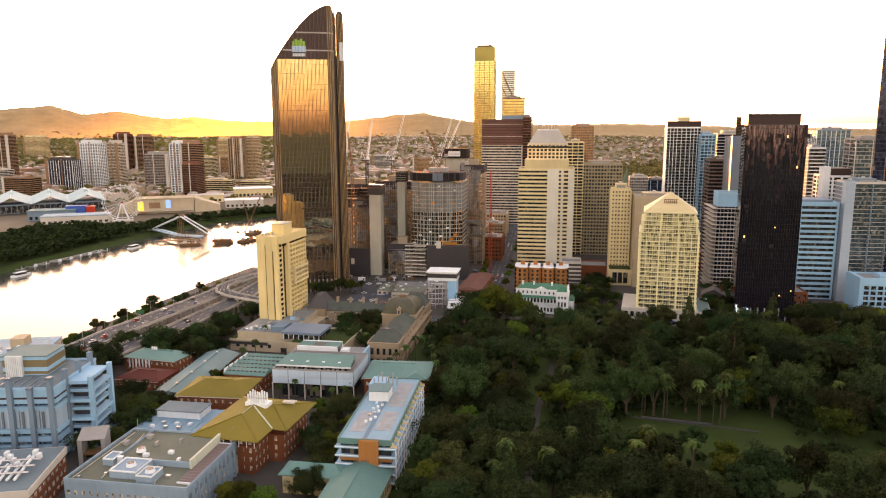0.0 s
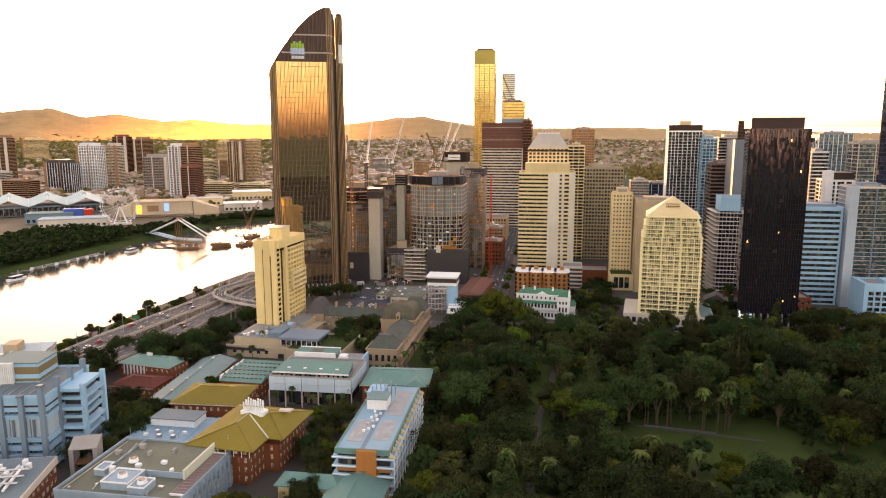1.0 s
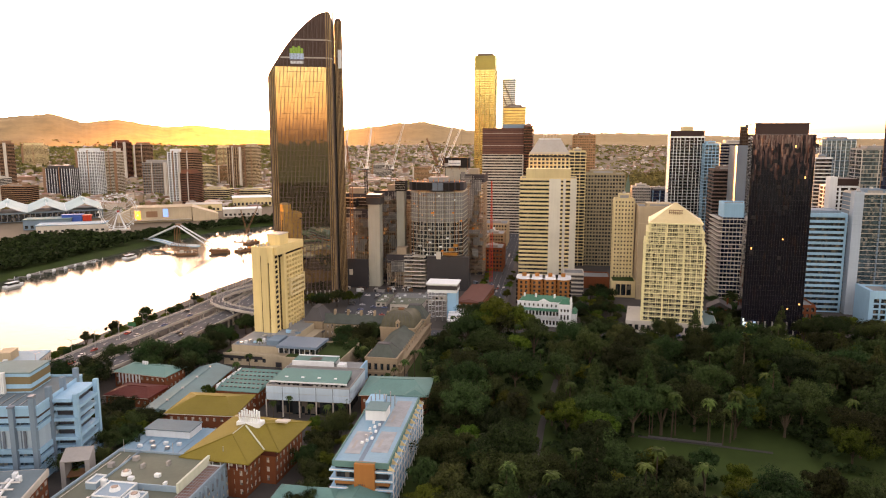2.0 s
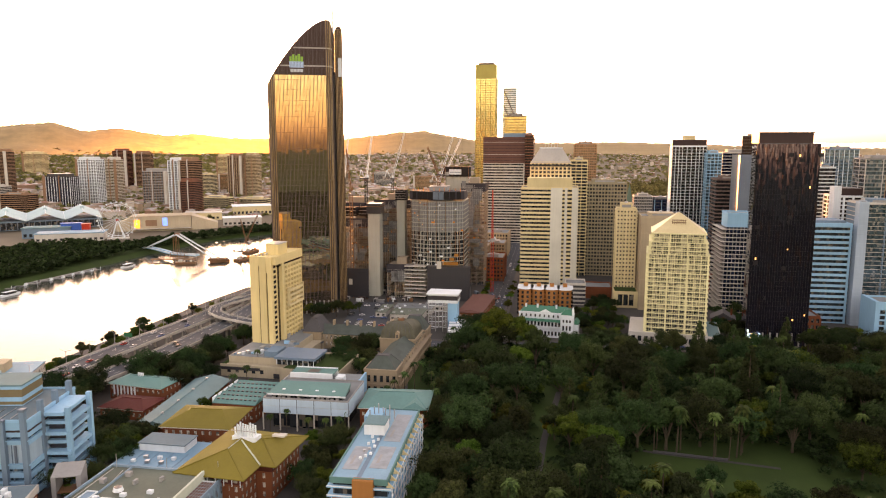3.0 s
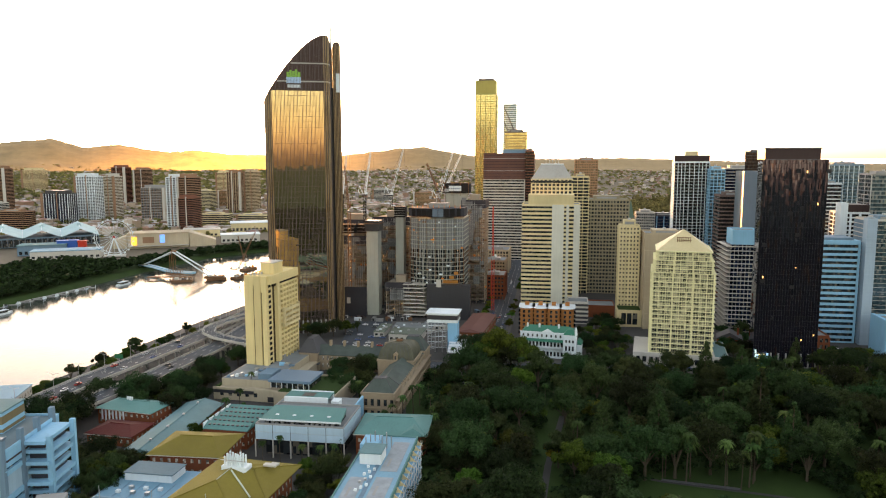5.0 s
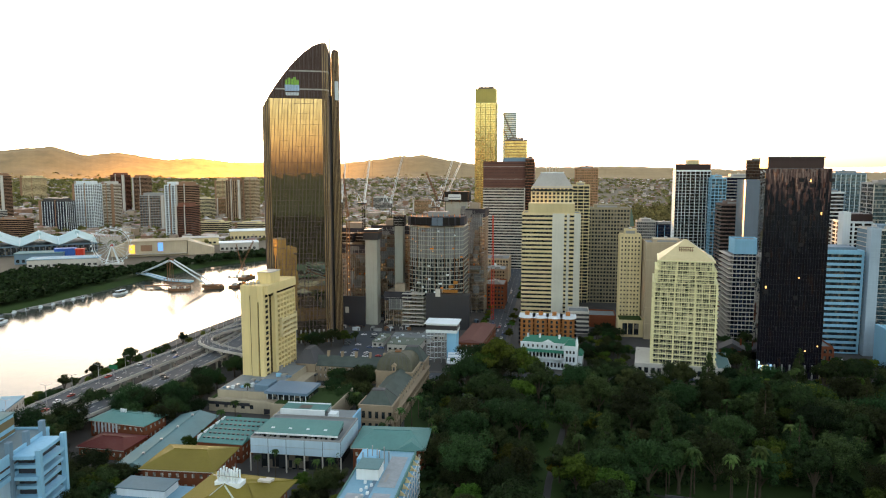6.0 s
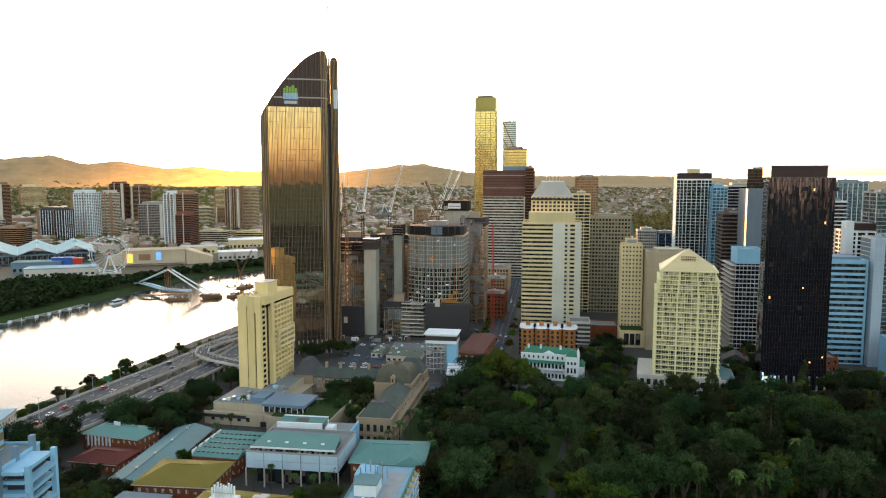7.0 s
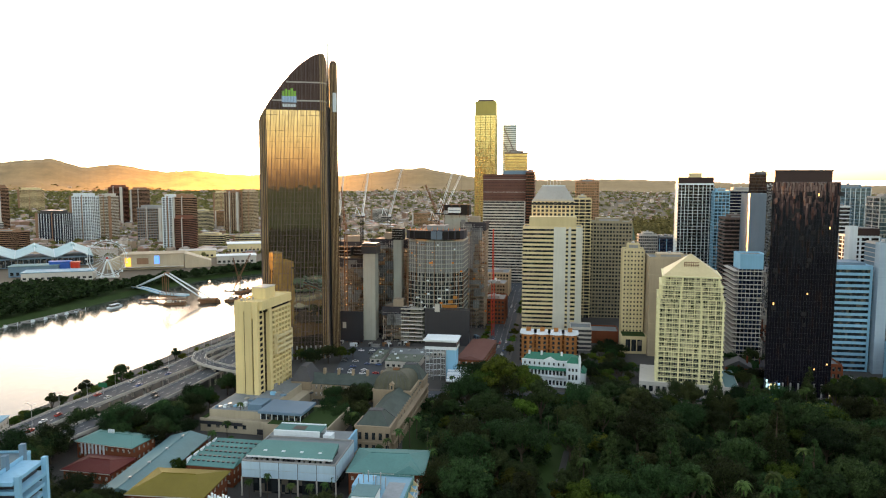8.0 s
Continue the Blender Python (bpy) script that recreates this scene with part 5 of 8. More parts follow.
# large flat-roofed block with rooftop plant
t = thing("campus_building", "broad concrete block with a busy grey-green flat roof", "campus building", -108, 221, 0, -9)
block("wall", ROOF_WHITE, t, -22.5, 22.5, 0, 41, 0, 12.6)
parapet(t, -22.5, 22.5, 0, 41, 12.6, ROOF_WHITE, 1.0, roof=OLIVE_ROOF)
for k in range(12):
    part("scallop", MB().tube((22.45, 2 + k * 3.4, 9.6), (22.6, 2 + k * 3.4, 9.6), 1.15, 12), SLATE_BLUE, t)
    block("side_rib", ROOF_WHITE, t, 22.5, 23.2, 3.5 + k * 3.4, 3.9 + k * 3.4, 0, 12.4)
window_rows(t, -22.5, 22.5, 0, 41, 0, 3, 3.4, sides="fr", gap=2.6)
block("upper_roof", OLIVE_ROOF, t, -12, 16, 15, 38, 12.73, 14.2)
block("upper_wall", PALE_SCREEN, t, 16, 16.8, 14, 36, 12.73, 16.2, "long pale screen wall on the roof")
block("plant_pit", TILE_ROOF, t, 17.0, 22, 4, 34, 12.73, 13.0)
grid_bars = MB()
for k in range(16):
    grid_bars.box(17.0, 22, 4 + k * 2 - 0.06, 4 + k * 2 + 0.06, 13.0, 13.12)
for k in range(6):
    grid_bars.box(17 + k - 0.05, 17 + k + 0.05, 4, 34, 13.0, 13.11)
tagged(part("pit_grid", grid_bars, ROOF_PATCH, t), kind="stuff")
for a in ((16.9, 22.1, 3.6, 4.0), (16.9, 22.1, 34.0, 34.4)):
    block("pit_kerb", WHITE, t, *a, 12.73, 13.4)
for a in ((-8, 2, 4, 14, 2.4), (3, 9, 2, 9, 2.4), (-16, -12, 12, 18, 2.2)):
    block("plant_room", ROOF_WHITE, t, *a[:4], 12.7, 12.7 + a[4])
    for q in ((a[0], a[1], a[2], a[2] + 0.25), (a[0], a[1], a[3] - 0.25, a[3]), (a[0], a[0] + 0.25, a[2] + 0.25, a[3] - 0.25), (a[1] - 0.25, a[1], a[2] + 0.25, a[3] - 0.25)):
        block("plant_rim", WHITE, t, *q, 12.7 + a[4], 13.2 + a[4])
for c in ((-3, 9, 15.1), (-6, 20, 15.0), (6, 6, 15.1)):
    part("cooling_unit", MB().tube((c[0], c[1], c[2]), (c[0], c[1], c[2] + 1.2), 1.8, 14, 1.4), WHITE, t)
    part("fan_grille", MB().tube((c[0], c[1], c[2] + 1.2), (c[0], c[1], c[2] + 1.3), 1.2, 14), DARK, t)
for a in ((-12, 16, 14.6, 15.0), (-12, 16, 38.0, 38.4), (-12.4, -12, 14.6, 38.4)):
    block("roof_kerb", ROOF_WHITE, t, *a, 12.73, 14.9)
for k in range(14):
    a, b = -19 + (k * 7.3) % 36, 2 + (k * 11.9) % 34
    block("roof_unit", (STEEL, WHITE, GREY)[k % 3], t, a, a + 0.9 + k % 2, b, b + 1.0 + (k % 3) * 0.5, 12.73, 13.5 + (k % 3) * 0.4 + (1.4 if -13 < a < 16 and b > 13 else 0))
for k in range(3):
    part("mast", MB().tube((-20 + k * 20, 40, 12.7), (-20 + k * 20, 40, 18), 0.12, 5), STEEL, t)
for k in range(4):
    part("roof_pipe", MB().tube((-20 + k * 10.1, 1.4 + k % 3, 13.3), (-20 + k * 4.4, 38 - k, 13.3), 0.14, 5), PALE, t)
t = thing("campus_building", "low blue-roofed link buildings with small plant", "campus building", -117, 276, 0, -9)
block("wall", PALE, t, -15, 15, 0, 27, 0, 5.6)
block("roof", BLUE_ROOF, t, -15.5, 15.5, -0.5, 27.5, 5.6, 6.0)
block("upper_wall", WHITE, t, -12, 8, 16, 26, 6, 9.0)
block("upper_roof", GREY_DECK, t, -12.4, 8.4, 15.6, 26.4, 9.0, 9.4)
for k in range(5):
    block("roof_seam", BLUEGREY, t, -15 + k * 6.2, -14.8 + k * 6.2, -0.4, 15.4, 6.0, 6.15)
for k in range(6):
    block("roof_unit", RNG.choice((STEEL, WHITE)), t, -9 + k * 3, -7.4 + k * 3, 5 + (k % 2) * 4, 6.4 + (k % 2) * 4, 6.0, 7.1)
window_rows(t, -15, 15, 0, 27, 0, 1, 5, sides="fr")

# banded blue-white block with tall service shafts
t = thing("campus_building", "blue-white concrete block with tall dark service shafts", "campus building", -174, 263, 0, 2)
w, d, h = 60, 36, 30
block("core", GLASS_TEAL, t, -w / 2 + 1, w / 2 - 10, 1.2, d - 1, 0, h - 0.5)
x1f = w / 2 - 9
for za, zb, m_ in ((27, 30, BLUISH), (26.2, 27, MAROON), (24.4, 26.2, BLUISH), (21.4, 23.2, BLUISH), (12, 14, BLUISH), (8.6, 10.6, BLUISH), (5, 7, BLUISH), (1, 3, BLUISH)):
    block("spandrel", m_, t, -w / 2, x1f, 0, d, za, zb)
block("tall_glazing", PALE_GLASS, t, -w / 2 + 0.5, x1f - 0.5, 0.6, d - 0.6, 14, 21.4)
for k in range(13):
    block("glazing_bar", BLUEGREY, t, -w / 2 + 1 + k * 3.9, -w / 2 + 1.3 + k * 3.9, 0.3, 0.62, 3, 24.4)
for za in (23.2, 14.0, 7.0):
    block("sunshade", BLUISH, t, -w / 2, x1f, -0.8, 0, za - 0.3, za)
for k in range(7):
    block("shaft", BLUEGREY, t, -28 + k * 7.8, -26.2 + k * 7.8, -1.6, 0.4, 0, h + (4.5 if k % 2 == 0 else 0.6), "blue-grey service shaft")
for y in (9, 20, 31):
    block("shaft", BLUEGREY, t, w / 2 - 10.5, w / 2 - 8.7, y, y + 2, 0, h + 5)
for k in range(8):
    z = 1 + k * 3.9
    block("stair_balcony", BLUISH, t, w / 2 - 9, w / 2 - (0.0, 1.4, 0.6)[k % 3], 12 - (k % 2) * 1.6, 30, z, z + 1.3)
    if k < 7:
        block("stair_core", DARK, t, w / 2 - 9, w / 2 - 3.2, 14, 29, z + 1.3, z + 3.9)
for y in (12, 29.4):
    block("stair_wall", BLUISH, t, w / 2 - 1.6, w / 2 + 0.2, y - 0.4, y + 1.4, 0, h + 1)
parapet(t, -w / 2, w / 2 - 9, 0, d, h, BLUISH, 1.0, roof=GREY_DECK)
for k in range(7):
    block("shaft_cap", SLATE_BLUE, t, -28.2 + k * 7.8, -26.0 + k * 7.8, -1.8, 0.6, h + (4.5 if k % 2 == 0 else 0.6), h + (5.4 if k % 2 == 0 else 1.3))
for k in range(11):
    block("roof_pipe", STEEL, t, -26 + k * 3.9, -25.7 + k * 3.9, 3, 14, h + 0.3, h + 0.5)
for k in range(12):
    block("dark_window", SLATE_BLUE, t, -w / 2 + 2.2 + k * 3.9, -w / 2 + 3.1 + k * 3.9, -0.06, 0.3, 14.2, 21.0)
block("penthouse", BLUISH, t, -8, 10, 17, 32, h, h + 8)
block("penthouse_band", OLIVE_BAND, t, -8.1, 10.1, 16.9, 32.1, h + 3.6, h + 6.6)
block("penthouse_band", OLIVE_BAND, t, -8.1, 10.1, 16.9, 32.1, h + 0.6, h + 1.8)
block("penthouse_roof", GREY_ROOF, t, -8.4, 10.4, 16.6, 32.4, h + 8, h + 8.5)
for k in range(9):
    block("pipe_duct", WHITE, t, -6 + k * 0.75, -5.5 + k * 0.75, 15.2, 16.8, h, h + 8.6)
t = thing("concrete_portal", "weathered grey concrete portal beside the block", "portal", -137, 257, 0, 12)
for a in ((-5, -3.4, 0, 12), (3.4, 5, 0, 12)):
    block("portal_leg", GREY, t, a[0], a[1], 0, 8, a[2], a[3])
part("portal_head", MB().prism([(-5, 0), (5, 0), (5, 8), (-5, 8)], 12, [12.4, 12.4, 14.5, 14.5]), GREY, t)
block("portal_floor", RUST, t, -3.4, 3.4, 1, 7, 5.6, 6.2)
# brick block with pipework
t = thing("campus_building", "brick block with pale fascia and white roof pipework", "campus building", -163, 212, 0, 8)
block("wall", BRICK, t, -26, 26, 0, 32, 0, 11.5)
block("fascia", PALE, t, -26.5, 26.5, -0.5, 32.5, 11.5, 14)
block("roof_deck", GREY_DECK, t, -26, 26, 0, 32, 14, 14.12)
window_rows(t, -26, 26, 0, 32, 0.5, 3, 3.6, sides="fr", ww=1.8)
for k in range(10):
    part("duct", MB().tube((-2 + k * 2.4, 6, 15), (-2 + k * 2.4, 24 - (k % 4) * 3, 15 + (k % 2)), 0.5, 8), WHITE, t)
    block("fan_unit", WHITE, t, -1.6 + k * 2.4, -0.2 + k * 2.4, 25 - (k % 4) * 3, 27 - (k % 4) * 3, 14, 16.2)
for k in range(3):
    part("cross_duct", MB().tube((-6, 9 + k * 5, 16), (23, 9 + k * 5, 16), 0.4, 8), STEEL, t)
# riverside blocks at the edge of the campus
t = thing("campus_building", "riverside block with blue-grey roof and plant boxes", "campus building", -243, 352, 0, 10)
block("wall", PALE, t, -30, 30, 0, 34, 0, 13)
block("roof", BLUE_ROOF, t, -30.4, 30.4, -0.4, 34.4, 13, 13.5)
block("plant_room", BEIGE, t, 10, 17, 16, 26, 13.5, 18)
block("plant_room", BEIGE, t, -24, -4, 10, 28, 13.5, 17)
for k in range(8):
    block("roof_unit", RNG.choice((WHITE, STEEL)), t, -2 + k * 3.2, 0 + k * 3.2, 5 + (k % 3) * 4, 7 + (k % 3) * 4, 13.5, 15)
window_rows(t, -30, 30, 0, 34, 0.5, 3, 4, sides="fr", ww=2)


# ---- parliament house ----
def mansard(t, x0, x1, y0, y1, z0, z1, inset, material, cap=True):
    part("mansard_roof", MB().frustum(x0, x1, y0, y1, z0, z1, inset, inset), material, t)
    for sx in (0, 1):
        for sy in (0, 1):
            lo = ((x0, x1)[sx], (y0, y1)[sy], z0 + 0.1)
            hi = ((x0 + inset, x1 - inset)[sx], (y0 + inset, y1 - inset)[sy], z1 + 0.1)
            part("hip_roll", MB().tube(lo, hi, 0.16, 5), SLATE, t)
    if cap:
        block("roof_crest", SLATE, t, x0 + inset, x1 - inset, y0 + inset, y1 - inset, z1, z1 + 0.5)


t = thing("parliament_house", "sandstone parliament with mansard roofs and a square dome", "parliament building", -33.5, 377, 0, -9.7)
block("range_wall", SAND, t, -8, 7, 0, 88, 0, 12)
block("cornice", SAND, t, -8.4, 7.4, -0.4, 88.4, 12, 12.8)
part("range_roof", MB().gable(-8, 7, 12, 84, 13, 17.5, "y", 2), PARL_ROOF, t)
block("end_pavilion", SAND, t, -9.5, 8, -2, 12, 0, 13.4)
block("parapet", SAND, t, -9.8, 8.3, -2.3, 12.3, 13.0, 13.9)
mansard(t, -8.8, 7.3, -1.3, 12, 13.9, 19.6, 4.7, PARL_ROOF)
for k in range(5):
    for z in (1.2, 7.2):
        block("arched_window", GLASS, t, -7.8 + k * 3.4, -6.2 + k * 3.4, -2.12, -1.95, z, z + 3.4)
block("string_course", SAND, t, -9.8, 8.3, -2.25, 12.2, 5.6, 6.2)
part("hip_roof", MB().gable(-7.4, 6.4, 12, 30, 13.2, 17.8, "y", 3), PARL_ROOF, t)
block("dome_base", SAND, t, -15, 6.5, 50.5, 73.5, 0, 15.0)
block("dome_cornice", SAND, t, -15.5, 7.0, 50.0, 74.0, 15.0, 15.8)
dome = MB()
prev = None
for k in range(9):
    a = k / 8 * math.pi / 2
    hw, z = 8.9 * math.cos(a) ** 0.62 + 1.4, 15.8 + 8.8 * math.sin(a)
    cur = [(-4.3 - hw, 62 - hw, z), (-4.3 + hw, 62 - hw, z), (-4.3 + hw, 62 + hw, z), (-4.3 - hw, 62 + hw, z)]
    if prev:
        for j in range(4):
            dome.quad(prev[j], prev[(j + 1) % 4], cur[(j + 1) % 4], cur[j])
    prev = cur
dome.quad(*prev)
part("dome", dome, DOME_COPPER, t, "square copper dome, green and brown")
for sx in (-1, 1):
    for sy in (-1, 1):
        prev = None
        rib = MB()
        for k in range(9):
            a = k / 8 * math.pi / 2
            hw, z = 8.9 * math.cos(a) ** 0.62 + 1.4, 15.8 + 8.8 * math.sin(a)
            cur = (-4.3 + sx * hw, 62 + sy * hw, z + 0.05)
            if prev:
                rib.tube(prev, cur, 0.16, 5)
            prev = cur
        part("dome_rib", rib, DOME_COPPER, t)
for q in np.linspace(-0.75, 0.75, 7):
    prev = None
    rib = MB()
    for k in range(8):
        a = k / 8 * math.pi / 2
        hw, z = 8.9 * math.cos(a) ** 0.62 + 1.4, 15.8 + 8.8 * math.sin(a)
        cur = (-4.3 + q * hw, 62 - hw - 0.03, z + 0.03)
        if prev:
            rib.tube(prev, cur, 0.1, 4)
        prev = cur
    part("dome_seam", rib, SLATE, t)
block("dome_crest", RUST, t, -6, -2.6, 60.3, 63.7, 24.5, 25.3)
for k in range(8):
    block("crest_railing", RUST, t, -5.9 + k * 0.45, -5.75 + k * 0.45, 60.3, 60.45, 25.3, 26.6)
block("dormer", SAND, t, -5.4, -3.2, 50.4, 53.5, 15.8, 19)
block("dormer_window", DARK, t, -4.8, -3.8, 50.3, 50.45, 16.4, 18.4)
part("dormer_roof", MB().gable(-5.7, -2.9, 50.1, 54.5, 19.35, 20.6, "y"), SAND, t)
block("end_pavilion", SAND, t, -9.5, 8, 78, 92, 0, 14)
block("parapet", SAND, t, -9.8, 8.3, 77.7, 92.3, 13.6, 14.5)
mansard(t, -9, 7.5, 78.4, 91.6, 14.5, 22, 4.6, PARL_ROOF)
block("wing_wall", SAND, t, -62, -9.5, 76, 90, 0, 9.6)
part("wing_roof", MB().gable(-62, -9, 75.4, 90.6, 9.9, 14.6, "x", 0), PARL_ROOF, t)
block("wing_pavilion", SAND, t, -72, -60, 73, 92, 0, 11.4)
mansard(t, -72.4, -59.6, 72.6, 92.4, 11.4, 19, 4.4, SLATE)
for k in range(9):
    block("verandah_column", SAND, t, -71 + k * 1.5, -70.6 + k * 1.5, 70, 70.5, 0, 5)
block("verandah_roof", SLATE, t, -73, -58, 69.6, 73, 5, 5.5)
for k in range(6):
    block("chimney", SAND, t, -55 + k * 9, -53.6 + k * 9, 82, 84, 12, 17.5)
window_rows(t, -8, 7, 0, 88, 0.8, 2, 5.4, sides="lr", gap=3.4, ww=1.3, wh=3.0)
window_rows(t, -62, -9.5, 76, 90, 0.8, 2, 4.4, sides="f", gap=3.0, ww=1.2, wh=2.4)
for k in range(22):
    block("balustrade_pier", SAND, t, 7.0, 7.5, 1 + k * 4, 1.5 + k * 4, 12.8, 14)
for k in range(26):
    block("arcade_pier", SAND, t, 7.5, 9.2, 1 + k * 3.4, 1.7 + k * 3.4, 0, 9)
block("arcade_roof", SAND, t, 7.1, 9.6, 0, 88, 9, 9.7)
block("string_course", SAND, t, 7.05, 9.5, 0, 88, 4.6, 5.2)

# white pavilion on lattice legs, red-brick row, club
t = thing("white_pavilion", "white box pavilion raised on glazed lattice legs", "pavilion", -2.6, 503, 0, GRID)
block("deck_box", WHITE, t, -10.5, 10.5, 0, 15, 20.5, 26.5)
block("window_band", DARK, t, -10.6, 10.6, -0.1, 15.1, 22.6, 25.6)
block("roof", WHITE, t, -11.4, 11.4, -1.2, 16.2, 26.5, 27.3)
block("stair_core", BLUISH, t, 3.5, 10, 1.5, 13, 0, 20.5)
for x in (-10, -5, 0, 3.2):
    for y in (0.6, 14):
        part("leg", MB().tube((x, y, 0), (x, y, 20.5), 0.3, 6), STEEL, t)
for k in range(5):
    block("lattice_rail", WHITE, t, -10, 3.2, 0.5, 0.7, 3 + k * 3.8, 3.3 + k * 3.8)
    part("brace", MB().tube((-10, 0.6, 1 + k * 3.8), (3, 0.6, 4.8 + k * 3.8), 0.14, 5), STEEL, t)
for x, y, w2, d2, h2, m_ in ((-30, 532, 24, 20, 5, OLIVE_ROOF), (-26, 556, 30, 16, 4, BITUMEN), (-8, 566, 18, 16, 4.5, BITUMEN), (-50, 545, 8, 26, 3.6, OLIVE_ROOF)):
    t = thing("low_building", "low flat-roofed building with small roof units", "building", x, y, 0.16, GRID)
    block("wall", PALE, t, -w2 / 2, w2 / 2, 0, d2, 0, h2)
    block("roof", m_, t, -w2 / 2 - 0.4, w2 / 2 + 0.4, -0.4, d2 + 0.4, h2, h2 + 0.4)
    for k in range(5):
        a, b = -w2 / 2 + 1.5 + (k * 5.3) % (w2 - 4), 1.5 + (k * 3.7) % (d2 - 4)
        block("roof_unit", (STEEL, WHITE, GREY)[k % 3], t, a, a + 1.8, b, b + 1.5, h2 + 0.4, h2 + 1.3)
    for k in range(int(w2 / 4)):
        block("window", GLASS, t, -w2 / 2 + 1 + k * 4, -w2 / 2 + 3 + k * 4, -0.06, 0.05, 1, 2.6)
t = thing("canopy", "white steel canopy over a glazed forecourt", "canopy", 8.7, 477, 0, -3)
block("roof", WHITE, t, -7.8, 7.8, 0, 34, 6.2, 7.2)
block("fascia", DARK, t, -7.4, 7.4, 0.4, 33, 4.6, 6.2)
for k in range(4):
    block("roof_rib", ROOF_WHITE, t, -7.8, 7.8, 4 + k * 8, 4.5 + k * 8, 7.2, 7.4)
for x in (-7, -2.4, 2.4, 7):
    for y in (0.7, 16, 32):
        part("post", MB().tube((x, y, 0), (x, y, 4.6), 0.2, 6), STEEL, t)
t = thing("brick_building", "red-brick street building with a maroon roof", "building", 17, 522, 0, -13)
block("wall", BRICK, t, -9, 9, 0, 62, 0, 9)
part("roof", MB().gable(-9.5, 9.5, -0.5, 62.5, 9.3, 11.0, "y", 3), MAROON_ROOF, t)
window_rows(t, -9, 9, 0, 62, 0.5, 2, 4.2, sides="fr", gap=3.6)
t = thing("club_house", "white two-storey club with verandas and a green roof", "club house", 67, 488, 0, -16)
block("wall", WHITE, t, -18, 18, 2.8, 20, 0, 13.2)
for z in (0.2, 6.6):
    block("veranda_floor", WHITE, t, -17.5, 11, 0, 2.8, z, z + 0.5)
    for k in range(13):
        block("veranda_column", WHITE, t, -17.5 + k * 2.35, -17.1 + k * 2.35, 0, 0.4, z + 0.5, z + 4.6)
    for k in range(12):
        block("veranda_rail", WHITE, t, -17.1 + k * 2.35, -15.15 + k * 2.35, 0.1, 0.25, z + 0.5, z + 1.4)
        block("french_window", GLASS, t, -16.9 + k * 2.35, -15.5 + k * 2.35, 2.7, 2.83, z + 0.6, z + 3.6)
part("veranda_roof", MB().prism([(-18, -0.4), (11.2, -0.4), (11.2, 2.8), (-18, 2.8)], 11.1, [11.3, 11.3, 12.3, 12.3]), CLUB_ROOF, t)
block("parapet_wall", WHITE, t, -18.2, 18.2, 2.5, 3.0, 13.2, 16.4)
block("cornice", WHITE, t, -18.4, 18.4, 2.2, 3.1, 16.4, 16.9)
for k in range(9):
    block("attic_window", GLASS, t, -16.6 + k * 3.1, -15.6 + k * 3.1, 2.42, 2.52, 13.6, 15.4)
part("pediment", MB().prism([(-4, 2.2), (4, 2.2), (4, 3.0), (-4, 3.0)], 16.9, [17.2, 17.2, 17.2, 17.2]), WHITE, t)
part("gable_crest", MB().quad((-3.6, 2.3, 17.2), (3.6, 2.3, 17.2), (0, 2.3, 19.2)).quad((3.6, 2.9, 17.2), (-3.6, 2.9, 17.2), (0, 2.9, 19.2)).quad((-3.6, 2.3, 17.2), (0, 2.3, 19.2), (0, 2.9, 19.2), (-3.6, 2.9, 17.2)).quad((0, 2.3, 19.2), (3.6, 2.3, 17.2), (3.6, 2.9, 17.2), (0, 2.9, 19.2)), WHITE, t)
part("roof", MB().gable(-18, 18, 3.4, 20, 16.2, 19.6, "x", 5), CLUB_ROOF, t, "green hipped roof behind a parapet")
for x in (-15, -7, 6):
    block("chimney", WHITE, t, x, x + 1.2, 9, 10.4, 17, 21)
block("corner_bay", WHITE, t, 11, 19.5, -2.6, 4, 0, 16.5)
block("bay_cornice", WHITE, t, 10.7, 19.8, -2.9, 4.2, 16.5, 17.1)
part("bay_roof", MB().frustum(11, 19.5, -2.6, 4, 17.1, 20.6, 2.6, 2.2), CLUB_ROOF, t)
part("bay_turret", MB().tube((19.2, -2.2, 15), (19.2, -2.2, 20.5), 0.8, 8), WHITE, t)
part("bay_finial", MB().tube((19.2, -2.2, 20.5), (19.2, -2.2, 23), 0.9, 8, 0.1), WHITE, t)
for z in (1.2, 6.6, 12.0):
    for x in (12.4, 14.6, 16.8):
        block("bay_window", GLASS, t, x, x + 1.2, -2.72, -2.58, z, z + (3.2 if z < 12 else 1.8))
block("side_wing", WHITE, t, 18, 22, 6, 16, 0, 9)
part("side_roof", MB().gable(17.8, 22.4, 5.6, 16.4, 9.36, 12, "y", 1.5), CLUB_ROOF, t)

# ---- riverside expressway ----
MAIN = [(-290, 150, 9), (-248, 250, 9), (-224, 320, 9), (-207.5, 378, 9), (-200, 415, 9), (-188, 456, 9), (-174, 502, 9), (-166, 540, 9), (-160, 575, 9), (-152, 640, 9), (-132, 760, 9), (-105, 880, 9)]
INNER = [(-222, 318, 7.2), (-205, 345, 7.2), (-186, 380, 7.4), (-171, 417, 7.6), (-161, 455, 8), (-150.5, 496, 8.4), (-145, 540, 8.8), (-139, 600, 9), (-134, 650, 9)]
LOOP = [(-105, 478, 8), (-122, 484, 10), (-140, 490, 11.5), (-154, 498, 12), (-165, 510, 12.2), (-168.5, 524, 12.4), (-164, 541, 12.5), (-154, 560, 12.5), (-140, 580, 12.3), (-120, 610, 11)]


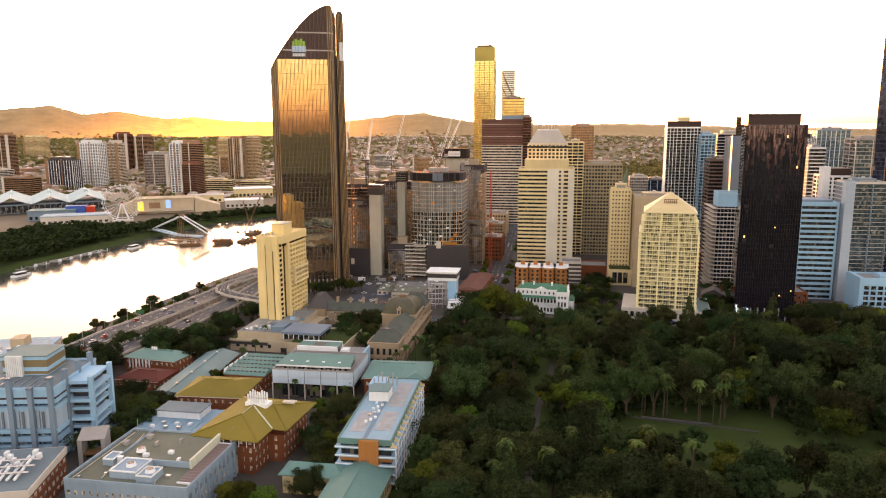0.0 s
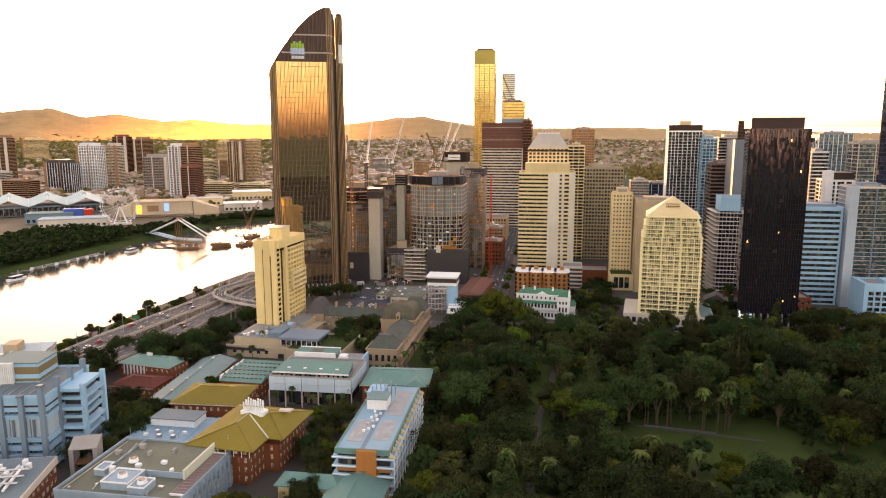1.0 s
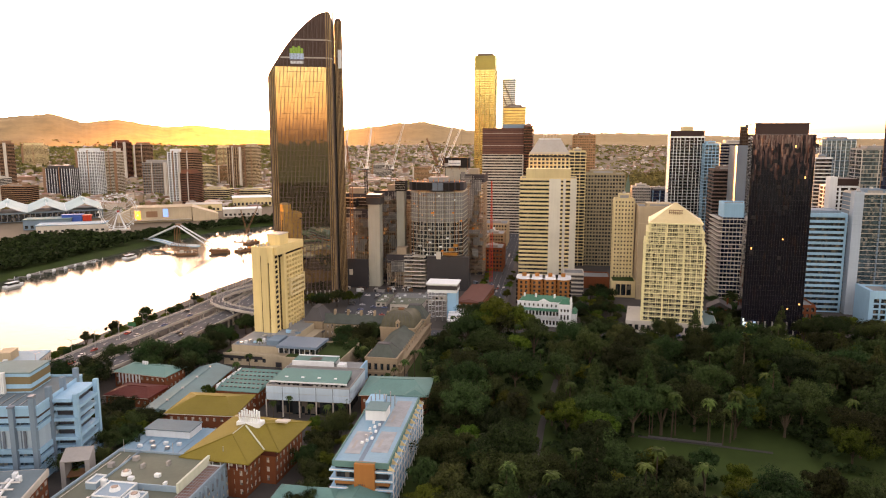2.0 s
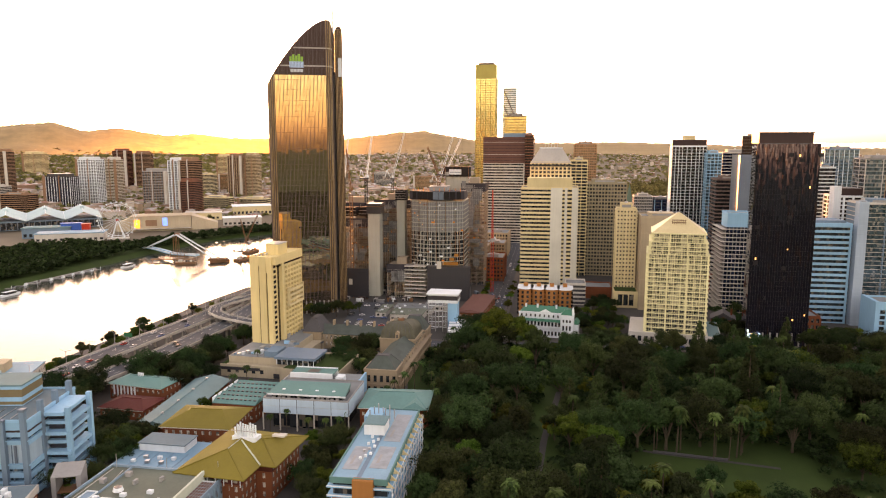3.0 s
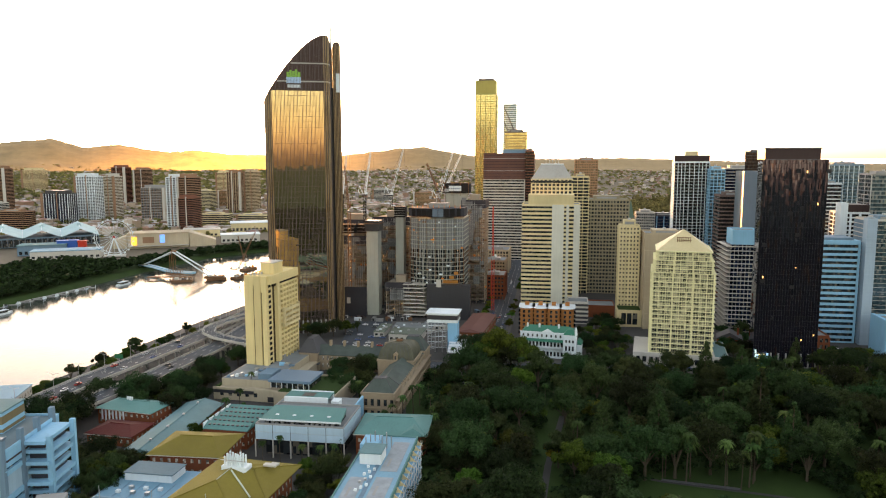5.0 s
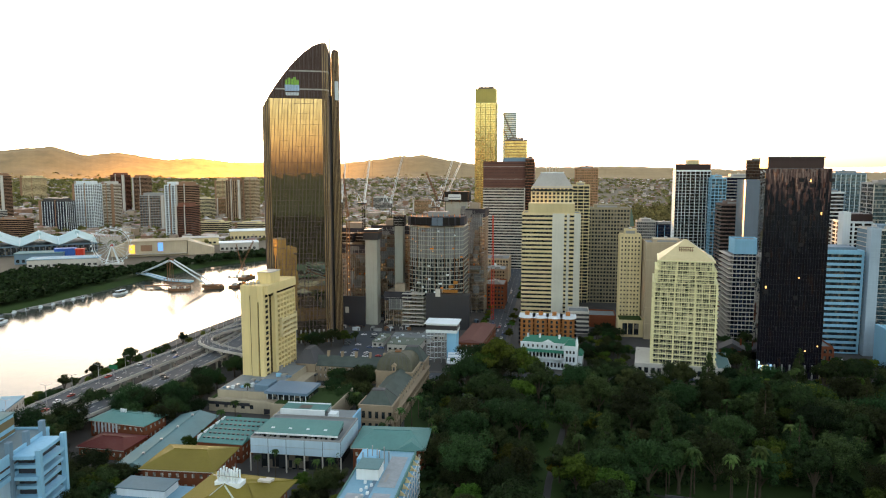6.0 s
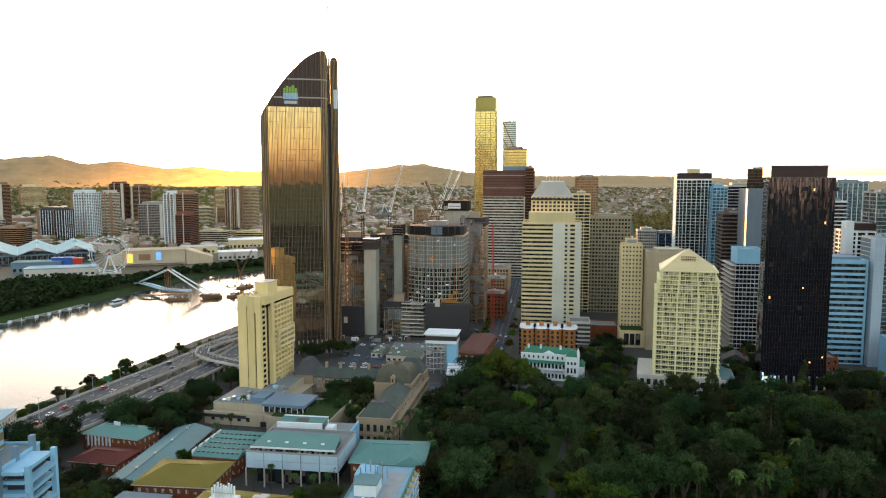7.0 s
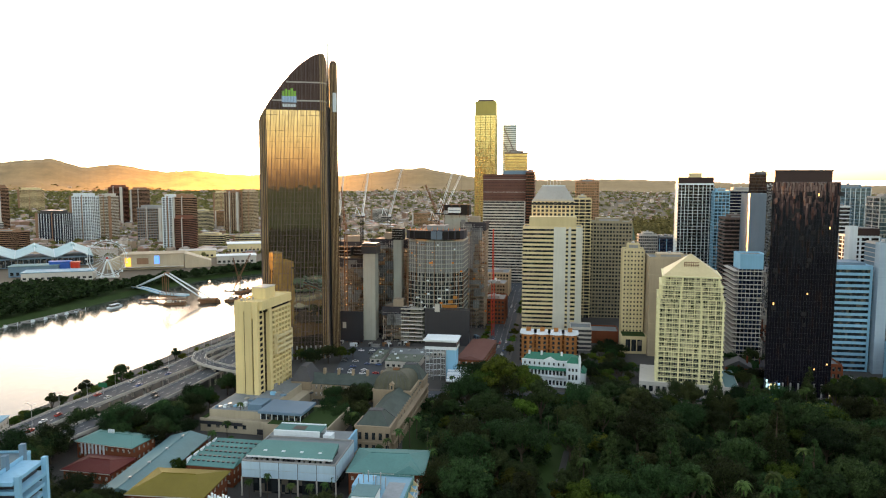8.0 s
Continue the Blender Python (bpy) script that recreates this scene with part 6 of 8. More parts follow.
def deck(label, pts, half):
    t = tagged(new("road"), label, "expressway", kind="structure")
    part("road_deck", ribbon(pts, half, 0, 1.1), ASPHALT, t)
    for s in (-1, 1):
        part("barrier", ribbon(offset(pts, s * (half + 0.2), 0.95), 0.25, 0, 1.7), KERB, t)
        part("edge_line", ribbon(offset(pts, s * (half - 0.6), 0.012), 0.12, 0, 0.01), LINE, t)
    n = 0
    for a, b in zip(pts, pts[1:]):
        length = math.hypot(b[0] - a[0], b[1] - a[1])
        yaw = math.degrees(math.atan2(b[1] - a[1], b[0] - a[0]))
        for j in range(int(length / 24) + 1):
            f = (j + 0.5) / (int(length / 24) + 1)
            x, y, z = (a[i] + (b[i] - a[i]) * f for i in range(3))
            for s in (-0.55, 0.55):
                ob = part("deck_column", MB().tube((0, 0, -9), (0, 0, z - 1.9), 0.7, 8), KERB, t, "", pose(x - s * half * math.sin(radians(yaw)), y + s * half * math.cos(radians(yaw)), 0))
            block_m = MB().box(-0.8, 0.8, -half, half, z - 1.9, z - 1.1)
            part("cross_beam", block_m, KERB, t, "", pose(x, y, 0, 0, 0, yaw))
    marks = MB()
    for k in (-1, 1):
        line = offset(pts, k * half * 0.3, 0.014)
        for a, b in zip(line, line[1:]):
            m = max(1, int(math.hypot(b[0] - a[0], b[1] - a[1]) / 9))
            for j in range(m):
                p = [a[i] + (b[i] - a[i]) * j / m for i in range(3)]
                q = [a[i] + (b[i] - a[i]) * (j + 0.35) / m for i in range(3)]
                seg = ribbon([p, q], 0.12, 0, 0.01)
                i0 = len(marks.v)
                marks.v += seg.v
                marks.f += [tuple(i0 + f for f in face) for face in seg.f]
    part("lane_lines", marks, LINE, t)
    return t


deck("elevated concrete expressway along the river bank", MAIN, 8.0)
deck("lower carriageway of the riverside expressway", INNER, 7.2)
deck("curved concrete ramp looping off the expressway", LOOP, 4.2)
single("river_walk", ribbon([(-232, 430), (-216, 505), (-206, 545), (-196, 590), (-178, 655)], 5, 0.6, 3), PAVING, "riverside walk on a stone embankment", "river walk", kind="structure")


def street_lamp():
    t = thing("street_lamp", "tall steel street lamp with twin arms", "street lamp", 0, 0, -50, 0, "lamps along the expressway")
    part("pole", MB().tube((0, 0, 0), (0, 0, 11), 0.16, 6, 0.09), STEEL, t)
    for s in (-1, 1):
        arm = part("arm", MB().tube((0, 0, 10.8), (s * 2.2, 0, 11.6), 0.08, 5), STEEL, t)
        block("lamp_head", STEEL, arm, s * 2.6 - 0.45, s * 2.6 + 0.45, -0.16, 0.16, 11.5, 11.68)
    return t


lamp = street_lamp()
first = True
for line, dz in ((MAIN, 0.5), (LOOP, 0.5)):
    for a, b in zip(line[2:], line[3:]):
        for f in (0.25, 0.75):
            x, y, z = (a[i] + (b[i] - a[i]) * f for i in range(3))
            m = pose(x, y, z, 0, 0, math.degrees(math.atan2(b[1] - a[1], b[0] - a[0])) + 90)
            if first:
                lamp.matrix_basis, first = m, False
            else:
                copy_thing(lamp, m)
t = thing("road_sign", "green expressway direction sign on a gantry", "road sign", -196, 441, 9, -20)
part("post", MB().tube((0, 0.1, 0), (0, 0.1, 6.6), 0.2, 6), STEEL, t)
block("sign_panel", surface("road_sign_green", (0.01, 0.13, 0.06), rough=0.5, streak=0), t, -3.2, 3.2, -0.12, 0.0, 4.2, 6.8, "plain green sign panel")

# ---- building sites ----


def skeleton(label, x, y, w, d, h, fh=3.6, yaw=GRID, wrap=0.0, group="buildings under construction"):
    """Bare slabs on columns, with edge screens on the top floors."""
    t = thing("construction_building", label, "building site", x, y, 0, yaw, group)
    n = int(h / fh)
    for k in range(1, n + 1):
        block("slab", RAW, t, -w / 2, w / 2, 0, d, k * fh - 0.3, k * fh)
        block("edge_rail", RUST, t, -w / 2, w / 2, -0.08, 0.0, k * fh + 0.5, k * fh + 1.0)
    nx, ny = max(2, int(w / 6)), max(2, int(d / 8))
    for i in range(nx + 1):
        for j in range(ny + 1):
            cx, cy = -w / 2 + 0.6 + (w - 1.2) * i / nx, 0.6 + (d - 1.2) * j / ny
            block("column", RAW, t, cx - 0.4, cx + 0.4, cy - 0.4, cy + 0.4, 0, n * fh - 0.3)
    block("lift_core", RAW, t, -w * 0.2, w * 0.2, d * 0.35, d * 0.7, 0, n * fh + 6)
    block("screen", SCREEN, t, -w / 2 - 0.3, w / 2 + 0.3, -0.5, -0.3, n * fh - 6, n * fh + 1.5)
    block("screen", SCREEN, t, w / 2 + 0.1, w / 2 + 0.3, -0.3, d, n * fh - 6, n * fh + 1.5)
    r = random.Random(int(x * 10 + y))
    poles = MB()
    for k in range(int(w / 1.9)):
        px = -w / 2 + 0.6 + 1.9 * k
        poles.box(px - 0.08, px + 0.08, -0.75, -0.6, r.choice((0, 0, fh * 3)), n * fh - r.choice((0, fh, 3 * fh)))
    for k in range(n):
        if r.random() < 0.8:
            poles.box(-w / 2, w / 2, -0.74, -0.62, k * fh + 1.0, k * fh + 1.14)
    tagged(part("scaffold_grid", poles, STEEL, t), kind="stuff")
    nets = MB()
    for k in range(int(n * 1.3)):
        px, pz = r.uniform(-w / 2, w / 2 - 5), fh * r.randint(1, n - 1)
        nets.box(px, px + r.uniform(3, 7), -0.58, -0.5, pz, pz + fh * r.choice((1, 1, 2)))
    tagged(part("net_cover", nets, MESH_WRAP, t), kind="stuff")
    for k in range(int(n * w / 16)):
        z = fh * r.randint(0, n - 1) + 1.5
        cx = r.uniform(-w / 2 + 1, w / 2 - 1)
        m = r.random()
        block("site_lamp" if m < 0.5 else "stacked_material", LIT if m < 0.3 else r.choice((RUST, ORANGE, PALE, DARK)), t, cx, cx + (0.6 if m < 0.3 else r.uniform(1, 3)), 0.6, 1.2, z - (0 if m < 0.3 else 1.4), z + 0.4)
    return t


t = thing("construction_building", "round-fronted tower under construction with glazed middle floors", "building site", -9.2, 610, 0, GRID, "buildings under construction")
w, d = 46, 44
arc = [(x, 9 * (abs(x) / (w / 2)) ** 2.2) for x in np.linspace(-w / 2, w / 2, 15)]
plan_c = arc + [(w / 2, d), (-w / 2, d)]
part("glazing", MB().prism([(x * 0.985, y + 0.5) for x, y in plan_c], 24, 58), GLASS, t)
part("upper_core", MB().prism([(x * 0.985, y + 0.6) for x, y in plan_c], 58, 82), MESH_WRAP, t, "pale grey netting round the upper floors")
slab = MB().prism(plan_c, -0.3, 0.3).mesh("slab", SHAFT)
for k in range(1, 24):
    part("slab", slab, PALE, t, "", Matrix.Translation((0, 0, k * 3.6)))
for (x, y) in arc[::1]:
    block("mullion", SHAFT if abs(x) < 15 else RUST, t, x - 0.2, x + 0.2, y - 0.35, y + 0.25, 0, 58)
for k in range(24):
    x = -w / 2 + w * (k + 0.5) / 24
    y = 9 * (abs(x) / (w / 2)) ** 2.2
    block("scaffold_pole", STEEL if k % 4 else RUST, t, x - 0.14, x + 0.14, y - 0.7, y - 0.45, 50 if k % 3 else 24, 84)
part("climbing_screen", MB().prism([(x * 1.02, y - 0.6) for x, y in arc] + [(w / 2 * 1.02, d * 0.6), (-w / 2 * 1.02, d * 0.6)], 84.5, 91.5), SCREEN, t, "dark climbing screens round the top floor")
for k in range(9):
    x = -20 + k * 4.6
    y = 9 * (abs(x + 2) / (w / 2)) ** 2.2
    block("sign_screen", SLATE_BLUE if k in (4, 5) else MATT_BLACK, t, x, x + 4.2, y - 1.5, y - 1.1, 84.8, 91.2)
for k, (x, z, ww) in enumerate(((9, 29.5, 5), (13.5, 29.5, 6), (12, 33.1, 4), (16, 36.7, 3.5), (6, 29.5, 3))):
    block("netting", ORANGE_NET, t, x, x + ww, -0.2 + 0.3 * k, 0.2 + 0.3 * k, z, z + 2.6)
block("lift_core", GREY, t, -8, 8, 14, 30, 82, 95)
block("hoarding", DARK, t, -6, 30, -5, 2, 0, 29, "tall black site hoarding")
block("hoarding_panel", PALE, t, 2, 6, -5.15, -5, 27, 33)
for k in range(9):
    block("ramp_deck", PALE, t, -26.5, -8, -2.5, 8, 2 + k * 3.2, 2.7 + k * 3.2)
for k in range(10):
    x = -20 + k * 4.5
    part("rebar_tip", MB().tube((x, 6, 90), (x, 6, 94.0), 0.22, 5), ORANGE, t)
r = random.Random(3)
for k in range(40):
    x, fl = r.uniform(-22, 22), r.randint(0, 22)
    y = 9 * (abs(x) / (w / 2)) ** 2.2
    block("site_lamp", LIT, t, x, x + 0.7, y - 0.8, y - 0.4, fl * 3.6 + 2.2, fl * 3.6 + 2.7) if k < 14 else block("stacked_material", r.choice((RUST, ORANGE, WHITE)), t, x, x + r.uniform(1, 3), y - 0.9, y - 0.4, fl * 3.6 + 0.4, fl * 3.6 + 1.6)
t = thing("lift_shaft", "pale concrete lift shaft with dark formwork on top", "building site", -62, 621, 0, GRID, "buildings under construction")
block("shaft", SHAFT, t, -5, 5, 0, 11, 0, 74)
block("formwork", DARK, t, -6.2, 6.2, -1.2, 12.2, 72, 80.5)
block("work_deck", RUST, t, -7, 7, -2, 13, 78, 78.4)
t = thing("lift_shaft", "slim concrete lift shaft with dark formwork on top", "building site", -40, 640, 0, GRID, "buildings under construction")
block("shaft", SHAFT, t, -3.5, 3.5, 0, 8, 0, 84)
block("formwork", MATT_BLACK, t, -4.6, 4.6, -1, 9, 82, 91)
for k in range(4):
    block("formwork_bar", STEEL, t, -4.7, 4.7, -1.15, -1.0, 83.5 + k * 2.1, 83.7 + k * 2.1)
for x, y, z in ((-86, 640, 68), (-71, 642, 68)):
    t = thing("climbing_screen", "black climbing screen above bare concrete floors", "formwork", x, y, z, GRID, "climbing screens on the sites")
    block("panel", MATT_BLACK, t, -6.5, 6.5, 0, 12, 0, 7.5)
    block("rail", STEEL, t, -6.6, 6.6, -0.15, 0, 1.6, 1.9)
    block("rail", STEEL, t, -6.6, 6.6, -0.15, 0, 4.6, 4.9)
skeleton("half-built concrete frame with bare floors", -78, 638, 24, 28, 68)
skeleton("concrete frame with site lamps and orange netting", -49, 662, 34, 34, 82)
skeleton("tall construction frame with dark edge screens", 25, 672, 22, 30, 97)
t = thing("lift_shaft", "broad concrete core with black formwork and a white banner", "building site", 10, 712, 0, GRID, "buildings under construction")
block("shaft", SHAFT, t, -10, 10, 0, 12, 0, 101)
block("formwork", MATT_BLACK, t, -13, 13, -1.2, 13, 99.5, 109)
block("banner", WHITE, t, -7, 5, -1.45, -1.2, 101.5, 106.5, "white banner with a plain dark stripe")
block("banner_stripe", SLATE_BLUE, t, -6.4, 4.4, -1.52, -1.45, 103.4, 104.0)
for x in (-12, -4, 4, 12):
    block("formwork_post", RUST, t, x - 0.15, x + 0.15, -1.4, -1.2, 97, 110.5)
skeleton("low construction decks on concrete columns", -40, 616, 22, 26, 32, 4.6)
skeleton("far concrete frame with cranes above", -92, 720, 40, 30, 74)
t = thing("site_hoarding", "black site hoarding with painted panels", "hoarding", -80, 612, 0, GRID)
block("panel", DARK, t, -11, 14, 0, 1, 1, 26)
block("panel_mark", PALE, t, -3, 0, -0.12, 0, 12, 17)
for x in (-10, 0, 12):
    block("post", RUST, t, x, x + 0.6, 1, 1.8, 0, 25)


def crane(x, y, base, mast_h, jib, angle, yaw, material, label):
    """A luffing tower crane: lattice mast, raised jib, counter-jib and cab."""
    t = thing("tower_crane", label, "crane", x, y, base, yaw, "cranes over the building sites")
    mast = MB()
    s = 1.1
    for a in (-s, s):
        for b in (-s, s):
            mast.tube((a, b, 0), (a, b, mast_h), 0.22, 4)
    k = 0
    while k * 3 < mast_h - 3:
        z = k * 3
        for f in (-s, s):
            mast.tube((-s, f, z), (s, f, z + 3), 0.12, 3)
            mast.tube((f, -s, z), (f, s, z + 3), 0.12, 3)
        k += 1
    part("mast", mast, MATT_BLACK if material is WHITE else material, t)
    block("slewing_deck", DARK, t, -2, 2, -7, 2, mast_h, mast_h + 1)
    block("cab", WHITE, t, 1.4, 3, -0.5, 2, mast_h + 1, mast_h + 3.4)
    block("counterweight", GREY, t, -1.6, 1.6, -9, -6.5, mast_h + 0.2, mast_h + 3)
    if "lamps" in label:
        for i in range(13):
            block("string_lamp", LIT, t, -0.5, 0.3, -1.5, -1.2, 6 + i * 5.6, 6.6 + i * 5.6)
    part("a_frame", MB().tube((0, -1, mast_h), (0, -5, mast_h + 9), 0.3, 4).tube((0, -7, mast_h), (0, -5, mast_h + 9), 0.3, 4), material, t)
    c, q = math.cos(radians(angle)), math.sin(radians(angle))
    arm = MB()
    tip = (0, jib * c, mast_h + 1 + jib * q)
    for a in (-0.8, 0.8):
        arm.tube((a, 1, mast_h + 1), (a * 0.4, tip[1], tip[2]), 0.3, 4)
    arm.tube((0, 1 - q * 1.6, mast_h + 1 + c * 1.6), (0, tip[1] - q, tip[2] + c), 0.2, 4)
    m = int(jib / 3)
    for i in range(m):
        f, g = i / m, (i + 1) / m
        p0 = Vector((0.8 - 0.48 * f, 1 + (tip[1] - 1) * f, mast_h + 1 + jib * q * f))
        p1 = Vector((0, 1 + (tip[1] - 1) * g - q * 1.5, mast_h + 1 + jib * q * g + c * 1.5))
        arm.tube(p0, p1, 0.1, 3)
        p0.x = -p0.x
        arm.tube(p0, p1, 0.1, 3)
    part("jib", arm, material, t)
    part("pendant", MB().tube((0, -5, mast_h + 9), tip, 0.08, 3), DARK, t)
    part("hook_line", MB().tube(tip, (0, tip[1], mast_h * 0.8), 0.06, 3), DARK, t)
    return t


crane(-82, 628, 0, 88, 40, 68, 20, RUST, "dark luffing crane strung with lamps")
crane(-77, 700, 0, 98, 56, 80, -60, WHITE, "white luffing crane on a concrete core")
crane(-51, 690, 82, 16, 46, 74, -88, WHITE, "white crane above a concrete frame")
crane(-100, 712, 0, 98, 58, 82, -100, WHITE, "pale crane raised high over the site")
crane(-6, 632, 90, 14, 26, 62, 60, RUST, "rust-coloured crane on the round tower")
crane(-7, 706, 0, 94, 46, 72, -90, WHITE, "white crane with long raised jib")
crane(1, 724, 0, 106, 34, 64, -85, WHITE, "tall white crane beside dark screens")
crane(41, 640, 0, 46, 44, 87, 0, RED, "red and white crane beside the street")
for k in range(6):
    t = thing("site_shed", "stacked pale site shed on the building site", "site shed", 26 + (k % 2) * 7, 590 + (k // 2) * 9, 0, GRID - 4, "sheds beside the street")
    block("body", PALE, t, -3, 3, 0, 6, 0, 2.6)
    block("window", GLASS, t, -2, -0.6, -0.06, 0.05, 1.0, 2.0)
    block("roof", WHITE, t, -3.1, 3.1, -0.1, 6.1, 2.6, 2.8)

# low street buildings beyond
for k, (x, y, w, d, h, wall, lab) in enumerate((
        (44, 690, 22, 34, 22, BRICK, "red-brick street block with a flat roof"), (30, 740, 26, 30, 26, SAND, "sandstone heritage block with cornices"),
        (52, 790, 24, 34, 22, SAND, "pale stone street block"), (58, 850, 30, 40, 26, BEIGE, "beige street block with roof plant"),
        (20, 880, 40, 36, 30, PALE, "pale concrete street block"), (-30, 800, 44, 36, 34, GREY, "grey low-rise block behind the sites"),
        (-80, 860, 50, 40, 30, BEIGE, "beige low-rise block near the river"), (104, 780, 16, 30, 28, CREAM, "cream street block beside the road"),
        (220, 640, 34, 26, 16, BRICK, "brick church hall among towers"), (196, 600, 26, 22, 12, BRICK, "low brick block between towers"),
        (250, 510, 30, 24, 9, BRICK, "low brick house beside the dark tower"), (262, 580, 30, 30, 34, PALE, "pale mid-rise block between towers"))):
    t = thing("street_building", lab, "building", x, y, 0, GRID)
    storeys(t, -w / 2, w / 2, 0, d, 0, h, 4.0, GLASS, wall, 1.8, 0.25, wall, 3.2, 1.3, 0.35)
    parapet(t, -w / 2, w / 2, 0, d, h, wall)
    plant(t, -w * 0.2, w * 0.25, d * 0.3, d * 0.6, h, 2.6, GREY)

# ---- south bank ----
for (x, y, w, h, glass, band, lab, fh, pier) in (
        (-1034, 1667, 30, 104, GLASS_DARK, BROWN, "brown apartment tower across the river", 3.2, None),
        (-1251, 2169, 70, 67, GLASS_TAN, CREAM, "cream block with a pale green top", 3.4, None),
        (-793, 1461, 62, 62, GLASS_NAVY, DARK, "dark apartment block with pale slots", 3.2, WHITE),
        (-765, 1529, 48, 95, GLASS, WHITE, "white-striped apartment tower across the river", 3.2, WHITE),
        (-727, 1558, 24, 94, GLASS_TAN, PALE, "pale apartment slab across the river", 3.2, None),
        (-861, 1894, 40, 97, GLASS_DARK, REDBROWN, "tall red-brown brick tower standing across the river", 3.4, None),
        (-806, 1900, 38, 92, GLASS_DARK, BROWN, "brown brick apartment tower standing across the river", 3.4, None),
        (-619, 1524, 56, 71, GLASS, GREY, "grey half-built tower across the river", 3.4, RUST),
        (-505, 1340, 26, 100, GLASS, WHITE, "white-balconied apartment tower standing across the river", 3.2, WHITE),
        (-476, 1320, 30, 101, GLASS_DARK, BROWN, "brown and white apartment tower", 3.2, None),
        (-470, 1300, 30, 64, GLASS_DARK, REDBROWN, "dark brown apartment block", 3.2, None),
        (-621, 2001, 40, 82, GLASS_TAN, CREAM, "cream tower under the hills", 3.4, None),
        (-505, 1716, 34, 98, GLASS_DARK, BROWN, "brown glass tower under the hills", 3.4, BEIGE),
        (-470, 1730, 30, 100, GLASS_TAN, BEIGE, "beige tower under the hills", 3.4, None),
        (-600, 1778, 40, 48, GLASS, CREAM, "cream mid-rise block under the hills", 3.4, None),
        (-570, 1850, 34, 44, GLASS_TAN, BROWN, "brown mid-rise block under the hills", 3.4, None),
        (-811, 1339, 64, 36, GLASS_DARK, BROWN, "dark low-rise block behind the halls", 3.6, None),
        (-470, 1448, 60, 24, GLASS, CREAM, "cream cultural block with terraces", 4.0, None),
        (-400, 1470, 60, 20, GLASS, CREAM, "pale cultural block with flat roofs", 4.0, None),
        (-900, 1420, 40, 44, GLASS, PALE, "pale riverside apartment block", 3.2, None),
        (-700, 1700, 44, 40, GLASS_TAN, BEIGE, "beige mid-rise block beyond the river", 3.4, None),
        (-380, 1820, 50, 34, GLASS_TAN, CREAM, "cream mid-rise block near the bend", 3.4, None),
        (-300, 1960, 46, 40, GLASS, BEIGE, "beige block beyond the bend", 3.4, None),
        (-180, 2000, 50, 36, GLASS, PALE, "pale block beyond the bend", 3.4, None),
        (-60, 1900, 54, 34, GLASS_TAN, BROWN, "brown block beyond the sites", 3.4, None)):
    kw = dict(pier=pier, pier_gap=6, pier_w=1.6) if pier else {}
    t = tower(lab, x, y, w, 28, h, glass, band, yaw=-16 + (x % 7), fh=fh, band_h=1.1, proj=0.4, roof_h=4, joined=True, z0=land(x, y), category="apartment tower", **kw)
    e = 1 if (x * 7 + y) % 2 else -1
    light = PALE if band in (BROWN, REDBROWN, GREY) else BROWN
    a, b = sorted((e * w * 0.5, e * w * (0.42 if h > 50 else 0.45)))
    block("end_wall", light, t, a - 0.6, b + 0.6, -1.2, 4.0, 0, h + 1.5)
    if h > 55:
        block("stair_shaft", light, t, -e * w * 0.1 - 0.8, -e * w * 0.1 + 0.8, -1.0, 2, 0, h + 3)
        block("setback", band, t, -w * 0.36, w * 0.36, 3, 25, h + 0.12, h + 6.5)

SAND_PALE = surface("pale_sandstone", (0.5, 0.42, 0.3))
# convention halls with swept white roofs
TENT = surface("pale_teal_membrane", (0.34, 0.5, 0.52), var=0.2)
t = thing("convention_hall", "long convention hall with swept white tent-like roofs", "convention centre", -640, 1090, 1, 30)
block("hall", BLUEGREY, t, -105, 105, 0, 70, 0, 14)
block("glass_front", GLASS, t, -104, 104, -0.4, 0, 1, 12)
for k in range(4):
    mb = MB()
    x0 = -105 + k * 52.5
    n, m = 18, 4
    grid_p = [[(x0 + 52.5 * i / n, -8 + 84 * j / m, 14 + 11 * (1 - abs(2 * i / n - 1)) ** 1.15 + 6 * (j / m)) for j in range(m + 1)] for i in range(n + 1)]
    for i in range(n):
        for j in range(m):
            mb.quad(grid_p[i][j], grid_p[i + 1][j], grid_p[i + 1][j + 1], grid_p[i][j + 1])
    part("roof_sail", mb, TENT, t)
    part("roof_vent", MB().frustum(x0 + 23, x0 + 30, 30, 50, 24, 30.5, 1.5, 3), TENT, t)
    for q in (0.0, 0.5):
        part("roof_ridge", MB().tube((x0 + 52.5 * q, -8, 14.2 + 22 * q), (x0 + 52.5 * q, 76, 20.2 + 22 * q), 0.5, 5), WHITE, t)
    for q in range(7):
        block("front_pier", SLATE_BLUE, t, x0 + 3 + q * 7.5, x0 + 3.8 + q * 7.5, -1.2, -0.4, 0, 13)
